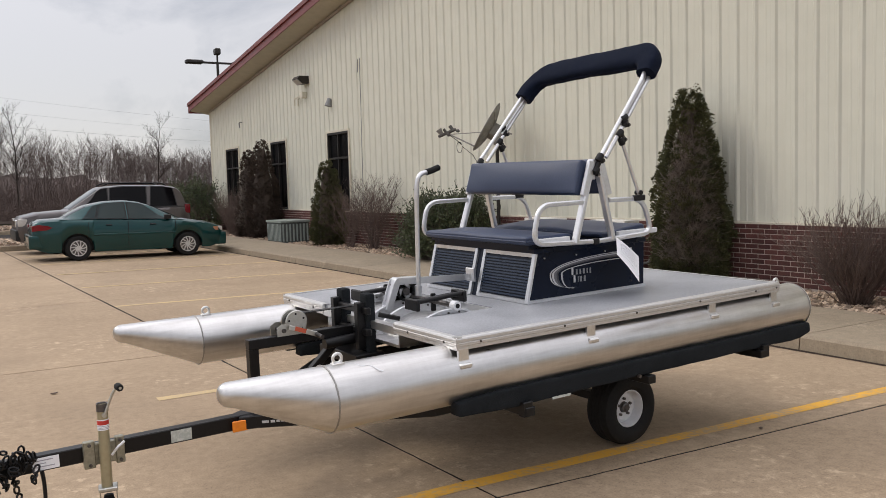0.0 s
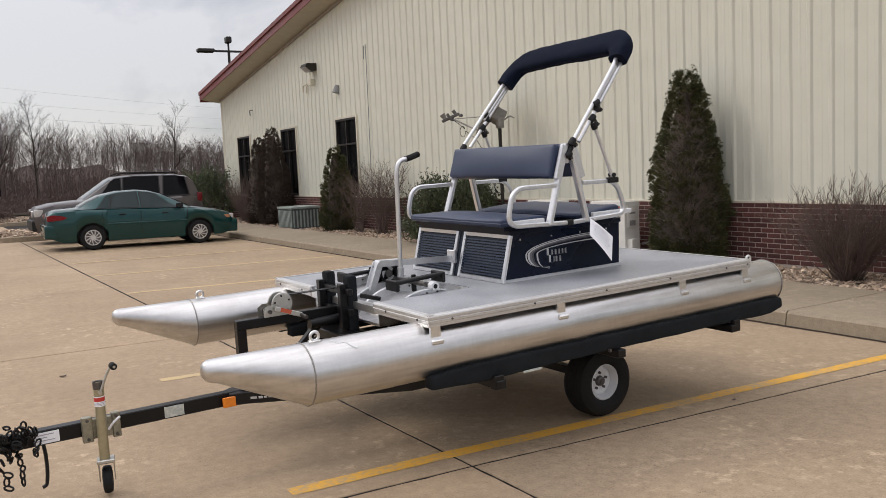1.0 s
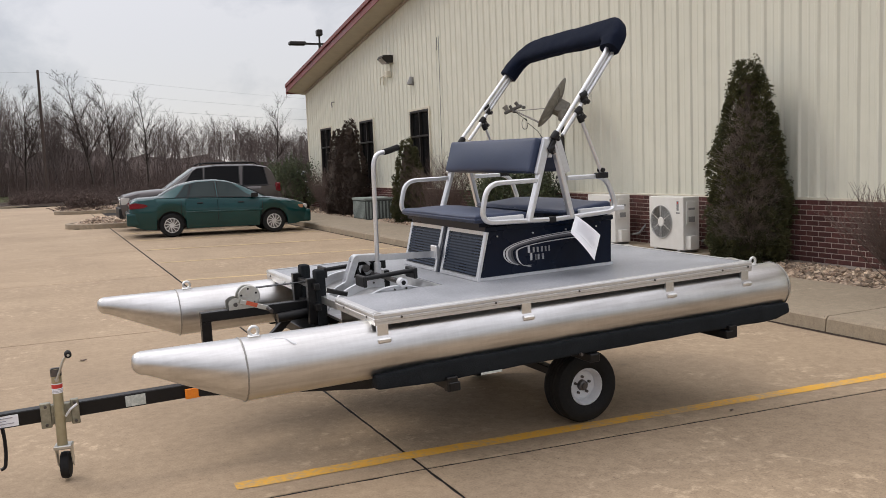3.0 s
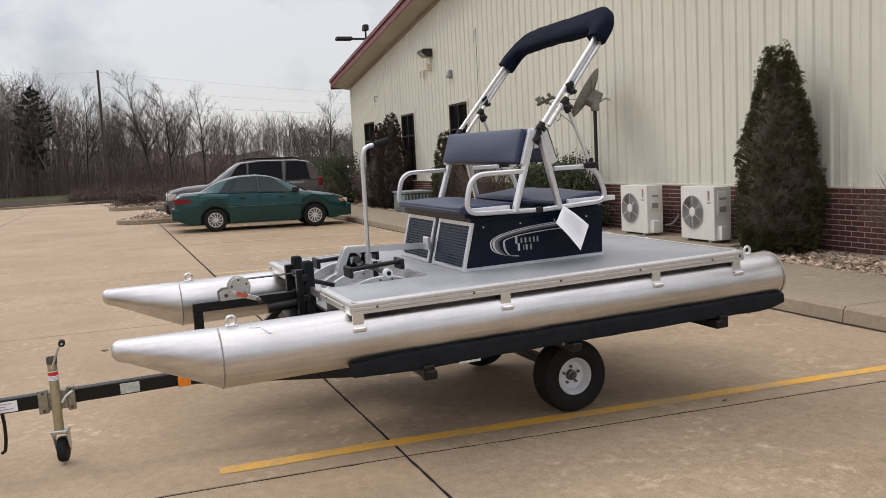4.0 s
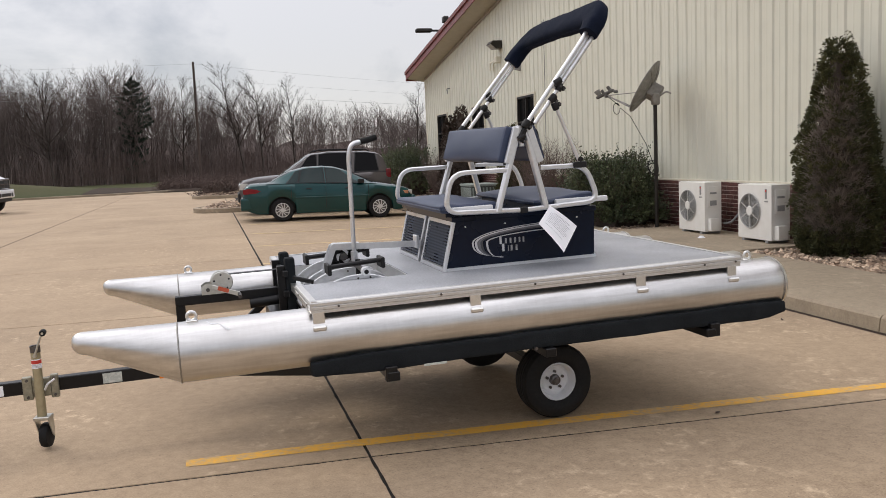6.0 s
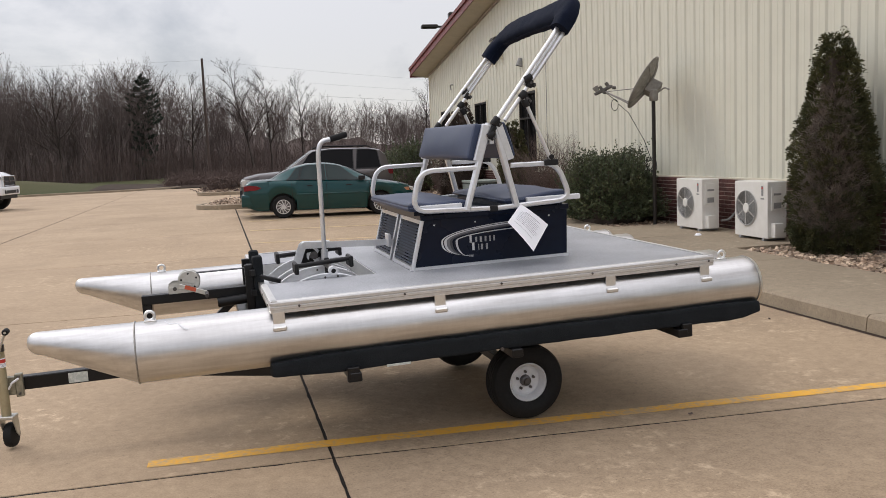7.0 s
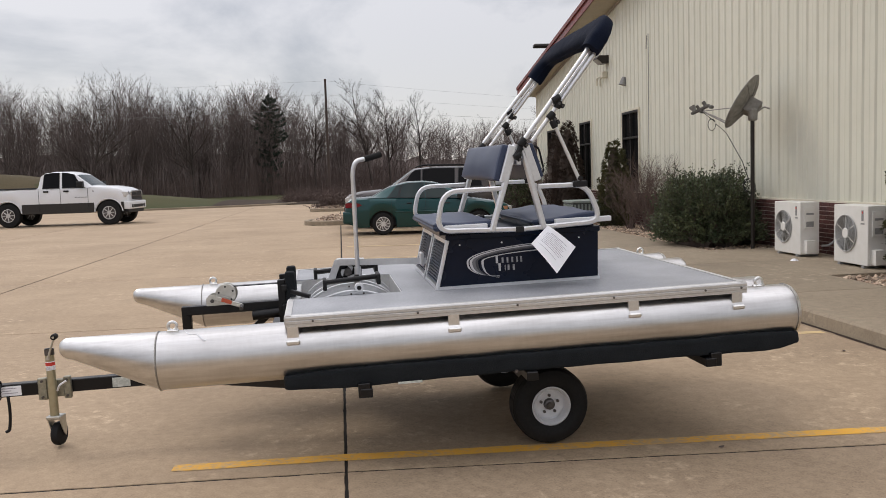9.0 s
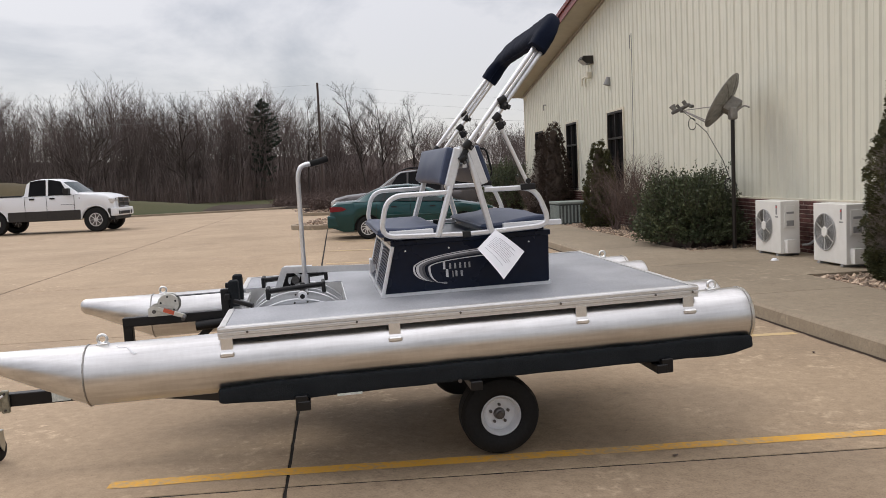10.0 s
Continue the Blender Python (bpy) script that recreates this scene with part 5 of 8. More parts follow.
for k, w in ((0.03, 0.034), (0.075, 0.022), (0.105, 0.016), (0.130, 0.016), (0.155, 0.028), (0.20, 0.018)):
    q = a + off + d * k
    part("script_bar", sweep([q, q + d * w], rect(0.004, 0.012 if w > 0.02 else 0.009), (0, 0, 1)), M_SILVER, tongue)
# jack
JX, JY = -1.406, TY - 0.085
jack = part("jack", cyl((JX, JY, -0.500), (JX + 0.004, JY, -0.118), 0.0245, n=24), M_JACK, trailer, "yellow zinc swivel jack tube", True)
part("jack_cap", lathe([(-0.012, 0.0), (-0.012, 0.019), (0.004, 0.021), (0.006, 0.0265), (-0.030, 0.0265)], 24, "z", (JX + 0.004, JY, -0.116)), M_STEEL, jack, "dark open tube top", True)
part("jack_label", cyl((JX + 0.003, JY, -0.232), (JX + 0.003, JY, -0.182), 0.0252, n=24, caps=False), M_PAPER, jack, "white and red label", True)
part("jack_label_band", cyl((JX + 0.003, JY, -0.207), (JX + 0.003, JY, -0.187), 0.0256, n=24, caps=False), M_REDLBL, jack, "", True)
for z in (-0.214, -0.221, -0.227):
    part("label_line", cyl((JX + 0.003, JY, z), (JX + 0.003, JY, z + 0.0022), 0.0255, n=24, caps=False), M_INK, jack, "", True)
part("crank_pivot", cyl((JX + 0.004, JY - 0.018, -0.160), (JX + 0.004, JY - 0.040, -0.160), 0.010, n=12), M_ZINC, jack, "", True)
part("jack_crank", tube([(JX + 0.004, JY - 0.036, -0.160), (JX + 0.040, JY - 0.046, -0.068), (JX + 0.060, JY - 0.058, -0.034)], 0.0062, 0.01, 8), M_ZINC, jack, "crank arm", True)
knob = part("crank_knob", lathe([(-0.040, 0.006), (-0.040, 0.013), (-0.034, 0.0165), (0.006, 0.0165), (0.012, 0.013), (0.012, 0.0)], 18, "y", (JX + 0.064, JY - 0.070, -0.030)), M_RUBBER, jack, "dark rubber crank knob", True)
part("knob_pin", cyl((JX + 0.064, JY - 0.112, -0.030), (JX + 0.064, JY - 0.060, -0.030), 0.0065, n=10), M_ZINC, knob)
for x0, x1 in ((JX - 0.085, JX - 0.035), (JX + 0.055, JX + 0.095)):
    part("mount_plate", box(x0, x1, TY - 0.062, TY - 0.0305, -0.412, -0.285, 0.004), M_DULLZINC, jack, "dull zinc mounting plate")
    for z in (-0.395, -0.302):
        part("mount_bolt", cyl(((x0 + x1) / 2, TY - 0.072, z), ((x0 + x1) / 2, TY - 0.060, z), 0.008, n=6), M_STEEL, jack)
part("swivel_plate", box(JX - 0.06, JX + 0.06, TY - 0.056, TY - 0.0325, -0.400, -0.300, 0.004), M_DULLZINC, jack)
part("pull_pin", tube([(JX + 0.03, JY - 0.01, -0.355), (JX + 0.05, JY - 0.03, -0.320), (JX + 0.085, JY - 0.02, -0.300)], 0.006, 0.01, 8), M_RIM, jack, "white pull pin", True)
CT = Matrix.Translation((JX + 0.004, JY, 0)) @ pose(0, 0, 0, 0, 0, 78)


def turned(bm):
    bmesh.ops.transform(bm, matrix=CT, verts=bm.verts)
    return bm


part("caster_fork", turned(box(-0.036, 0.040, -0.042, 0.042, -0.517, -0.498, 0.004)), M_ZINC, jack, "zinc caster fork")
for yy in (-0.038, 0.033):
    part("fork_side", turned(poly([(-0.03, yy, -0.512), (0.038, yy, -0.512), (0.046, yy, -0.59), (0.030, yy, -0.625), (0.006, yy, -0.60)], (0, 0.005, 0))), M_ZINC, jack)
part("caster_wheel", turned(lathe([(-0.024, 0.0), (-0.024, 0.042), (-0.020, 0.063), (-0.008, 0.068), (0.008, 0.068), (0.020, 0.063), (0.024, 0.042), (0.024, 0.0)], 28, "y", (0.022, 0, -0.612))), M_RUBBER, jack, "black rubber caster", True)
# coupler, chain heap and hanging strap
part("coupler", box(-2.18, -1.86, TY - 0.045, TY + 0.045, -0.375, -0.300, 0.02, 3), M_BLACK, tongue, "black ball coupler", True)
random.seed(4)
bm = bmesh.new()
for i in range(58):
    c = Vector((-1.795 + random.gauss(0, 0.045), TY - 0.050 - abs(random.gauss(0, 0.03)), -0.335 + random.gauss(0, 0.042)))
    if i > 46:
        c = Vector((-1.765 - 0.075 * (i % 2) + random.gauss(0, 0.008), TY - 0.06, -0.37 - 0.016 * ((i - 46) if i > 46 else 0)))
    q = Euler((random.uniform(0, 6), random.uniform(0, 6), random.uniform(0, 6))).to_matrix()
    ring = [c + q @ Vector((0.021 * math.cos(a), 0.012 * math.sin(a), 0)) for a in np.linspace(0, 2 * math.pi, 9)]
    sweep(ring, circle(0.005, 5), q @ Vector((0, 0, 1)), bm)
part("safety_chain", bm, M_BLACK, tongue, "black tangled safety chain", True)
part("tie_strap", tube([(-1.665, TY - 0.035, -0.38), (-1.660, TY - 0.04, -0.43), (-1.660, TY - 0.045, -0.51), (-1.670, TY - 0.05, -0.575), (-1.69, TY - 0.05, -0.582)], 0.009, 0.04, 8), M_BLACK, tongue, "hanging black strap", True)
part("wire_loop", tube([(-1.79, TY - 0.04, -0.30), (-1.76, TY - 0.05, -0.262), (-1.73, TY - 0.05, -0.285), (-1.72, TY - 0.05, -0.33)], 0.005, 0.02, 8), M_BLACK, tongue, "", True)

# paper tag tied to the rail
tag = thing("paper_tag", "white printed paper tag tied to the seat rail", "paper tag", BOAT.copy())
A, B_, C_, D_ = Vector((1.420, 0.425, 0.448)), Vector((1.564, 0.385, 0.321)), Vector((1.410, 0.240, 0.200)), Vector((1.288, 0.290, 0.366))
nrm = (B_ - A).cross(D_ - A).normalized()
if nrm.y > 0:
    nrm = -nrm


def on_tag(u, v, d=0.0):
    p = A * (1 - u) * (1 - v) + B_ * u * (1 - v) + C_ * u * v + D_ * (1 - u) * v
    return p + nrm * (0.016 * math.sin(math.pi * u) * math.sin(math.pi * (v * 0.8 + 0.1)) + d)


bm = bmesh.new()
gv = [[bm.verts.new(on_tag(u, v)) for u in np.linspace(0, 1, 9)] for v in np.linspace(0, 1, 9)]
for j in range(8):
    for i in range(8):
        bm.faces.new((gv[j][i], gv[j][i + 1], gv[j + 1][i + 1], gv[j + 1][i]))
part("sheet", bm, M_PAPER, tag, "", True)
for k in range(11):
    v = 0.20 + 0.058 * k
    u0, u1 = (0.22, 0.78) if k == 0 else (0.12, random.uniform(0.55, 0.88))
    if k == 9:
        continue
    bm = bmesh.new()
    h = 0.020 if k == 0 else 0.011
    us = np.linspace(u0, u1, 7)
    a = [bm.verts.new(on_tag(u, v, 0.0015)) for u in us]
    b = [bm.verts.new(on_tag(u, v + h, 0.0015)) for u in us]
    for i in range(6):
        bm.faces.new((a[i], a[i + 1], b[i + 1], b[i]))
    part("print_bar", bm, M_INK, tag)
part("tie", tube([(1.435, 0.437, 0.452), (1.446, 0.425, 0.440), (1.480, 0.41, 0.448)], 0.002, 0.0, 6), M_PAPER, tag)

# ---------- equipment along the wall ----------


def condenser(x, y):
    """Mini-split outdoor unit; its fan faces away from the wall; y is its edge farther along the wall."""
    ob = thing("outdoor_ac_unit", "white wall-side mini-split condenser on a concrete pad", "air conditioner", pose(x, y, 0.088), "condensers by the wall")
    W, D, H = 0.80, 0.30, 0.82
    body = part("cabinet", box(0, D, -W, 0, 0.035, H, 0.018, 3), M_ACW, ob, "white enamelled cabinet", True)
    fy, fz, fr = -0.30, 0.44, 0.245
    part("fan_recess", lathe([(-0.004, 0.0), (-0.004, fr)], 40, "x", (0, fy, fz)), M_FAN, body)
    for r in np.linspace(0.075, fr, 13):
        ring = [(-0.012, fy + r * math.cos(a), fz + r * math.sin(a)) for a in np.linspace(0, 2 * math.pi, 37)]
        part("grille_ring", sweep(ring, circle(0.0028 if r < fr - 0.01 else 0.008, 5), (1, 0, 0)), M_WIRE, body, "", True)
    for k in range(6):
        a = math.pi / 6 + k * math.pi / 3
        part("grille_spoke", sweep([(-0.014, fy + 0.06 * math.cos(a), fz + 0.06 * math.sin(a)), (-0.014, fy + fr * math.cos(a), fz + fr * math.sin(a))], rect(0.006, 0.005), (1, 0, 0)), M_ACW, body)
    part("fan_hub_cover", lathe([(-0.020, 0.0), (-0.020, 0.062), (-0.010, 0.072), (0, 0.072)], 24, "x", (0, fy, fz)), M_ACW, body, "", True)
    part("badge", box(-0.003, 0.004, -0.70, -0.655, H - 0.20, H - 0.06), M_GRILLE, body)
    part("badge_mark", box(-0.005, 0.004, -0.69, -0.665, H - 0.10, H - 0.075), M_REDLBL, body)
    part("name_plate", box(-0.003, 0.004, -0.72, -0.64, H - 0.245, H - 0.225), M_GRILLE, body)
    part("service_panel", box(0.055, 0.225, -W - 0.016, -W + 0.004, 0.42, 0.75, 0.010, 2), M_ACW, body, "white side panel", True)
    for z0, z1 in ((0.45, 0.53), (0.63, 0.66)):
        part("grip_recess", box(0.085, 0.200, -W - 0.019, -W - 0.014, z0, z1), M_GRILLE, body)
    part("valve_cover", box(0.05, 0.20, -W - 0.10, -W + 0.004, 0.05, 0.25, 0.015, 2), M_ACW, body, "white plastic valve cover", True)
    for yy in (-W + 0.10, -0.14):
        part("foot", box(-0.01, D + 0.02, yy - 0.03, yy + 0.03, 0.0, 0.036, 0.004), M_GRILLE, ob)
    part("pipe", tube([(D + 0.02, -W - 0.03, 0.16), (D + 0.14, -W - 0.04, 0.16), (D + 0.30, -W - 0.02, 0.30)], 0.018, 0.06), M_GRILLE, ob, "", True)
    return ob


condenser(8.835, 11.97), condenser(8.835, 10.26)

chiller = thing("ac_condenser", "low grey-green louvred condenser on the gravel bed", "air conditioner", pose(8.55, 22.6, 0.045, 0, 0, 0))
part("cabinet", box(-0.40, 0.40, -0.55, 0.55, 0.0, 0.56, 0.02, 2), M_CHILLCORE, chiller, "dark shaded coil", True)
part("top_cover", box(-0.43, 0.43, -0.58, 0.58, 0.56, 0.62, 0.02, 2), M_CHILL, chiller, "grey top cover", True)
for k in range(11):
    yy = -0.5 + k * 0.1
    part("louvre", box(-0.415, -0.398, yy - 0.022, yy + 0.022, 0.05, 0.52, 0.004), M_CHILL, chiller)
for k in range(8):
    xx = -0.35 + k * 0.1
    part("louvre", box(xx - 0.022, xx + 0.022, -0.565, -0.548, 0.05, 0.52, 0.004), M_CHILL, chiller)

dish = thing("satellite_dish", "weathered grey satellite dish on a steel post", "satellite dish", pose(8.86, 12.78, 0.0))
part("post", cyl((0, 0, -0.02), (0, 0, 2.30), 0.033), M_DARKFRAME, dish, "dark brown steel post", True)
u_ = Vector((0.55, 0.165, 0.82)).normalized()
n_ = Vector((-0.685, 0.52, 0.51)).normalized()
u_ = (u_ - n_ * u_.dot(n_)).normalized()
x_ = u_.cross(n_)
aim = Matrix((( x_.x, u_.x, n_.x, -0.04), (x_.y, u_.y, n_.y, 0.16), (x_.z, u_.z, n_.z, 2.52), (0, 0, 0, 1)))
bm = lathe([(0.07, 0.50), (0.072, 0.492), (0.03, 0.39), (-0.01, 0.23), (-0.03, 0.0)], 40, "z")
for v in bm.verts:
    v.co.x *= 0.92
bmesh.ops.transform(bm, matrix=aim, verts=bm.verts)
refl = part("reflector", bm, M_DISH, dish, "mottled grey oval reflector", True)
refl.modifiers.new("sheet", "SOLIDIFY").thickness = 0.012
bm = box(-0.10, 0.10, -0.15, 0.12, -0.24, -0.025, 0.03, 2)
bmesh.ops.transform(bm, matrix=aim, verts=bm.verts)
part("mount", bm, M_DISH, dish, "grey mounting bracket")
part("clamp", box(-0.06, 0.07, -0.06, 0.06, 2.22, 2.42, 0.02), M_DISH, dish)
for k in range(8):
    q = 2 * math.pi * k / 8 + 0.2
    rib = [aim @ Vector((0.92 * r * math.cos(q), r * math.sin(q), z - 0.014)) for r, z in ((0.08, -0.028), (0.24, -0.01), (0.39, 0.03), (0.48, 0.066))]
    part("back_rib", tube([tuple(p) for p in rib], 0.008, 0, 6), M_DISH, refl, "", True)
part("rim", sweep([tuple(aim @ Vector((0.92 * 0.496 * math.cos(q), 0.496 * math.sin(q), 0.070))) for q in np.linspace(0, 2 * math.pi, 41)], circle(0.009, 6), tuple(n_)), M_DISH, refl, "rolled rim", True)
part("pivot_arm", tube([(0.06, -0.02, 2.36), (0.16, -0.10, 2.44), (0.22, -0.16, 2.40)], 0.014, 0.03, 8), M_DISH, dish, "short side arm", True)
lnb = Vector((-0.58, 0.80, 2.48))
for x, y, z, r in ((0.0, -0.47, 0.06, 0.014), (0.30, -0.30, 0.05, 0.008), (-0.30, -0.30, 0.05, 0.008)):
    part("feed_arm", tube([tuple(aim @ Vector((x, y, z))), tuple(lnb + Vector((0.03, -0.06, -0.03)))], r), M_DISH, dish, "thin feed arm", True)
HEAD = Matrix.Translation(lnb) @ pose(0, 0, 0, 0, 20, 128)
part("receiver", box(-0.20, 0.17, -0.034, 0.034, -0.030, 0.022, 0.012, m=HEAD), M_HEAD, dish, "dark weathered receiver head")
for x, y, z, r0, r1, L in ((-0.13, 0.0, 0.02, 0.030, 0.034, 0.075), (0.0, 0.012, 0.02, 0.024, 0.030, 0.060), (0.10, -0.01, 0.02, 0.034, 0.058, 0.095)):
    bm = cyl((x, y, z), (x + 0.02, y + 0.01, z + L), r0, r1, 16)
    bmesh.ops.transform(bm, matrix=HEAD, verts=bm.verts)
    part("feed_horn", bm, M_DISH if r1 > 0.05 else M_HEAD, dish, "", True)
for x, w in ((-0.22, 0.05), (-0.03, 0.06)):
    part("receiver_block", box(x - w / 2, x + w / 2, -0.05, 0.05, -0.075, -0.024, 0.010, m=HEAD), M_HEAD, dish)
loop = [(-0.48 + 0.09 * math.cos(a), 0.52 + 0.05 * math.cos(a), 2.20 + 0.10 * math.sin(a)) for a in np.linspace(0.5, 6.5, 14)]
part("cable", tube([tuple(lnb), (-0.5, 0.55, 2.32)] + loop + [(-0.30, 0.35, 2.05), (-0.12, 0.12, 1.55), (-0.04, 0.02, 1.20)], 0.006, 0.02, 6), M_PLASTIC, dish, "thin black cable", True)
coil = [(-0.04 + 0.10 * math.cos(a), 0.03 + 0.05 * math.sin(a), 1.16 + 0.11 * math.sin(a) - 0.004 * a) for a in np.linspace(0, 15, 40)]
part("cable_coil", sweep(coil, circle(0.006, 6)), M_PLASTIC, dish, "coiled black cable", True)

# wall lamps, pipe stubs, wall cable
flood = thing("wall_floodlight", "dark bronze box floodlight high on the wall", "wall light", pose(WALL_X, 23.1, 4.60))
part("housing", poly([(0.0, -0.22, -0.10), (0.0, -0.22, 0.10), (-0.30, -0.22, 0.10), (-0.36, -0.22, 0.02), (-0.20, -0.22, -0.12)], (0, 0.44, 0)), M_DARKFRAME, flood)
part("lens", poly([(-0.355, -0.18, 0.006), (-0.205, -0.18, -0.122), (-0.205, 0.18, -0.122), (-0.355, 0.18, 0.006)], (-0.006, 0, -0.008)), M_LAMP, flood, "frosted lens")
spot = thing("wall_spot", "small pale conical wall light", "wall light", pose(WALL_X, 21.45, 3.82))
part("cone", cyl((-0.09, 0, -0.10), (-0.04, 0, 0.10), 0.10, 0.06), M_GRILLE, spot, "", True)
part("base", box(-0.06, 0.0, -0.06, 0.06, -0.05, 0.10, 0.01), M_GRILLE, spot)
vent = thing("wall_pipes", "thin painted pipe stubs bending on the wall", "pipe", pose(WALL_X, 23.55, 4.1))
part("pipe", tube([(0.0, -0.35, 0.08), (-0.12, -0.35, 0.08), (-0.12, 0.22, 0.05), (-0.12, 0.24, -0.16)], 0.022, 0.06), M_TRIM, vent, "", True)
part("pipe", tube([(0.0, 0.12, 0.05), (-0.06, 0.12, 0.03), (-0.06, 0.13, -0.18)], 0.018, 0.04), M_TRIM, vent, "", True)
part("elbow", box(-0.16, 0.0, -0.45, -0.30, 0.0, 0.18, 0.02), M_TRIM, vent)
hook = thing("wall_bracket", "small bent conduit stub on the wall", "conduit", pose(WALL_X, 29.0, 3.75))
part("pipe", tube([(0, -0.06, 0.10), (-0.10, -0.06, 0.10), (-0.10, 0.02, 0.08), (-0.08, 0.03, -0.08)], 0.02, 0.03), M_GRILLE, hook, "", True)
wire = thing("wall_cable", "thin grey cable running down the cladding", "cable", pose(WALL_X - 0.034, 19.56, 0))
part("run", tube([(0, 0, 4.75), (-0.01, -0.02, 3.6), (-0.006, 0.015, 2.4), (0, 0.05, 0.9)], 0.009, 0.1, 6), M_GRILLE, wire, "", True)
part("antenna", tube([(0, 0.10, 4.72), (-0.02, 0.10, 4.40)], 0.012, 0, 6), M_GRILLE, wire, "", True)
box_ = thing("wall_meter_box", "small grey utility box at the brick base", "utility box", pose(WALL_X - 0.05, 22.1, 0.62))
part("cover", box(-0.12, 0, -0.13, 0.13, 0, 0.36, 0.01), M_GRILLE, box_)
litter = tagged(part("crumpled_paper", cyl((8.52, 10.75, 0.087), (8.52, 10.75, 0.118), 0.06, 0.03, 7), M_PAPER), "small crumpled white paper scrap on the pad", "litter")

# ---------- vehicles ----------


def wheel_parts(ob, x, y, r, w, s, rim, spokes, size=1.0):
    """One wheel; s is +1 where the outer face looks to -y."""
    wh = part("wheel", lathe([(0.02 * s, 0.0), (0.02 * s, r * 0.30), (0.03 * s, r * size * 0.55), (0.0, r * size * 0.60), (-0.004 * s, r * size * 0.64), (0.01 * s, r * size * 0.66)], 28, "y", (x, y, r)), M_STEEL, ob, "", True)
    part("tyre", lathe([(0.0, r * size * 0.63), (-0.012 * s, r * 0.75), (-0.004 * s, r * 0.93), (0.03 * s, r), (w * s - 0.03 * s, r), (w * s, r * 0.93), (w * s, r * 0.6)], 32, "y", (x, y, r), None, False), M_RUBBER, wh, "black tyre", True)
    rm = part("rim", lathe([(0.012 * s, r * size * 0.62), (-0.010 * s, r * size * 0.64), (-0.012 * s, r * size * 0.60), (0.006 * s, r * size * 0.57)], 28, "y", (x, y, r), None, False), rim, wh, "", True)
    part("hub_cap", lathe([(-0.012 * s, 0.0), (-0.010 * s, r * 0.14), (0.012 * s, r * 0.18)], 16, "y", (x, y, r)), rim, wh, "", True)
    for k in range(spokes):
        a, b = 2 * math.pi * k / spokes, 2 * math.pi * k / spokes + (0.7 if spokes > 10 else 0.1)
        c = a * 0.35 + b * 0.65
        path = [(x + r * k * math.cos(q), y - 0.002 * s, r + r * k * math.sin(q)) for k, q in ((0.13, a), (size * 0.40, c + (0.12 if spokes > 10 else 0)), (size * 0.61, b))]
        part("spoke", sweep(path, rect(0.02, r * (1.0 / spokes)), (0, 1, 0)), rim, wh)


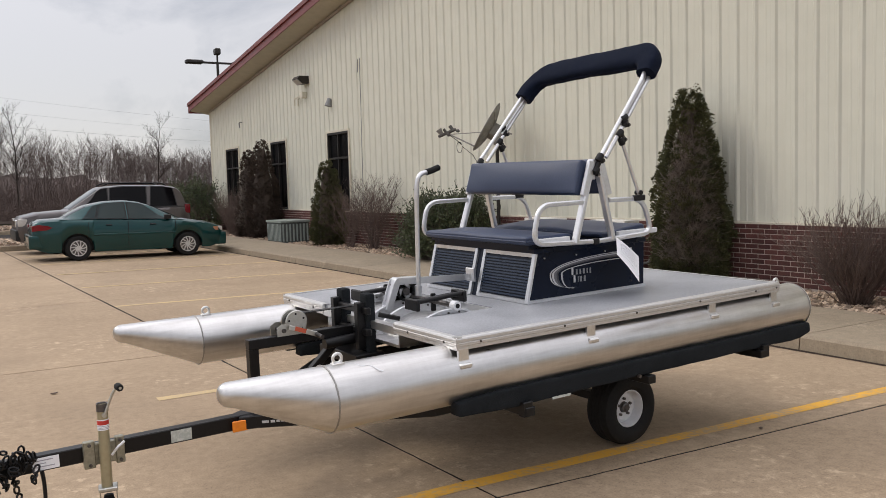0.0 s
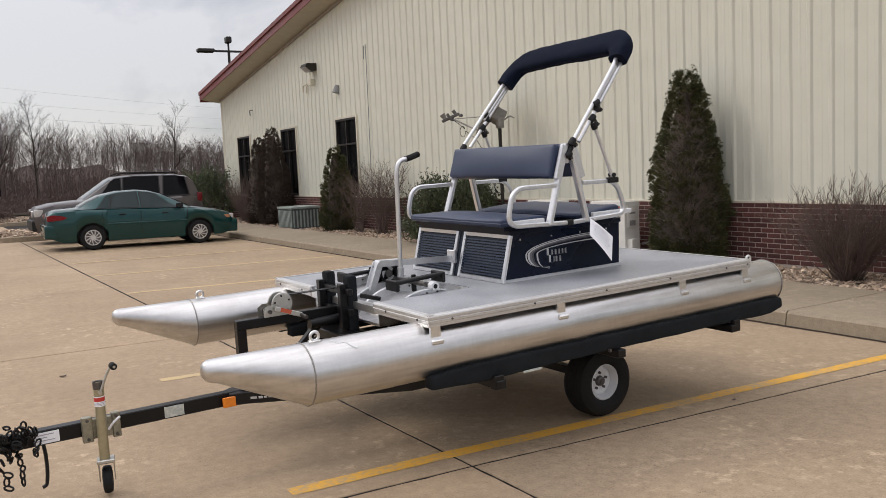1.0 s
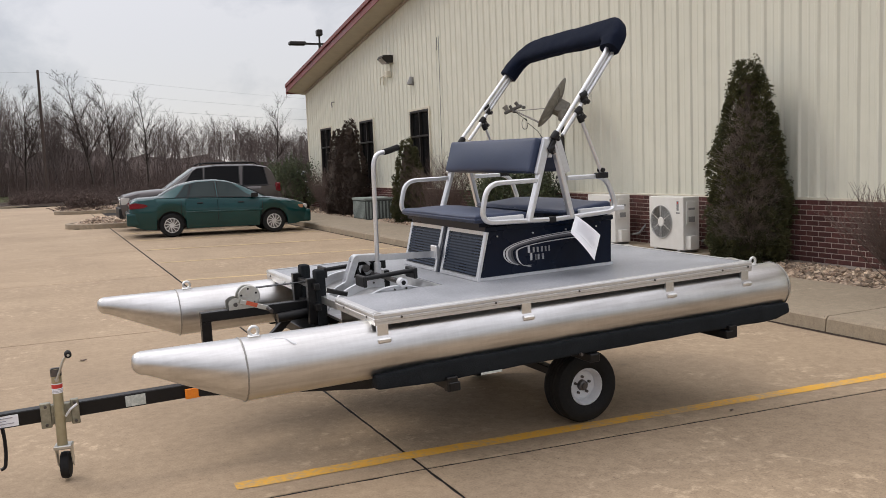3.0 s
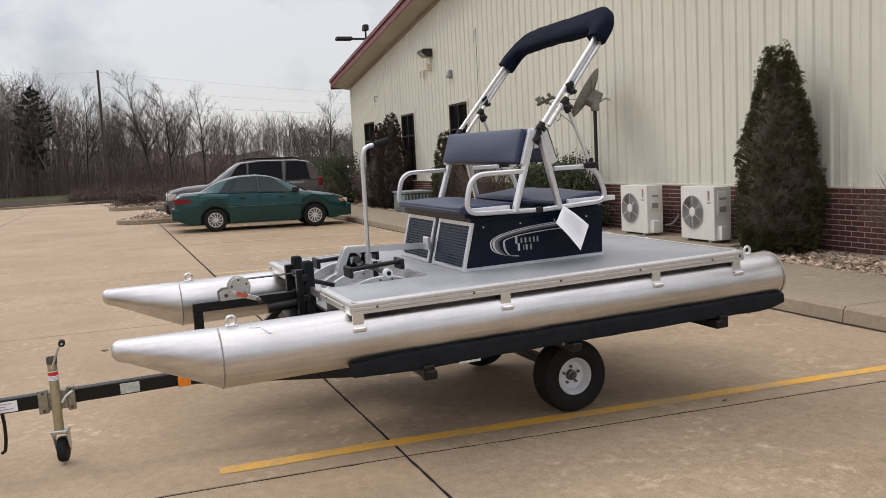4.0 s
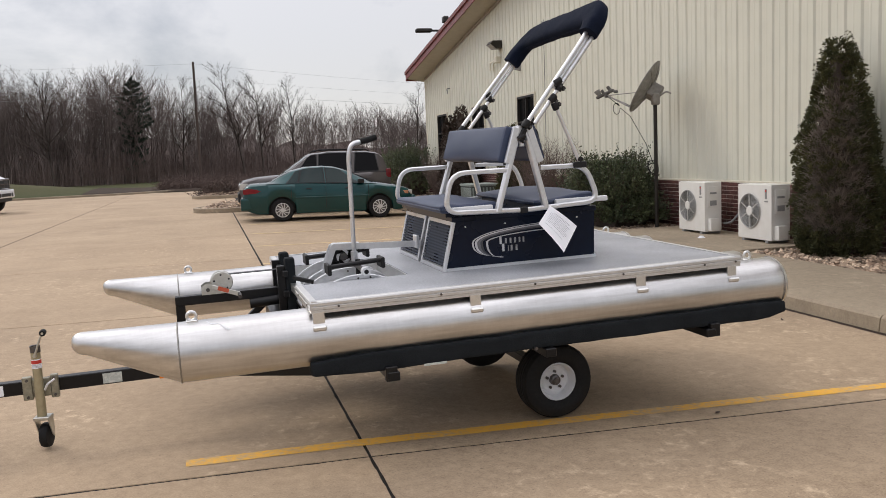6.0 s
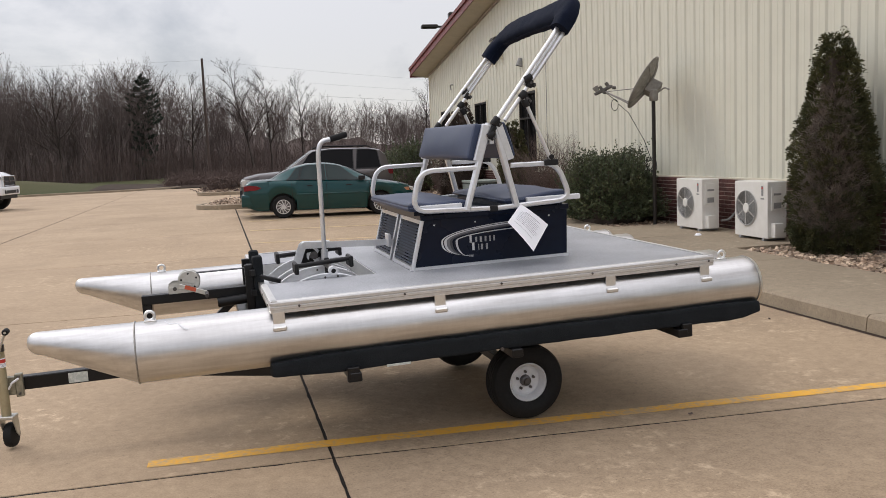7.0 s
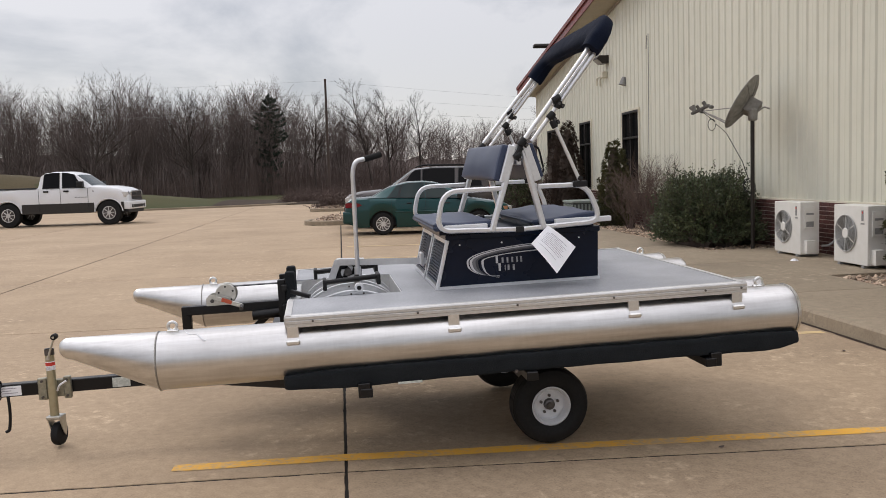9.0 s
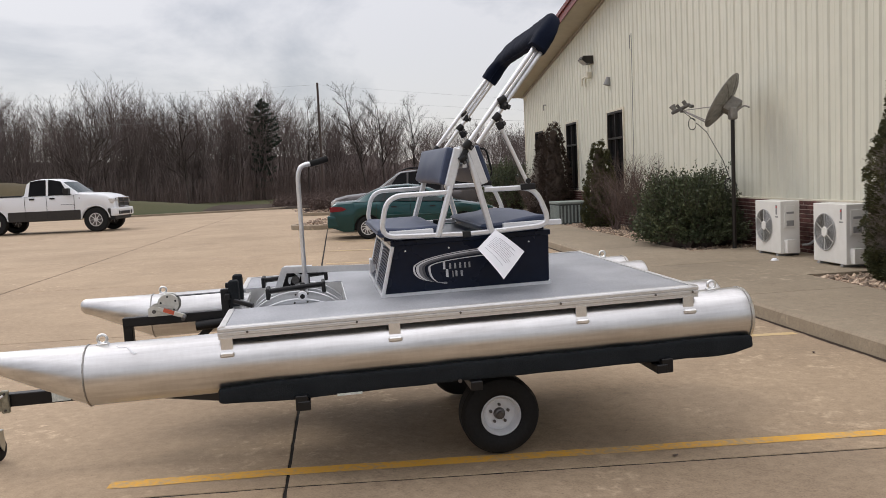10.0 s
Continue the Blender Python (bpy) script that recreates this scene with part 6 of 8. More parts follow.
def vehicle(ob, paint, low_paint, W, sill, belt, top, roof, wheels, R, glass_side, pillars, shoulder=0.94, pane=None):
    """Body lofted along x. belt, top: (x, z) lines of the beltline and hood or deck; roof: (x, z, half width);
    wheels: axle positions; pillars: x ranges of side panes."""
    bx0, bx1 = top[0][0], top[-1][0]
    xs = np.unique(np.concatenate([np.linspace(bx0, bx1, 90)] + [np.linspace(w - R - 0.07, w + R + 0.07, 25) for w in wheels]))
    tx, tz = [p[0] for p in top], [p[1] for p in top]
    ends = [p[2] for p in top]
    bm, bl_ = bmesh.new(), bmesh.new()

    def half(x):
        return W / 2 * np.interp(x, tx, ends)

    def bottom(x):
        z = np.interp(x, [bx0, bx0 + 0.35, bx1 - 0.35, bx1], [sill + 0.12, sill, sill, sill + 0.10])
        for w in wheels:
            d = abs(x - w)
            if d < R + 0.06:
                z = max(z, R * 0.98 + math.sqrt((R + 0.06) ** 2 - d * d))
        return z
    rings = []
    for x in xs:
        h, zt, zb = half(x), np.interp(x, tx, tz), bottom(x)
        zt = max(zt, zb + 0.06)
        zs = zb + (zt - zb) * 0.55
        sec = [(h * 0.945, zb), (h * 0.985, zb + (zs - zb) * 0.45), (h * 1.0, zs), (h * 0.985, zt - (zt - zb) * 0.22), (h * 0.955, zt - 0.045), (h * 0.90, zt - 0.012), (h * 0.6, zt + 0.012), (0, zt + 0.02)]
        pts = [(-y, z) for y, z in sec] + [(y, z) for y, z in sec[-2::-1]]
        rings.append([bm.verts.new((x, y, z)) for y, z in pts])
    for r0, r1 in zip(rings, rings[1:]):
        for i in range(len(r0) - 1):
            bm.faces.new((r0[i], r0[i + 1], r1[i + 1], r1[i]))
    bm.faces.new(rings[0]), bm.faces.new(rings[-1][::-1])
    body = part("body", bm, paint, ob, "", True)
    part("underbody", box(bx0 + 0.25, bx1 - 0.25, -W / 2 + 0.22, W / 2 - 0.22, sill + 0.02, sill + 0.35), M_PLASTIC, ob)
    for w in wheels:
        bm = cyl((w, -W / 2 + 0.16, R), (w, W / 2 - 0.16, R), R + 0.05, n=28)
        bmesh.ops.bisect_plane(bm, geom=bm.verts[:] + bm.edges[:] + bm.faces[:], plane_co=(0, 0, sill + 0.06), plane_no=(0, 0, -1), clear_outer=True)
        part("wheel_well", bm, M_PLASTIC, body)
    # greenhouse
    rx, rz, rh = [p[0] for p in roof], [p[1] for p in roof], [p[2] for p in roof]

    def house(x, v):
        zr, zb2 = np.interp(x, rx, rz), np.interp(x, tx, tz) - 0.02
        hb, ht = half(x) * shoulder, W / 2 * np.interp(x, rx, rh)
        if v <= 0.72:
            k = v / 0.72
            y, z = hb + (ht - hb) * k, zb2 + (zr - 0.05 - zb2) * k
        else:
            k = (v - 0.72) / 0.28
            y, z = ht * math.cos(k * math.pi / 2) ** 0.8 if k < 1 else 0.0, zr - 0.05 + 0.05 * math.sin(k * math.pi / 2)
        return y, max(z, zb2)
    gxs = np.linspace(rx[0], rx[-1], 60)
    vs = [0, 0.3, 0.6, 0.72, 0.79, 0.86, 0.93, 1.0]
    bm = bmesh.new()
    rings = []
    for x in gxs:
        q = [house(x, v) for v in vs]
        pts = [(-y, z) for y, z in q] + [(y, z) for y, z in q[-2::-1]]
        rings.append([bm.verts.new((x, y, z)) for y, z in pts])
    for r0, r1 in zip(rings, rings[1:]):
        for i in range(len(r0) - 1):
            bm.faces.new((r0[i], r0[i + 1], r1[i + 1], r1[i]))
    part("cabin", bm, paint, ob, "", True)
    for s in (-1, 1):
        for (x0, x1, x2, x3) in pillars:
            bm = bmesh.new()
            grid = []
            for v in np.linspace(0.012, 0.735, 6):
                k = (v - 0.05) / 0.65
                a, b = x0 + (x2 - x0) * k - 0.028, x1 + (x3 - x1) * k + 0.028
                row = []
                for x in np.linspace(a, b, 8):
                    y, z = house(x, v)
                    row.append(bm.verts.new((x, s * (y + 0.003), z)))
                grid.append(row)
            for r0, r1 in zip(grid, grid[1:]):
                for i in range(7):
                    bm.faces.new((r0[i], r0[i + 1], r1[i + 1], r1[i]))
            part("window_seal", bm, M_PLASTIC, body, "black window surround", True)
            # pane: bottom edge x0..x1, top edge x2..x3
            bm = bmesh.new()
            grid = []
            for v in np.linspace(0.05, 0.70, 6):
                k = (v - 0.05) / 0.65
                a, b = x0 + (x2 - x0) * k, x1 + (x3 - x1) * k
                row = []
                for x in np.linspace(a, b, 8):
                    y, z = house(x, v)
                    row.append(bm.verts.new((x, s * (y + 0.006), z)))
                grid.append(row)
            for r0, r1 in zip(grid, grid[1:]):
                for i in range(7):
                    bm.faces.new((r0[i], r0[i + 1], r1[i + 1], r1[i]))
            part("side_window", bm, pane or M_CARGLASS, body, "tinted side glass", True)
    for x0, x1 in glass_side:
        bm = bmesh.new()
        rows = []
        for x in np.linspace(x0, x1, 10):
            row = []
            for s, v in [(-1, v) for v in (0.80, 0.84, 0.88, 0.92, 0.96)] + [(1, 1.0)] + [(1, v) for v in (0.96, 0.92, 0.88, 0.84, 0.80)]:
                y, z = house(x, v)
                row.append(bm.verts.new((x, s * y, z + 0.008)))
            rows.append(row)
        for r0, r1 in zip(rows, rows[1:]):
            for i in range(len(r0) - 1):
                bm.faces.new((r0[i], r0[i + 1], r1[i + 1], r1[i]))
        part("windscreen", bm, M_CARGLASS, body, "curved glass", True)
    return body, half, bottom


sedan = thing("sedan", "teal green four-door sedan parked nose-in at the kerb", "car", pose(4.17, 22.10, lot_z(4.17), 0, 0.75, -2.0))
body, half_, _b = vehicle(sedan, M_TEAL, M_TEAL, 1.70, 0.20, None,
                          [(-2.215, 0.72, 0.84), (-2.15, 0.90, 0.90), (-2.0, 0.955, 0.96), (-1.45, 0.985, 1.0), (-0.9, 0.975, 1.0), (0.9, 0.93, 1.0), (1.2, 0.91, 0.99), (1.75, 0.82, 0.97), (2.02, 0.745, 0.92), (2.13, 0.69, 0.86), (2.17, 0.62, 0.80)],
                          [(-1.62, 0.95, 0.80), (-1.30, 1.14, 0.72), (-0.98, 1.29, 0.66), (-0.60, 1.375, 0.665), (-0.15, 1.395, 0.67), (0.15, 1.36, 0.67), (0.45, 1.27, 0.69), (1.20, 0.90, 0.80)],
                          (-1.235, 1.265), 0.29, [(-1.48, -1.02), (0.42, 1.14)], [(-1.10, -0.86, -0.86, -0.76), (-0.80, -0.16, -0.70, -0.18), (-0.08, 0.80, -0.10, 0.28)])
for w in (-1.235, 1.265):
    wheel_parts(sedan, w, -0.83, 0.29, 0.17, 1, M_ALLOY, 11)
    wheel_parts(sedan, w, 0.83, 0.29, 0.17, -1, M_ALLOY, 11)
for s in (-1, 1):
    part("tail_light", poly([(-2.20, s * 0.45, 0.715), (-2.205, s * 0.45, 0.835), (-2.06, s * 0.45, 0.862), (-1.86, s * 0.45, 0.83), (-1.77, s * 0.45, 0.785), (-1.88, s * 0.45, 0.735)], (0, s * 0.385, 0)), M_TAIL, body, "red wedge tail lamp")
    part("headlight", box(1.97, 2.15, s * 0.62 - 0.12, s * 0.62 + 0.12, 0.585, 0.70, 0.035, 3), M_LAMP, body, "clear headlamp", True)
    part("turn_lamp", box(1.90, 2.04, s * 0.755 - 0.03, s * 0.755 + 0.03, 0.60, 0.69, 0.02, 2), M_AMBER, body, "amber corner lamp", True)
    part("door_handle", box(-0.62, -0.48, s * 0.852 - 0.012, s * 0.852 + 0.012, 0.80, 0.83, 0.008), M_PLASTIC, body)
    part("door_handle", box(0.38, 0.52, s * 0.852 - 0.012, s * 0.852 + 0.012, 0.79, 0.82, 0.008), M_PLASTIC, body)
    part("door_mirror", box(0.70, 0.86, s * 0.92 - 0.08, s * 0.92 + 0.08, 0.92, 1.03, 0.03, 2), M_PLASTIC, body, "black door mirror", True)
    part("side_moulding", box(-0.90, 0.98, s * 0.852 - 0.010, s * 0.852 + 0.010, 0.575, 0.615, 0.006), M_TEAL, body)
    for x in (-0.12, -1.0, 0.98):
        part("door_gap", box(x - 0.004, x + 0.004, s * 0.851 - 0.004, s * 0.851 + 0.004, 0.32, 0.90), M_PLASTIC, body)
part("rear_bumper", box(-2.28, -1.96, -0.79, 0.79, 0.30, 0.62, 0.07, 4), M_TEAL, body, "teal bumper", True)
part("front_bumper", box(1.96, 2.25, -0.74, 0.74, 0.24, 0.56, 0.08, 4), M_TEAL, body, "teal bumper", True)

suv = thing("suv", "warm grey compact SUV with roof rack, backed into its stall", "car", pose(4.13, 25.22, lot_z(4.13), 0, -0.75, 180))
body, half_, _b = vehicle(suv, M_GREY, M_GREY, 1.80, 0.26, None,
                          [(-2.20, 1.05, 0.90), (-2.14, 1.17, 0.95), (-1.9, 1.19, 0.99), (-1.0, 1.17, 1.0), (0.9, 1.11, 1.0), (1.15, 1.12, 0.99), (1.75, 1.07, 0.97), (2.12, 0.98, 0.92), (2.22, 0.85, 0.86)],
                          [(-2.15, 1.15, 0.88), (-2.00, 1.60, 0.76), (-1.86, 1.73, 0.75), (-1.5, 1.785, 0.75), (-0.4, 1.795, 0.75), (0.15, 1.74, 0.75), (1.06, 1.10, 0.84)],
                          (-1.30, 1.32), 0.35, [(-2.10, -2.01), (0.24, 0.96)], [(-1.82, -1.12, -1.74, -1.18), (-1.00, -0.05, -1.02, -0.10), (0.01, 0.78, 0.0, 0.26)], pane=M_DARKGLASS)
for w in (-1.30, 1.32):
    wheel_parts(suv, w, -0.88, 0.35, 0.21, 1, M_ALLOY, 6)
    wheel_parts(suv, w, 0.88, 0.35, 0.21, -1, M_ALLOY, 6)
for s in (-1, 1):
    part("tail_light", box(-2.20, -2.05, s * 0.76 - 0.09, s * 0.76 + 0.09, 0.98, 1.24, 0.03, 2), M_TAIL, body, "red tail lamp", True)
    part("headlight", box(1.98, 2.21, s * 0.68 - 0.15, s * 0.68 + 0.15, 0.74, 0.93, 0.03, 2), M_LAMP, body, "clear headlamp", True)
    part("roof_rail", tube([(-1.6, s * 0.56, 1.77), (-1.5, s * 0.56, 1.835), (-0.1, s * 0.56, 1.845), (0.05, s * 0.56, 1.78)], 0.018, 0.06), M_PLASTIC, body, "black roof rail", True)
    part("door_mirror", box(0.68, 0.86, s * 0.98 - 0.09, s * 0.98 + 0.09, 1.03, 1.20, 0.04, 2), M_GREY, body, "", True)
    for x in (-0.48, 0.32):
        part("door_handle", box(x, x + 0.16, s * 0.902 - 0.012, s * 0.902 + 0.012, 0.95, 0.985, 0.008), M_PLASTIC, body)
    part("sill_cladding", box(-0.92, 0.92, s * 0.90 - 0.014, s * 0.90 + 0.014, 0.30, 0.44, 0.01), M_PLASTIC, body, "black sill cladding")
for x in (-1.25, -0.35):
    part("rack_bar", box(x - 0.03, x + 0.03, -0.56, 0.56, 1.825, 1.850, 0.008), M_PLASTIC, body)
part("grille", box(2.16, 2.24, -0.42, 0.42, 0.72, 0.90, 0.02), M_CHROME, body, "chrome grille")
part("front_bumper", box(2.02, 2.27, -0.78, 0.78, 0.36, 0.66, 0.07, 3), M_PLASTIC, body, "black bumper", True)
part("rear_bumper", box(-2.27, -2.05, -0.80, 0.80, 0.40, 0.66, 0.06, 3), M_PLASTIC, body, "", True)

truck = thing("pickup_truck", "white crew-cab pickup truck with dark lower panels", "truck", pose(-9.37, 34.6, 0.0, 0, 0, -5.0))
TW, TR, T_R, T_F = 2.0, 0.47, -1.80, 2.11
body, half_, _b = vehicle(truck, M_WHITECAR, M_LOWER, TW, 0.52, None,
                          [(-3.05, 1.42, 0.96), (-2.95, 1.49, 0.99), (-0.62, 1.49, 1.0), (-0.55, 1.47, 1.0), (1.30, 1.48, 1.0), (1.55, 1.52, 0.99), (2.15, 1.49, 0.97), (2.50, 1.42, 0.95), (2.72, 1.31, 0.91), (2.80, 1.12, 0.87)],
                          [(-0.62, 1.46, 0.90), (-0.52, 1.98, 0.80), (-0.38, 2.08, 0.78), (-0.05, 2.13, 0.78), (0.45, 2.12, 0.78), (0.80, 2.04, 0.78), (1.52, 1.50, 0.86)],
                          (T_R, T_F), TR, [(0.88, 1.44), (-0.60, -0.54)], [(-0.40, 0.22, -0.36, 0.20), (0.36, 1.20, 0.34, 0.78)], pane=M_DARKGLASS)
for w in (T_R, T_F):
    wheel_parts(truck, w, -0.97, TR, 0.26, 1, M_ALLOY, 8, 0.86)
    wheel_parts(truck, w, 0.97, TR, 0.26, -1, M_ALLOY, 8, 0.86)
    for s in (-1, 1):
        ring = [(w + (TR + 0.085) * math.cos(a), s * 0.995, TR + (TR + 0.085) * math.sin(a)) for a in np.linspace(0.12, math.pi - 0.12, 17)]
        part("arch_flare", sweep(ring, rect(0.034, 0.05, 0.012), (0, 1, 0)), M_WHITECAR, body, "", True)
for s in (-1, 1):
    for x0, x1 in ((-1.24, 1.55), (-3.0, -2.36), (2.60, 2.70)):
        part("lower_panel", box(x0, x1, s * 0.985 - 0.016, s * 0.985 + 0.022, 0.50, 0.88, 0.01), M_LOWER, body, "dark lower panel")
    part("headlight", box(2.52, 2.79, s * 0.76 - 0.15, s * 0.76 + 0.15, 1.06, 1.26, 0.05, 3), M_LAMP, body, "clear headlamp", True)
    part("door_mirror", box(1.02, 1.24, s * 1.14 - 0.12, s * 1.14 + 0.12, 1.50, 1.72, 0.05, 3), M_PLASTIC, body, "black door mirror", True)
    for x in (-0.38, 0.40):
        part("door_handle", box(x, x + 0.21, s * 1.003 - 0.014, s * 1.003 + 0.014, 1.32, 1.385, 0.012), M_PLASTIC, body)
    for x in (-0.56, 0.28, 1.34):
        part("door_gap", box(x - 0.006, x + 0.006, s * 1.001 - 0.004, s * 1.001 + 0.004, 0.6, 1.46), M_PLASTIC, body)
    for k in range(9):
        part("script_bar", box(0.84 + 0.055 * k, 0.84 + 0.055 * k + 0.038, s * 1.0025 - 0.003, s * 1.0025 + 0.003, 1.090, 1.116), M_GREYDECAL, body)
    part("fender_badge", box(1.52, 1.57, s * 0.994 - 0.006, s * 0.994 + 0.006, 1.30, 1.36, 0.004), M_CHROME, body)
part("valance", box(2.62, 2.84, -0.90, 0.90, 0.44, 0.60, 0.05, 3), M_PLASTIC, body, "black lower valance", True)
part("bed_rail_cap", box(-2.95, -0.66, -0.97, -0.88, 1.475, 1.515, 0.01), M_PLASTIC, body, "black bed rail cap")
part("bed_rail_cap", box(-2.95, -0.66, 0.88, 0.97, 1.475, 1.515, 0.01), M_PLASTIC, body, "black bed rail cap")
part("grille", box(2.74, 2.87, -0.56, 0.56, 0.92, 1.28, 0.03), M_PLASTIC, body, "black crosshair grille")
for z in (0.92, 1.28):
    part("grille_bar", box(2.80, 2.895, -0.60, 0.60, z - 0.025, z + 0.025, 0.01), M_CHROME, body)
for s in (-1, 1):
    part("grille_bar", box(2.80, 2.895, s * 0.58 - 0.025, s * 0.58 + 0.025, 0.93, 1.27, 0.01), M_CHROME, body)
    part("fog_lamp", cyl((2.90, s * 0.66, 0.70), (2.945, s * 0.66, 0.70), 0.075, n=18), M_PLASTIC, body, "round black fog lamp")
    part("turn_lamp", box(2.70, 2.80, s * 0.90 - 0.035, s * 0.90 + 0.035, 1.10, 1.18, 0.02, 2), M_LAMP, body, "turn lamp", True)
part("bumper_slot", box(2.90, 2.945, -0.50, 0.50, 0.64, 0.76, 0.01), M_PLASTIC, body, "black bumper opening")
part("grille_bar", box(2.85, 2.89, -0.58, 0.58, 1.08, 1.12), M_CHROME, body)
part("grille_bar", box(2.85, 2.89, -0.03, 0.03, 0.93, 1.28), M_CHROME, body)
part("front_bumper", box(2.68, 2.93, -0.96, 0.96, 0.58, 0.90, 0.08, 4), M_WHITECAR, body, "white bumper", True)
part("bed_void", box(-2.9, -0.72, -0.80, 0.80, 1.40, 1.520), M_PLASTIC, body)

white_car = thing("parked_car", "white parked car half hidden behind the corner bushes", "car", pose(11.2, 41.5, 0.0, 0, 0, 2))
body, half_, _b = vehicle(white_car, M_WHITECAR, M_WHITECAR, 1.75, 0.22, None,
                          [(-2.2, 0.80, 0.86), (-2.1, 0.95, 0.93), (-1.5, 1.0, 1.0), (0.9, 0.95, 1.0), (1.8, 0.85, 0.96), (2.15, 0.65, 0.85)],
                          [(-2.05, 0.96, 0.82), (-1.75, 1.38, 0.72), (-1.2, 1.50, 0.70), (-0.2, 1.50, 0.70), (0.3, 1.42, 0.70), (1.1, 0.95, 0.80)],
                          (-1.3, 1.3), 0.31, [(-1.98, -1.80), (0.4, 1.05)], [(-1.75, -1.0, -1.60, -1.0), (-0.9, -0.05, -0.88, -0.1), (0.05, 0.80, 0.02, 0.40)])
for w in (-1.3, 1.3):
    wheel_parts(white_car, w, -0.86, 0.31, 0.18, 1, M_ALLOY, 6)
    wheel_parts(white_car, w, 0.86, 0.31, 0.18, -1, M_ALLOY, 6)

# parking lot lamp and power line
lot_lamp = thing("parking_lot_lamp", "dark twin-head parking lot lamp on a tall pole", "street lamp", pose(13.85, 45.8, -0.02))
part("pole", cyl((0, 0, 0), (0, 0, 8.4), 0.09, 0.07), M_DARKFRAME, lot_lamp, "", True)
part("arm", box(-1.25, 1.25, -0.05, 0.05, 8.30, 8.40), M_DARKFRAME, lot_lamp)
for x in (-1.25, 1.25):
    part("lamp_head", box(x - 0.45, x + 0.45, -0.22, 0.22, 8.26, 8.46, 0.05), M_DARKFRAME, lot_lamp, "dark box lamp head")
part("lamp_head", box(-0.15, 0.15, -0.22, 0.22, 8.78, 9.12, 0.05), M_DARKFRAME, lot_lamp, "dark box lamp head")
part("stem", cyl((0, 0, 8.4), (0, 0, 8.8), 0.05), M_DARKFRAME, lot_lamp)
# what stands far beyond the lot was laid out at half its distance
FAR = Matrix.Translation((1.5, -0.7, 1.49)) @ Matrix.Scale(1.9, 4) @ Matrix.Translation((-1.5, 0.7, -1.49))
PP = (-0.32, 70.0)
pole = thing("utility_pole", "weathered brown timber utility pole carrying cables", "utility pole", pose(*PP, 0.0))
part("mast", cyl((0, 0, -0.3), (0, 0, 9.55), 0.125, 0.085), M_POLE, pole, "", True)
pole.matrix_basis = FAR @ pole.matrix_basis
part("pole_bracket", box(-0.06, 0.06, -0.22, 0.22, 8.2, 8.3), M_STEEL, pole)
for z, zl, zr in ((9.4, 8.6, 10.2), (8.3, 7.4, 9.0), (7.2, 6.4, 7.9)):
    pts = []
    for (xe, ye, ze), flip in (((-75.0, 60.0, zl), True), ((62.0, 122.0, zr), False)):
        seg = [(PP[0] + (xe - PP[0]) * k, PP[1] + (ye - PP[1]) * k, z + (ze - z) * k - 2.4 * k * (1 - k)) for k in np.linspace(0, 1, 15)]
        pts += seg[::-1] if flip else seg[1:]
    cable = part("power_cable", sweep(pts, circle(0.010 if z < 7.5 else 0.0055, 5)), M_GRILLE)
    cable.matrix_basis = FAR @ cable.matrix_basis
    tagged(cable, "thin grey overhead power cable", "cable", "power cables")

# ---------- planting ----------


def leaf_cloud(points, size, rng, droop=0.0, narrow=0.5):
    """Small folded leaves at the given points: (position, outward direction)."""
    verts, faces = [], []
    for p, d in points:
        d = d.normalized()
        side = d.cross(Vector((rng.uniform(-1, 1), rng.uniform(-1, 1), rng.uniform(-1, 1)))).normalized()
        up = d.cross(side)
        s = size * rng.uniform(0.6, 1.4)
        tip = d * s + Vector((0, 0, -droop * s))
        n = len(verts)
        verts += [p - tip * 0.3, p + side * s * narrow + tip * 0.2, p + tip, p - side * s * narrow + tip * 0.2 + up * s * 0.25]
        faces += [(n, n + 1, n + 2), (n, n + 2, n + 3)]
    return verts, faces


def twig(verts, faces, a, b, r0, r1):
    d = (b - a)
    side = d.cross(Vector((0.31, 0.52, 0.79))).normalized()
    up = d.cross(side).normalized()
    n = len(verts)
    for c, r in ((a, r0), (b, r1)):
        for k in range(3):
            q = 2.094 * k
            verts.append(c + (side * math.cos(q) + up * math.sin(q)) * r)
    for k in range(3):
        faces.append((n + k, n + (k + 1) % 3, n + 3 + (k + 1) % 3, n + 3 + k))


def ribbon(verts, faces, a, b, r0, r1):
    """A twig too thin to have a visible section: a narrow three-cornered blade."""
    side = (b - a).cross(Vector((0.1, 0.97, 0.2))).normalized()
    n = len(verts)
    verts += [a - side * r0, a + side * r0, b + side * r1, b - side * r1]
    faces.append((n, n + 1, n + 2, n + 3))


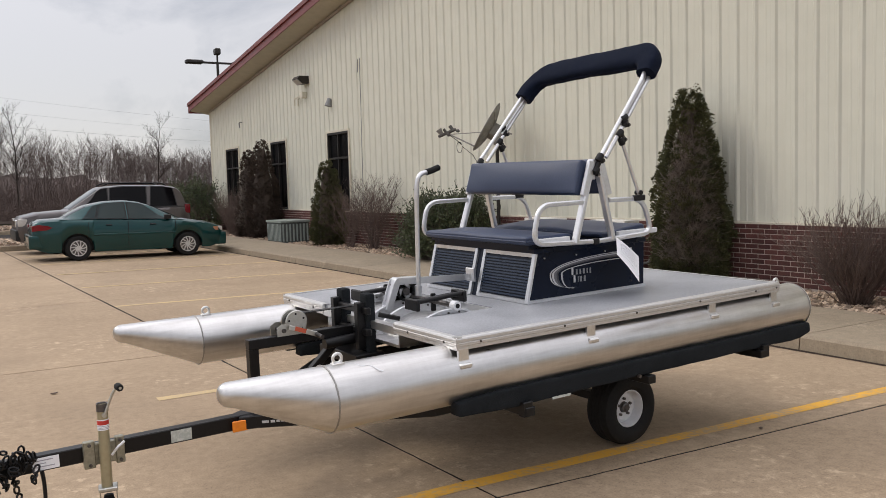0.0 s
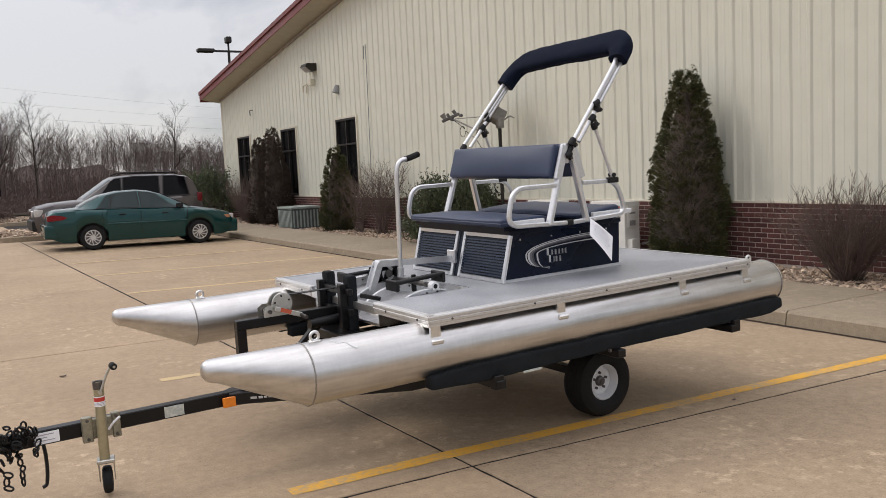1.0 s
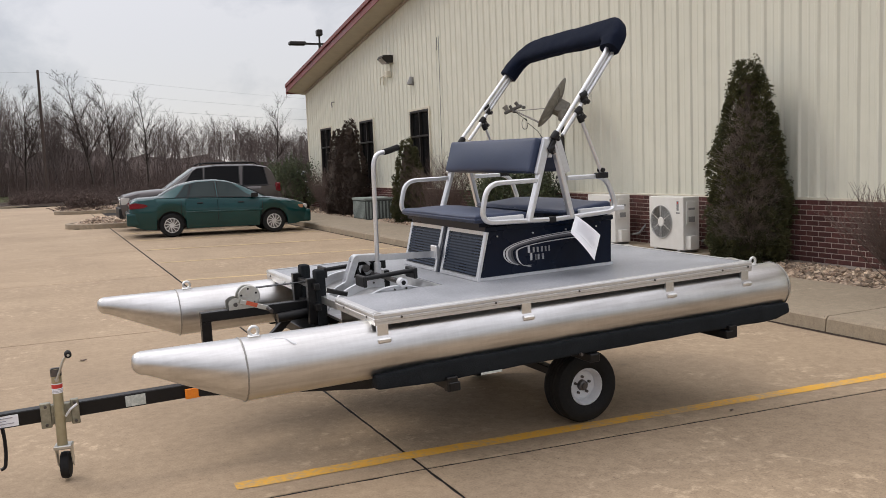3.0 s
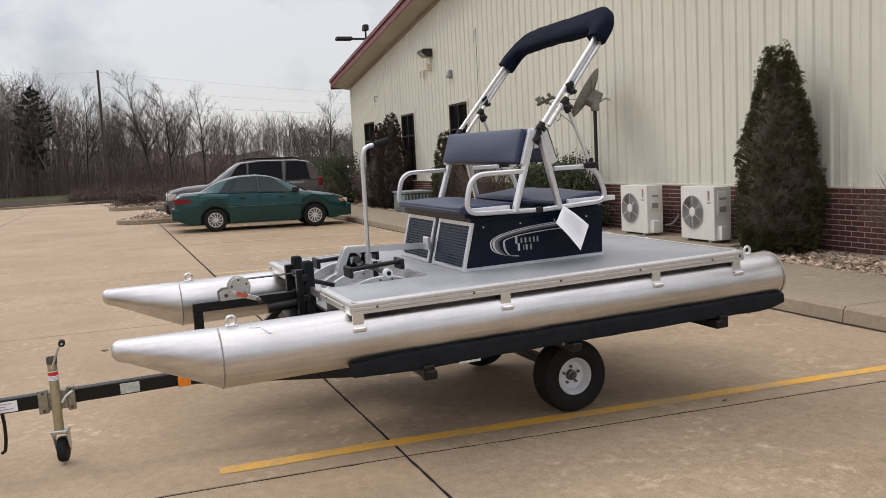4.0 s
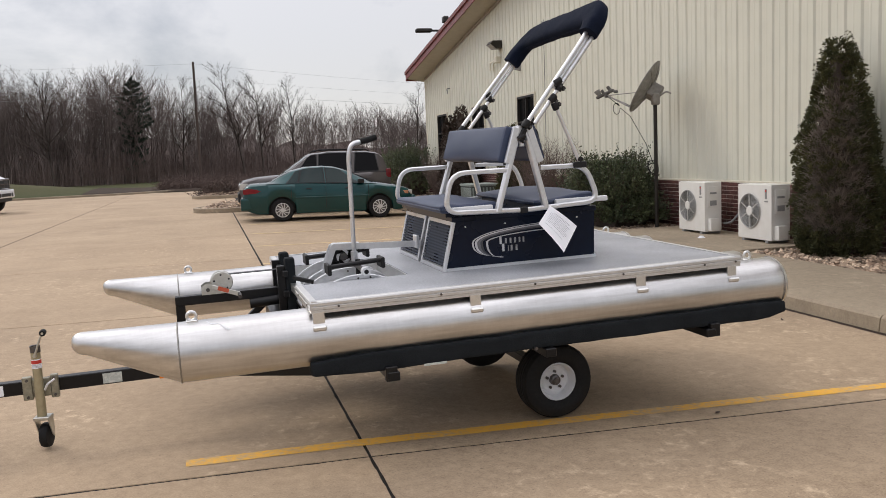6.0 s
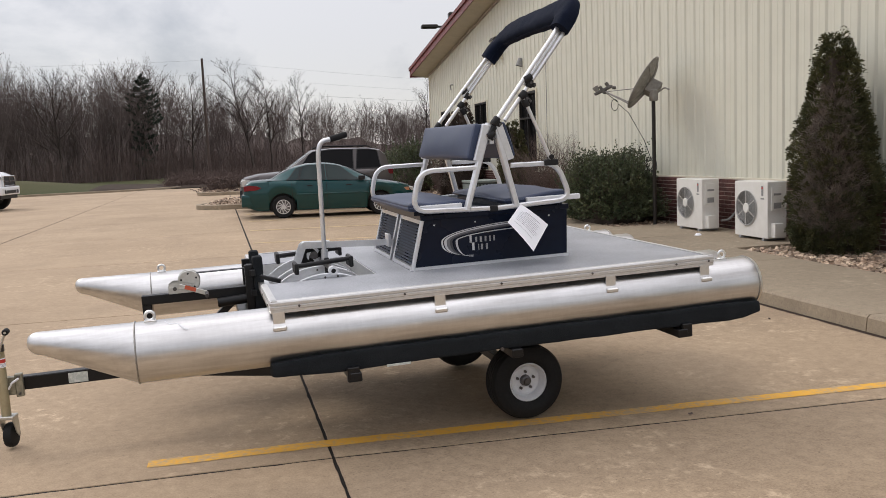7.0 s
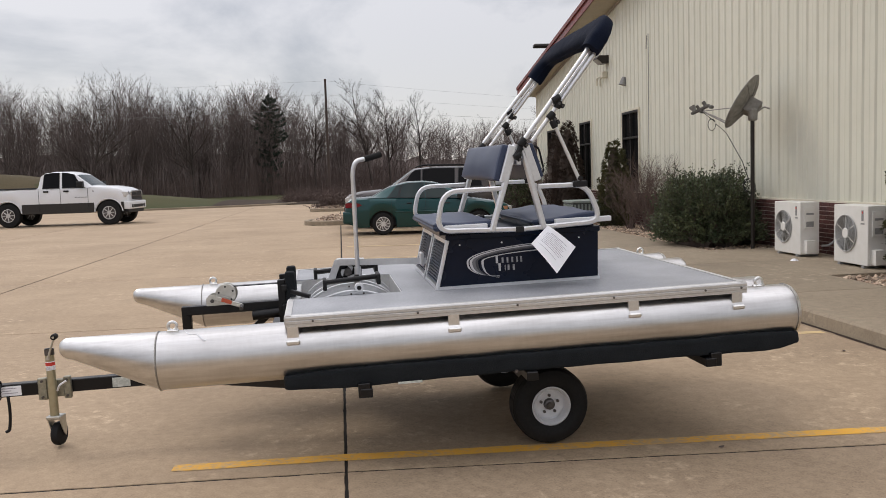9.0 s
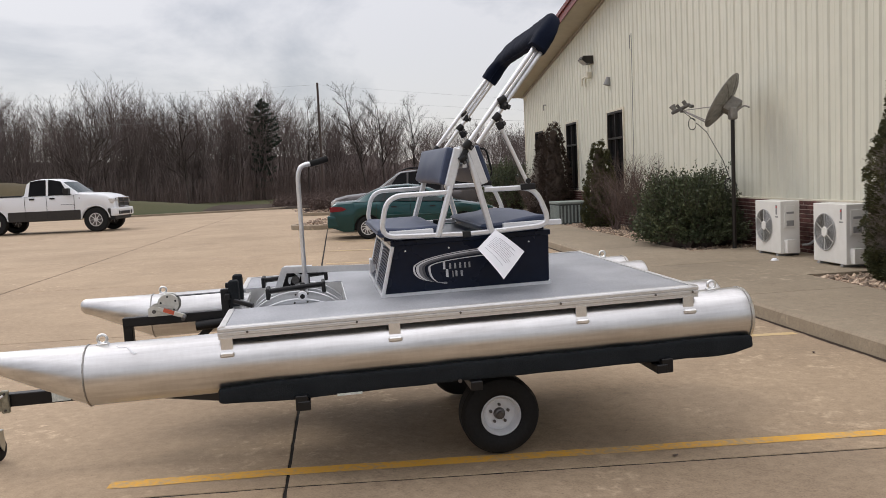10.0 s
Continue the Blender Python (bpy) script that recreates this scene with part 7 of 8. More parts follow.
def conifer_cone(name, label, x, y, h, r, seed, clumps, bare_dir=None, base=BED_Z, leaf=None, ragged=1.0):
    """Columnar evergreen: trunk and a ragged crown of tufted sprays; one flank thinned to grey twigs by winter."""
    rng = random.Random(seed)
    leaf = leaf or M_LEAF
    ob = thing(name, label, "evergreen shrub", pose(x, y, base - 0.03))
    part("trunk", cyl((0, 0, 0), (0, 0, h * 0.85), 0.05, 0.012, 8), M_BARK, ob, "", True)
    off = Vector((seed * 3.1, seed * 1.7, 0))

    def radius(a, z):
        k = z / h
        prof = np.interp(k, [0, 0.06, 0.25, 0.55, 0.78, 0.90, 0.97, 1.0], [0.80, 0.95, 1.0, 0.80, 0.50, 0.36, 0.20, 0.08])
        n1 = noise.noise(Vector((math.cos(a) * 1.3, math.sin(a) * 1.3, z * 1.9)) + off)
        n2 = noise.noise(Vector((math.cos(a) * 3, math.sin(a) * 3, z * 4.0)) + off)
        return r * prof * (1 + ragged * ((0.20 + 0.18 * k) * n1 + (0.18 + 0.22 * k) * n2))
    green, bv, bf = [], [], []
    for i in range(clumps):
        z = h * (1 - rng.random() ** 0.60) if rng.random() < 0.85 else h * rng.random()
        a = rng.uniform(0, 2 * math.pi)
        thin = bare_dir is not None and math.cos(a - bare_dir) > 0.48 + 0.55 * noise.noise(Vector((a * 2.2, z * 2.2, seed))) and 0.12 * h < z < 0.80 * h
        R = radius(a, z) * (1 - 0.32 * rng.random() ** 2)
        c = Vector((R * math.cos(a), R * math.sin(a), z))
        out = Vector((math.cos(a), math.sin(a), 0.8))
        if thin and rng.random() < 0.85:
            c0 = Vector((c.x * 0.62, c.y * 0.62, c.z - 0.10))
            for k in range(7):
                e = c * rng.uniform(0.90, 1.02) + Vector((rng.gauss(0, 0.05), rng.gauss(0, 0.05), rng.uniform(-0.02, 0.12)))
                m = c0.lerp(e, 0.55) + Vector((rng.gauss(0, 0.02), rng.gauss(0, 0.02), -0.01))
                twig(bv, bf, c0, m, 0.0055, 0.0042)
                twig(bv, bf, m, e, 0.0042, 0.0018)
                twig(bv, bf, m, e + Vector((rng.gauss(0, 0.04), rng.gauss(0, 0.04), -0.03)), 0.0034, 0.0016)
            if rng.random() < 0.78:
                continue
        s = rng.uniform(0.045, 0.095)
        tilt = Vector((rng.gauss(0, 0.35), rng.gauss(0, 0.35), rng.gauss(0, 0.3)))
        for k in range(44):
            d = out + tilt + Vector((rng.gauss(0, 0.45), rng.gauss(0, 0.45), rng.gauss(0, 0.45)))
            green.append((c + d.normalized() * s * rng.random() ** 0.5 * 1.3, d))
    v, f = leaf_cloud(green, 0.022, rng, 0.1, 0.34)
    crown = raw("crown", v, f, leaf, ob)
    tagged(crown, "dark scale foliage in ragged tufts")
    # dense inner mass so that no sky shows through
    bm = bmesh.new()
    rows = [[bm.verts.new((0.66 * radius(a, z) * math.cos(a), 0.66 * radius(a, z) * math.sin(a), z)) for a in np.linspace(0, 2 * math.pi, 18, endpoint=False)] for z in np.linspace(0.05, h * 0.93, 16)]
    for r0, r1 in zip(rows, rows[1:]):
        for k in range(18):
            bm.faces.new((r0[k], r0[(k + 1) % 18], r1[(k + 1) % 18], r1[k]))
    part("inner_growth", bm, M_BARK, ob, "dense shaded inner twigs")
    if bv:
        tagged(raw("winter_growth", bv, bf, M_DEAD, ob), "grey-brown bare winter twigs")
    return ob


conifer_cone("arborvitae", "tall conical arborvitae with a winter-browned flank beside the brick base", 9.00, 8.33, 2.68, 0.48, 3, 2400, radians(226), ragged=0.7)
conifer_cone("arborvitae", "narrow conical arborvitae between wall windows", 8.80, 20.35, 2.15, 0.42, 5, 1100, None, ragged=0.35)
conifer_cone("arborvitae", "tall dark arborvitae in a close pair", 8.85, 25.35, 2.95, 0.50, 7, 1500, None, leaf=M_BRONZE, ragged=0.5)
conifer_cone("arborvitae", "slightly shorter browned arborvitae in a close pair", 8.70, 26.15, 2.70, 0.42, 9, 1300, radians(200), leaf=M_BRONZE, ragged=0.5)


def bare_shrub(label, x, y, h, r, seed, stems):
    """Leafless multi-stemmed shrub: stems fan out of the base and fork twice."""
    rng = random.Random(seed)
    v, f, sv, sf = [], [], [], []
    for i in range(stems):
        a, lean = rng.uniform(0, 2 * math.pi), rng.random() ** 0.6
        p = Vector((rng.gauss(0, 0.06), rng.gauss(0, 0.06), 0))
        d = Vector((math.cos(a) * lean * r / h * 1.1, math.sin(a) * lean * r / h * 1.1, 1)).normalized()
        n = 5
        L = h * rng.uniform(0.75, 1.06) / n
        for k in range(n):
            q = p + d * L
            twig(sv, sf, p, q, 0.007 * (1 - k / 6), 0.007 * (1 - (k + 1) / 6))
            if k > 0:
                for _ in range(3):
                    e = (d + Vector((rng.gauss(0, 0.45), rng.gauss(0, 0.45), rng.uniform(0, 0.3)))).normalized()
                    m = q + e * L * rng.uniform(0.5, 1.0)
                    twig(v, f, q, m, 0.0035, 0.0018)
                    for _ in range(2):
                        g = (e + Vector((rng.gauss(0, 0.4), rng.gauss(0, 0.4), rng.uniform(0, 0.4)))).normalized()
                        twig(v, f, m, m + g * L * rng.uniform(0.3, 0.8), 0.0022, 0.001)
            p = q
            d = (d + Vector((rng.gauss(0, 0.13), rng.gauss(0, 0.13), 0.06))).normalized()
    ob = thing("bare_shrub", label, "shrub", pose(x, y, BED_Z - 0.03))
    tagged(raw("stem_clump", sv, sf, M_TWIG, ob), "upright woody stems")
    tagged(raw("twig_growth", v, f, M_TWIG, ob), "fine forked side twigs")
    return ob


bare_shrub("leafless brown shrub against the brick base", 8.72, 5.66, 0.98, 1.0, 21, 150)
bare_shrub("leafless shrub spreading by the cladding", 8.85, 17.9, 1.45, 0.95, 22, 80)
bare_shrub("leafless shrub spreading by the cladding", 8.75, 18.9, 1.15, 0.7, 26, 45)
bare_shrub("reddish leafless shrub below a window", 8.75, 28.4, 1.35, 0.7, 23, 60)
bare_shrub("reddish leafless shrub below a window", 8.55, 27.3, 1.0, 0.6, 24, 45)
bare_shrub("leafless brown shrub against the brick base", 8.75, 4.0, 1.0, 0.8, 27, 90)


def leafy_bush(label, x, y, z, rx, ry, h, seed, shoots, size=0.05, mtl=None):
    """Evergreen bush of arching shoots, leaves along the outer half of each, a few shoots standing proud."""
    rng = random.Random(seed)
    ob = thing("evergreen_bush", label, "shrub", pose(x, y, z))
    v, f, pts = [], [], []
    for i in range(shoots):
        a, u = rng.uniform(0, 2 * math.pi), rng.random()
        el = math.asin(u ** 0.8)
        d = Vector((math.cos(a) * math.cos(el), math.sin(a) * math.cos(el), math.sin(el)))
        k = 1 + 0.30 * noise.noise(d * 2.3 + Vector((seed, 0, 0))) + rng.gauss(0, 0.07)
        k *= 1 - 0.35 * rng.random() ** 2
        if rng.random() < 0.06:
            k *= 1.16
        tip = Vector((d.x * rx * k, d.y * ry * k, 0.10 * h + d.z * h * 0.9 * k))
        root = Vector((tip.x * 0.18, tip.y * 0.18, 0.02 * h))
        bend = root.lerp(tip, 0.5) + Vector((tip.x * 0.10, tip.y * 0.10, 0.02))
        if i % 6 == 0:
            twig(v, f, root, bend, 0.010, 0.006)
        grow = (tip - bend).normalized() + Vector((0, 0, 0.5))
        if i % 2 == 0:
            twig(v, f, bend.lerp(tip, 0.5), tip, 0.004, 0.002)
        for q in range(9):
            s = 0.62 + 0.40 * q / 9
            c = bend.lerp(tip, s * 1.0) + Vector((rng.gauss(0, size * 0.5), rng.gauss(0, size * 0.5), rng.gauss(0, size * 0.4)))
            pts.append((c, grow + Vector((rng.gauss(0, 0.8), rng.gauss(0, 0.8), rng.gauss(0, 0.6)))))
    tagged(raw("branch_tangle", v, f, M_BARK, ob), "fine woody stems", kind="stuff")
    lv, lf = leaf_cloud(pts, size, rng, 0.15, 0.36)
    tagged(raw("leaves", lv, lf, mtl or M_HOLLY, ob), "dense glossy dark leaves")
    bm = bmesh.new()
    bmesh.ops.create_icosphere(bm, subdivisions=3, radius=1)
    for q in bm.verts:
        d = q.co.normalized()
        k = 0.60 * (1 + 0.30 * noise.noise(d * 2.3 + Vector((seed, 0, 0))) + 0.2 * noise.noise(d * 8))
        q.co = Vector((d.x * rx * k, d.y * ry * k, max(0.02, 0.10 * h + d.z * h * 0.9 * k)))
    part("inner_growth", bm, M_BARK, ob, "shaded inner twigs")
    return ob


leafy_bush("broad dark green evergreen bush beside the dish post", 8.60, 14.05, BED_Z - 0.03, 0.92, 1.08, 1.42, 31, 4800, 0.036)
leafy_bush("dark evergreen bush at the building corner", 8.3, 31.2, BED_Z - 0.03, 1.0, 1.3, 2.0, 32, 1100, 0.055)
leafy_bush("dark evergreen bush at the building corner", 8.2, 33.6, 0.0, 1.2, 1.2, 1.7, 33, 800, 0.06)
leafy_bush("low dark reddish shrub on the far island", 1.4, 39.8, 0.05, 1.2, 0.8, 0.7, 34, 500, 0.06, M_TWIG)
# river stones in the bed and on the islands
rng = random.Random(8)


def stones(region, count, base, size, mound=None):
    v, f = [], []
    for i in range(count):
        x, y = region()
        s = size * rng.uniform(0.5, 1.35)
        q = Euler((rng.uniform(0, 6), rng.uniform(0, 6), rng.uniform(0, 6))).to_matrix()
        n = len(v)
        c = Vector((x, y, base + s * rng.uniform(0.0, 0.5) + (mound(x, y) if mound else 0.0)))
        for d in ((1, 0, 0), (-1, 0, 0), (0, 1, 0), (0, -1, 0), (0, 0, 1), (0, 0, -1)):
            k = q @ (Vector(d) + Vector((rng.gauss(0, 0.22), rng.gauss(0, 0.22), rng.gauss(0, 0.22))))
            v.append(c + Vector((k.x * s, k.y * s * 0.9, k.z * s * 0.68)))
        for a in (0, 1):
            for b in (2, 3):
                for e in (4, 5):
                    f.append((n + a, n + b, n + e))
    return v, f


def bed_near():
    while True:
        x, y = rng.uniform(WALK_X + 0.02, WALL_X - 0.1), rng.uniform(3.2, 20)
        if not 9.05 < y < 12.8:
            return x, y


def bed_far():
    return rng.uniform(WALK_X + 0.02, WALL_X - 0.1), rng.uniform(20, 35)


for reg, n, sz in ((bed_near, 9000, 0.040), (bed_far, 3500, 0.045)):
    v, f = stones(reg, n, BED_Z - 0.03, sz)
    tagged(raw("river_stones", v, f, M_STONE), "mixed tan and brown river stones along the wall", "gravel", kind="stuff")
for x0, y0, y1 in ((0.75, 26.95, 28.7), (0.3, 38.8, 40.6)):
    rad, cy = (y1 - y0) / 2, (y0 + y1) / 2

    def depth(x, y):
        """1 along the island's spine, 0 at its rounded kerb."""
        d = math.hypot(min(0.0, x - x0 - rad), y - cy) / rad
        return 1 - d * d

    def mound(x, y):
        return 0.20 * max(0.0, depth(x, y))

    def inside():
        while True:
            x, y = rng.uniform(x0, 6.25), rng.uniform(y0, y1)
            if depth(x, y) > 0.04:
                return x, y
    gx_, gy_ = np.linspace(x0, 6.3, 40), np.linspace(y0, y1, 14)
    mv = [(x, y, 0.060 + mound(x, y) if depth(x, y) > 0 else 0.02) for y in gy_ for x in gx_]
    mf = [(j * 40 + i, j * 40 + i + 1, j * 40 + i + 41, j * 40 + i + 40) for j in range(13) for i in range(39)]
    tagged(raw("island_fill", mv, mf, M_EARTH, smooth=True), "mounded soil under the island stones", "soil", kind="structure")
    v, f = stones(inside, 2600, 0.062, 0.062, mound)
    tagged(raw("island_stones", v, f, M_STONE), "pale river stones filling the kerbed island", "gravel", kind="stuff")


def dry_leaf(x, y, z, size, turn):
    """A small curled brown leaf lying on the concrete."""
    bm = bmesh.new()
    rows = []
    for k in np.linspace(0, 1, 6):
        w = size * 0.34 * math.sin(math.pi * (0.08 + 0.86 * k)) ** 0.8
        rows.append([bm.verts.new((size * (k - 0.5), s * w, 0.004 + 0.10 * size * (s * s + (2 * k - 1) ** 2))) for s in (-1, -0.4, 0.4, 1)])
    for r0, r1 in zip(rows, rows[1:]):
        for q in range(3):
            bm.faces.new((r0[q], r0[q + 1], r1[q + 1], r1[q]))
    bmesh.ops.transform(bm, matrix=pose(x, y, z, 0, 0, turn), verts=bm.verts)
    ob = part("dry_leaf", bm, M_TWIG, None)
    ob.modifiers.new("sheet", "SOLIDIFY").thickness = 0.001
    tagged(ob, "small curled brown dry leaf on the concrete", "leaf", "dry leaves")


for x, y, size, turn in ((4.17, 3.31, 0.035, 20), (6.17, 5.51, 0.040, 75), (0.63, 7.01, 0.055, 8), (5.6, 6.9, 0.03, 130)):
    dry_leaf(x, y, lot_z(x), size, turn)

# ---------- distant woods ----------


def wood_line(x):
    return float(np.interp(x, [-120, -60, -15, 2, 9, 38, 80, 160], [66, 76, 86, 96, 104, 142, 190, 260]))


def bare_tree(v, f, base, h, rng, spread=0.30, twigs=2, r=None):
    """Recursive leafless tree: a trunk that runs up into the crown, ascending limbs, branches and fine ends."""
    r = r or h * rng.uniform(0.004, 0.0105)

    def grow(p, d, L, rad, level):
        n = 6 if level == 0 else (3 if level == 1 else (2 if level == 2 else 1))
        for k in range(n):
            q = p + d * (L / n)
            r2 = rad * (1 - 0.75 * (k + 1) / n)
            (twig if level < 2 else ribbon)(v, f, p, q, rad * (1 - 0.75 * k / n), r2)
            if level < 3 and (level > 0 or k > 0):
                for _ in range(twigs):
                    a = rng.uniform(0, 2 * math.pi)
                    t = spread * rng.uniform(1.2, 2.8)
                    e = (d + Vector((math.cos(a) * t, math.sin(a) * t, rng.uniform(-0.05, 0.25)))).normalized()
                    part_len = L * (0.40 - 0.050 * k) if level == 0 else L * 0.46
                    grow(q, e, part_len * rng.uniform(0.7, 1.25), max(r2 * 0.60, 0.0080), level + 1)
            p = q
            d = (d + Vector((rng.gauss(0, 0.07), rng.gauss(0, 0.07), 0.04))).normalized()
    grow(Vector(base), Vector((rng.gauss(0, 0.04), rng.gauss(0, 0.04), 1)).normalized(), h * 0.92, r, 0)


rng = random.Random(12)
v, f = [], []
for i in range(1080):
    x = rng.uniform(-52, 52) if i % 7 else rng.uniform(-45, -6)
    if x > 8 and rng.random() < 0.30:
        continue
    y = wood_line(x) + 1 + abs(rng.gauss(0, 9))
    far = (y - 80) / 60
    h = (9.5 + 0.6 * max(0, far)) * rng.uniform(0.74, 1.06) * float(np.interp(x, [-6, -4, 4, 14, 40], [1.05, 0.97, 0.94, 0.88, 0.77])) * (1 + 0.20 * noise.noise(Vector((x * 0.16, 3.3, 0))))
    bare_tree(v, f, (x, y, -0.9 if x < -12 else -0.1), h + (0.9 if x < -12 else 0), rng, 0.29, 2)
woods = raw("bare_woods", v, f, M_WOOD)
woods.matrix_basis = FAR
tagged(woods, "leafless grey-brown winter woods beyond the lot", "woods", kind="stuff")
v, f = [], []
for i in range(11000):
    x = rng.uniform(-55, 60)
    y = wood_line(x) + rng.uniform(-1.5, 18)
    if x > 6 and rng.random() < 0.5:
        continue
    h = rng.uniform(0.8, 3.6) * (0.7 + 0.6 * rng.random())
    p = Vector((x, y, -1.0 if x < -12 else -0.1))
    d = Vector((rng.gauss(0, 0.12), rng.gauss(0, 0.12), 1))
    ribbon(v, f, p, p + d * h, 0.018, 0.007)
    for _ in range(4):
        q = p + d * h * rng.uniform(0.25, 0.95)
        ribbon(v, f, q, q + Vector((rng.gauss(0, 0.42), rng.gauss(0, 0.3), rng.uniform(0.2, 0.9))), 0.011, 0.006)
brush = raw("undergrowth", v, f, M_BRUSH)
brush.matrix_basis = FAR
tagged(brush, "dense brown undergrowth at the wood's edge", "undergrowth", kind="stuff")
v, f = [], []
for i in range(9000):
    x, d = rng.uniform(-2.5, 48), rng.random() ** 1.6
    y = 53.4 + 9 * d
    h = rng.uniform(0.2, 0.7) * (0.6 + 1.3 * d)
    p = Vector((x, y, ground_z(x, y)))
    lean = Vector((rng.gauss(0, 0.3), rng.gauss(0, 0.3), 1))
    ribbon(v, f, p, p + lean * h, 0.022, 0.008)
    for _ in range(2):
        q = p + lean * h * rng.uniform(0.3, 0.9)
        ribbon(v, f, q, q + Vector((rng.gauss(0, 0.35), rng.gauss(0, 0.3), rng.uniform(0.05, 0.3))), 0.012, 0.006)
tagged(raw("roadside_brush", v, f, M_BRUSH), "low brown winter brush beyond the lot", "undergrowth", kind="stuff")
# rising ragged sheet behind the first trees, coloured as the wood's deep shade
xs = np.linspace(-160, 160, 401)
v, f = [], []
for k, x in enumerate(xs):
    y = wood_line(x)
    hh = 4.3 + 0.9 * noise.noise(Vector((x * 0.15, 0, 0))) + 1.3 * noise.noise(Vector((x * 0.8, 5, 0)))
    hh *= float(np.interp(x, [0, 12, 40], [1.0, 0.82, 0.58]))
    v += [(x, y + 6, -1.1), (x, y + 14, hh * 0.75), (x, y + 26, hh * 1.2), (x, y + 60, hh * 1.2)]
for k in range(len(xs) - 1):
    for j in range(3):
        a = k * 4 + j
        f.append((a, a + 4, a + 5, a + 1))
bank = raw("wood_shade_sheet", v, f, M_WOODSHADE)
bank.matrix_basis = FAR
tagged(bank, "ragged brown sheet standing for the hazy shade inside the woods", "bank", kind="structure")
for i, (x, y, h) in enumerate(((-13.6, 84.0, 10.8), (-21.5, 78.0, 10.0), (-2.5, 92.0, 9.8), (3.6, 94.0, 11.4), (5.7, 97.0, 10.8), (28.6, 122.0, 11.5), (9.6, 103.0, 10.4))):
    v, f = [], []
    bare_tree(v, f, (0, 0, -0.1), h, random.Random(50 + i), 0.36, 3, h * 0.013)
    ob = thing("bare_tree", "tall pale leafless tree at the wood's edge", "tree", pose(x, y, -0.9 if x < -12 else -0.05), "bare trees at the wood's edge")
    ob.matrix_basis = FAR @ ob.matrix_basis
    raw("trunk", v, f, M_PALEBARK, ob)

fir = thing("spruce", "tall dark spruce standing among the bare woods", "tree", FAR @ pose(-7.2, 93.0, -0.1) @ Matrix.Scale(1.16, 4))
part("trunk", cyl((0, 0, 0), (0, 0, 9.3), 0.16, 0.02, 8), M_BARK, fir, "", True)
rng = random.Random(77)
pts, v, f = [], [], []
z = 1.4
while z < 9.3:
    reach = float(np.interp(z, [1.4, 4.0, 5.6, 6.6, 7.4, 8.2, 8.9, 9.4], [0.9, 1.25, 1.65, 1.75, 1.35, 0.90, 0.45, 0.12]))
    turn = rng.uniform(0, 6.28)
    for k in range(7):
        if rng.random() < (0.45 if z < 5.4 else 0.18):
            continue
        a = turn + k * 0.898 + rng.uniform(-0.25, 0.25)
        L = reach * rng.uniform(0.55, 1.18)
        out = Vector((math.cos(a), math.sin(a), 0))
        z0 = z + rng.uniform(-0.22, 0.22)
        p0, p1 = Vector((0, 0, z0)), out * L + Vector((0, 0, z0 + 0.30 * L + rng.uniform(-0.08, 0.08)))
        pm = p0.lerp(p1, 0.6) - Vector((0, 0, 0.10 * L))
        twig(v, f, p0, pm, 0.026, 0.016)
        twig(v, f, pm, p1, 0.016, 0.006)
        for q in range(170):
            s = 0.15 + 0.9 * rng.random() ** 0.75
            c = p0.lerp(pm, s / 0.6) if s < 0.6 else pm.lerp(p1, (s - 0.6) / 0.4)
            wide = 0.20 * L * (1.15 - s)
            pts.append((c + Vector((rng.gauss(0, wide), rng.gauss(0, wide), rng.gauss(0, 0.06))), out + Vector((rng.gauss(0, 0.6), rng.gauss(0, 0.6), rng.uniform(-0.1, 0.5)))))
    z += rng.uniform(0.36, 0.50)
raw("branchwork", v, f, M_BARK, fir)
lv, lf = leaf_cloud(pts, 0.12, rng, 0.1, 0.24)
raw("crown", lv, lf, M_FIR, fir)

# ---------- paving slabs and bricks ----------
SLAB, ROW, GAP = 4.88, 4.82, 0.007


def joint_x(k, y):
    return 2.222 + SLAB * k - 0.0195 * y


def joint_y(k, x):
    return 3.262 + ROW * k - 0.006 * x


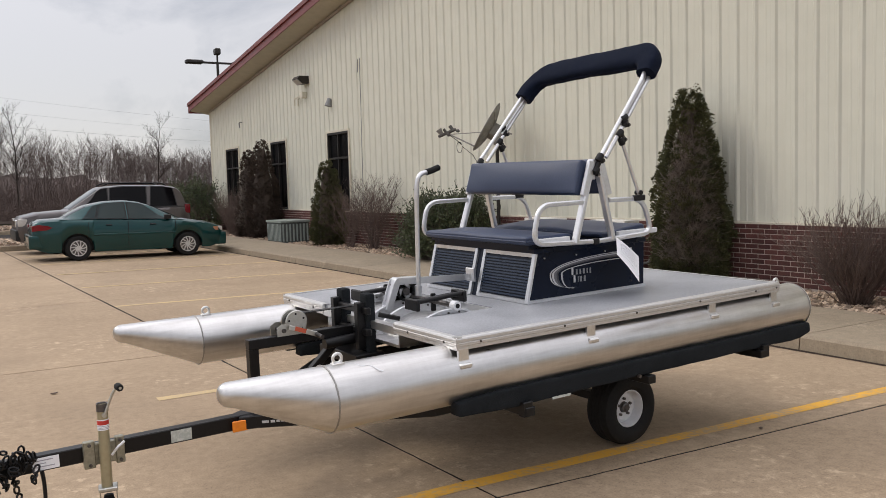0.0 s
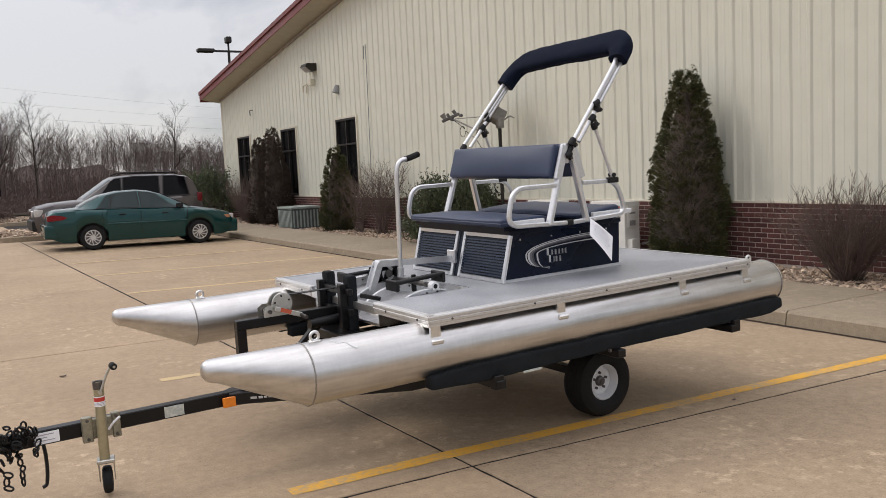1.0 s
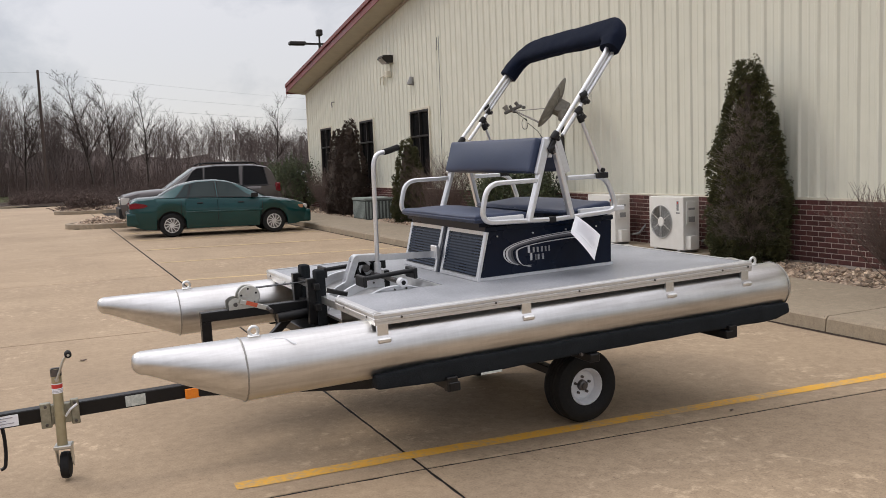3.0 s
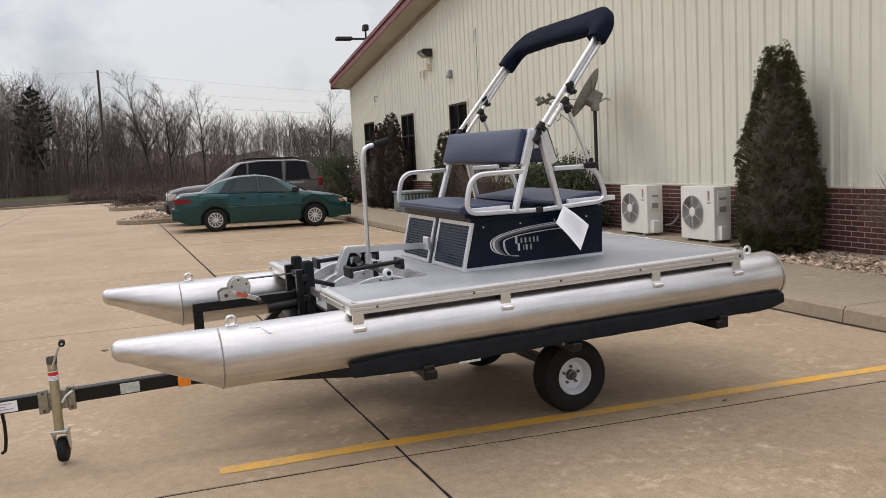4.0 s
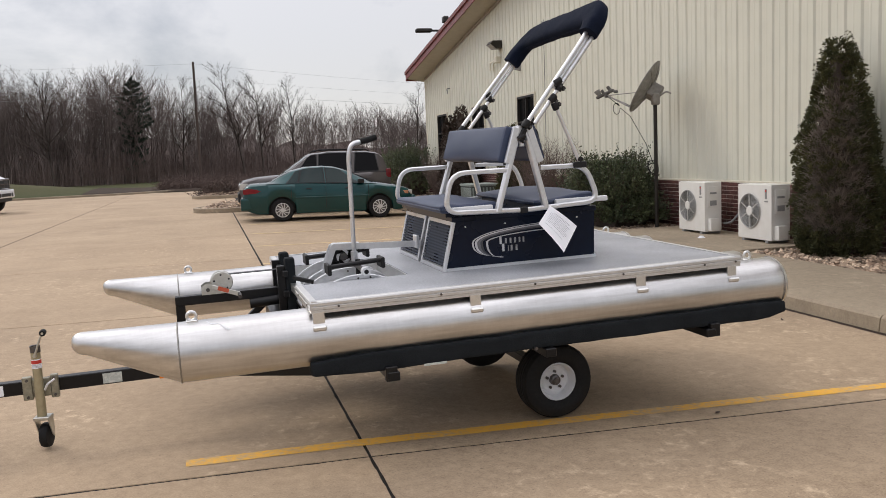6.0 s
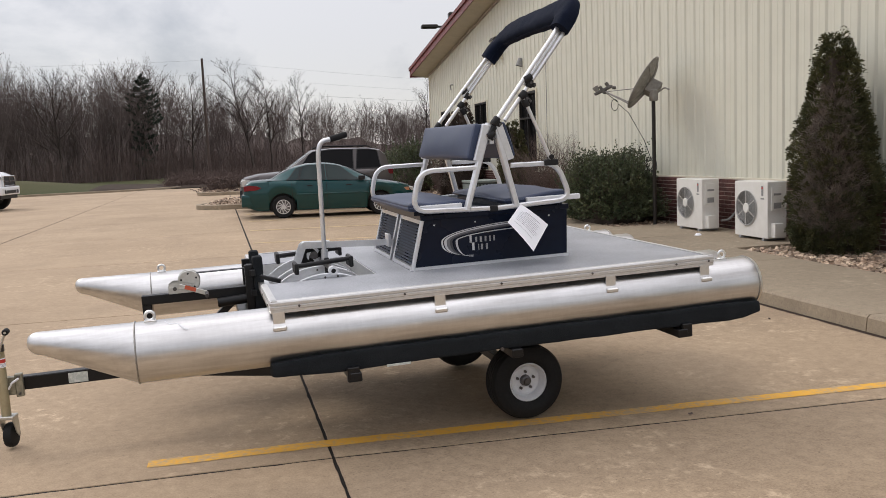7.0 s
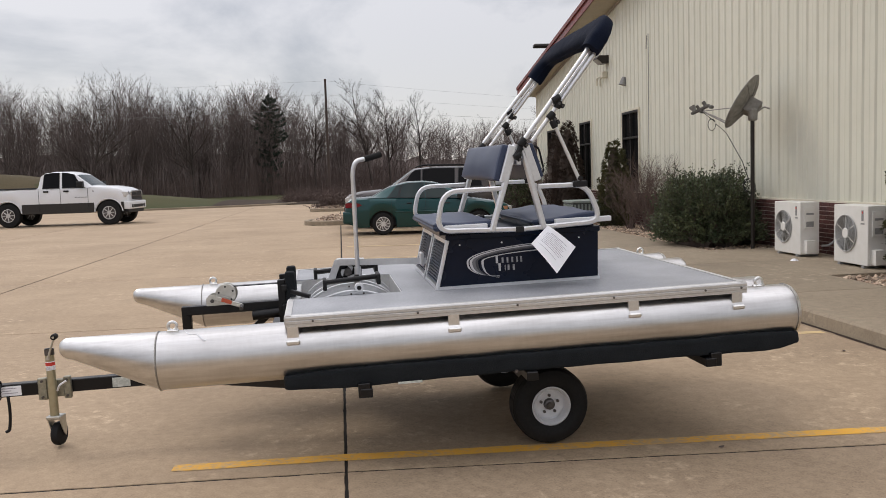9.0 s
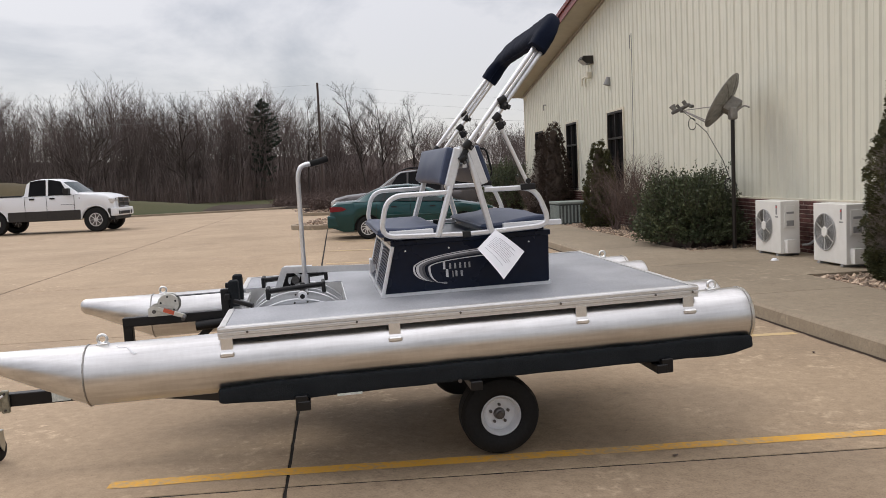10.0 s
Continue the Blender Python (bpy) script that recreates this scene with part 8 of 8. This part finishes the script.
random.seed(5)
for i in range(-9, 2):
    for j in range(-4, 11):
        x0, x1, y0, y1 = i, i + 1, j, j + 1
        c = []
        for a, b in ((x0, y0), (x1, y0), (x1, y1), (x0, y1)):
            yy = 3.262 + ROW * b
            xx = joint_x(a, yy)
            yy = joint_y(b, xx)
            sx, sy = (1 if a == x0 else -1), (1 if b == y0 else -1)
            wide = GAP + 0.008 * max(0.0, min(1.0, (yy - 6) / 8))
            c.append((min(xx + wide * sx, KERB_X), min(yy + 0.009 * sy, LOT_FAR)))
        if c[1][0] - c[0][0] < 0.2 or c[3][1] - c[0][1] < 0.2:
            continue
        bm = bmesh.new()
        # worn, slightly crumbled arrises on the slabs close by
        near = -2 <= i and -1 <= j <= 1
        if near:
            edge = []
            for k in range(4):
                (ax, ay), (ex, ey) = c[k], c[(k + 1) % 4]
                ux, uy = (ex - ax) / SLAB, (ey - ay) / SLAB
                for q in np.linspace(0, 1, 70, endpoint=False):
                    d = 0.0035 * noise.noise(Vector((ax + (ex - ax) * q, ay + (ey - ay) * q, k)) * 9) + 0.0022 * random.random() + (0.006 * random.random() if random.random() < 0.05 else 0)
                    d = d if 0 < q else 0
                    edge.append((ax + (ex - ax) * q - uy * d, ay + (ey - ay) * q + ux * d))
            c = edge
        lo = [bm.verts.new((x, y, lot_z(x) - 0.03)) for x, y in c]
        mid = [bm.verts.new((x, y, lot_z(x) - 0.003)) for x, y in c]
        cx, cy = sum(p[0] for p in c) / len(c), sum(p[1] for p in c) / len(c)
        hi = [bm.verts.new((x + (0.003 if x < cx else -0.003), y + (0.003 if y < cy else -0.003), lot_z(x))) for x, y in c]
        for k in range(len(c)):
            e = (k + 1) % len(c)
            bm.faces.new((lo[k], lo[e], mid[e], mid[k]))
            bm.faces.new((mid[k], mid[e], hi[e], hi[k]))
        bm.faces.new(hi)
        # near slabs on the kerb side are about a tenth darker
        part("slab", bm, M_CONC_DARK if i >= 0 and j < 1 else M_CONC, pavement)

BL, BH, BD = 0.194, 0.057, 0.05
COURSE, STEP = 0.0677, 0.2032
part("mortar", box(WALL_X - 0.058, WALL_X + 0.02, B_Y0, B_Y1, 0.0, BRICK_TOP - 0.013), M_MORTAR, wall_west)
bm = box(-0.03, 0.03, -BL / 2, BL / 2, -BH / 2, BH / 2, 0.004)
brick_mesh = bpy.data.meshes.new("brick")
bm.to_mesh(brick_mesh)
bm.free()
brick_mesh.materials.append(M_BRICK)
v, f = [], []
unit = [tuple(q.co) for q in brick_mesh.vertices]
quads = [tuple(p.vertices) for p in brick_mesh.polygons]
for r in range(12):
    z = 0.075 + COURSE * r + BH / 2
    if z + BH / 2 > BRICK_TOP - 0.008:
        break
    y = B_Y0 + (STEP / 2 if r % 2 else 0) + STEP / 2
    while y < B_Y1 - 0.1:
        m = Matrix.Translation((WALL_X - 0.034 + random.uniform(-0.002, 0.002), y, z)) @ pose(0, 0, 0, random.uniform(-0.4, 0.4), 0, random.uniform(-0.5, 0.5))
        if 3.9 < y < 9.0:
            shared("brick", brick_mesh, wall_west, m)
        elif y > 3.0:
            n = len(v)
            v += [m @ Vector(q) for q in unit]
            f += [tuple(k + n for k in q) for q in quads]
        y += STEP
tagged(raw("brick_run", v, f, M_BRICKS, wall_west), "dark red brick base courses", kind="stuff")
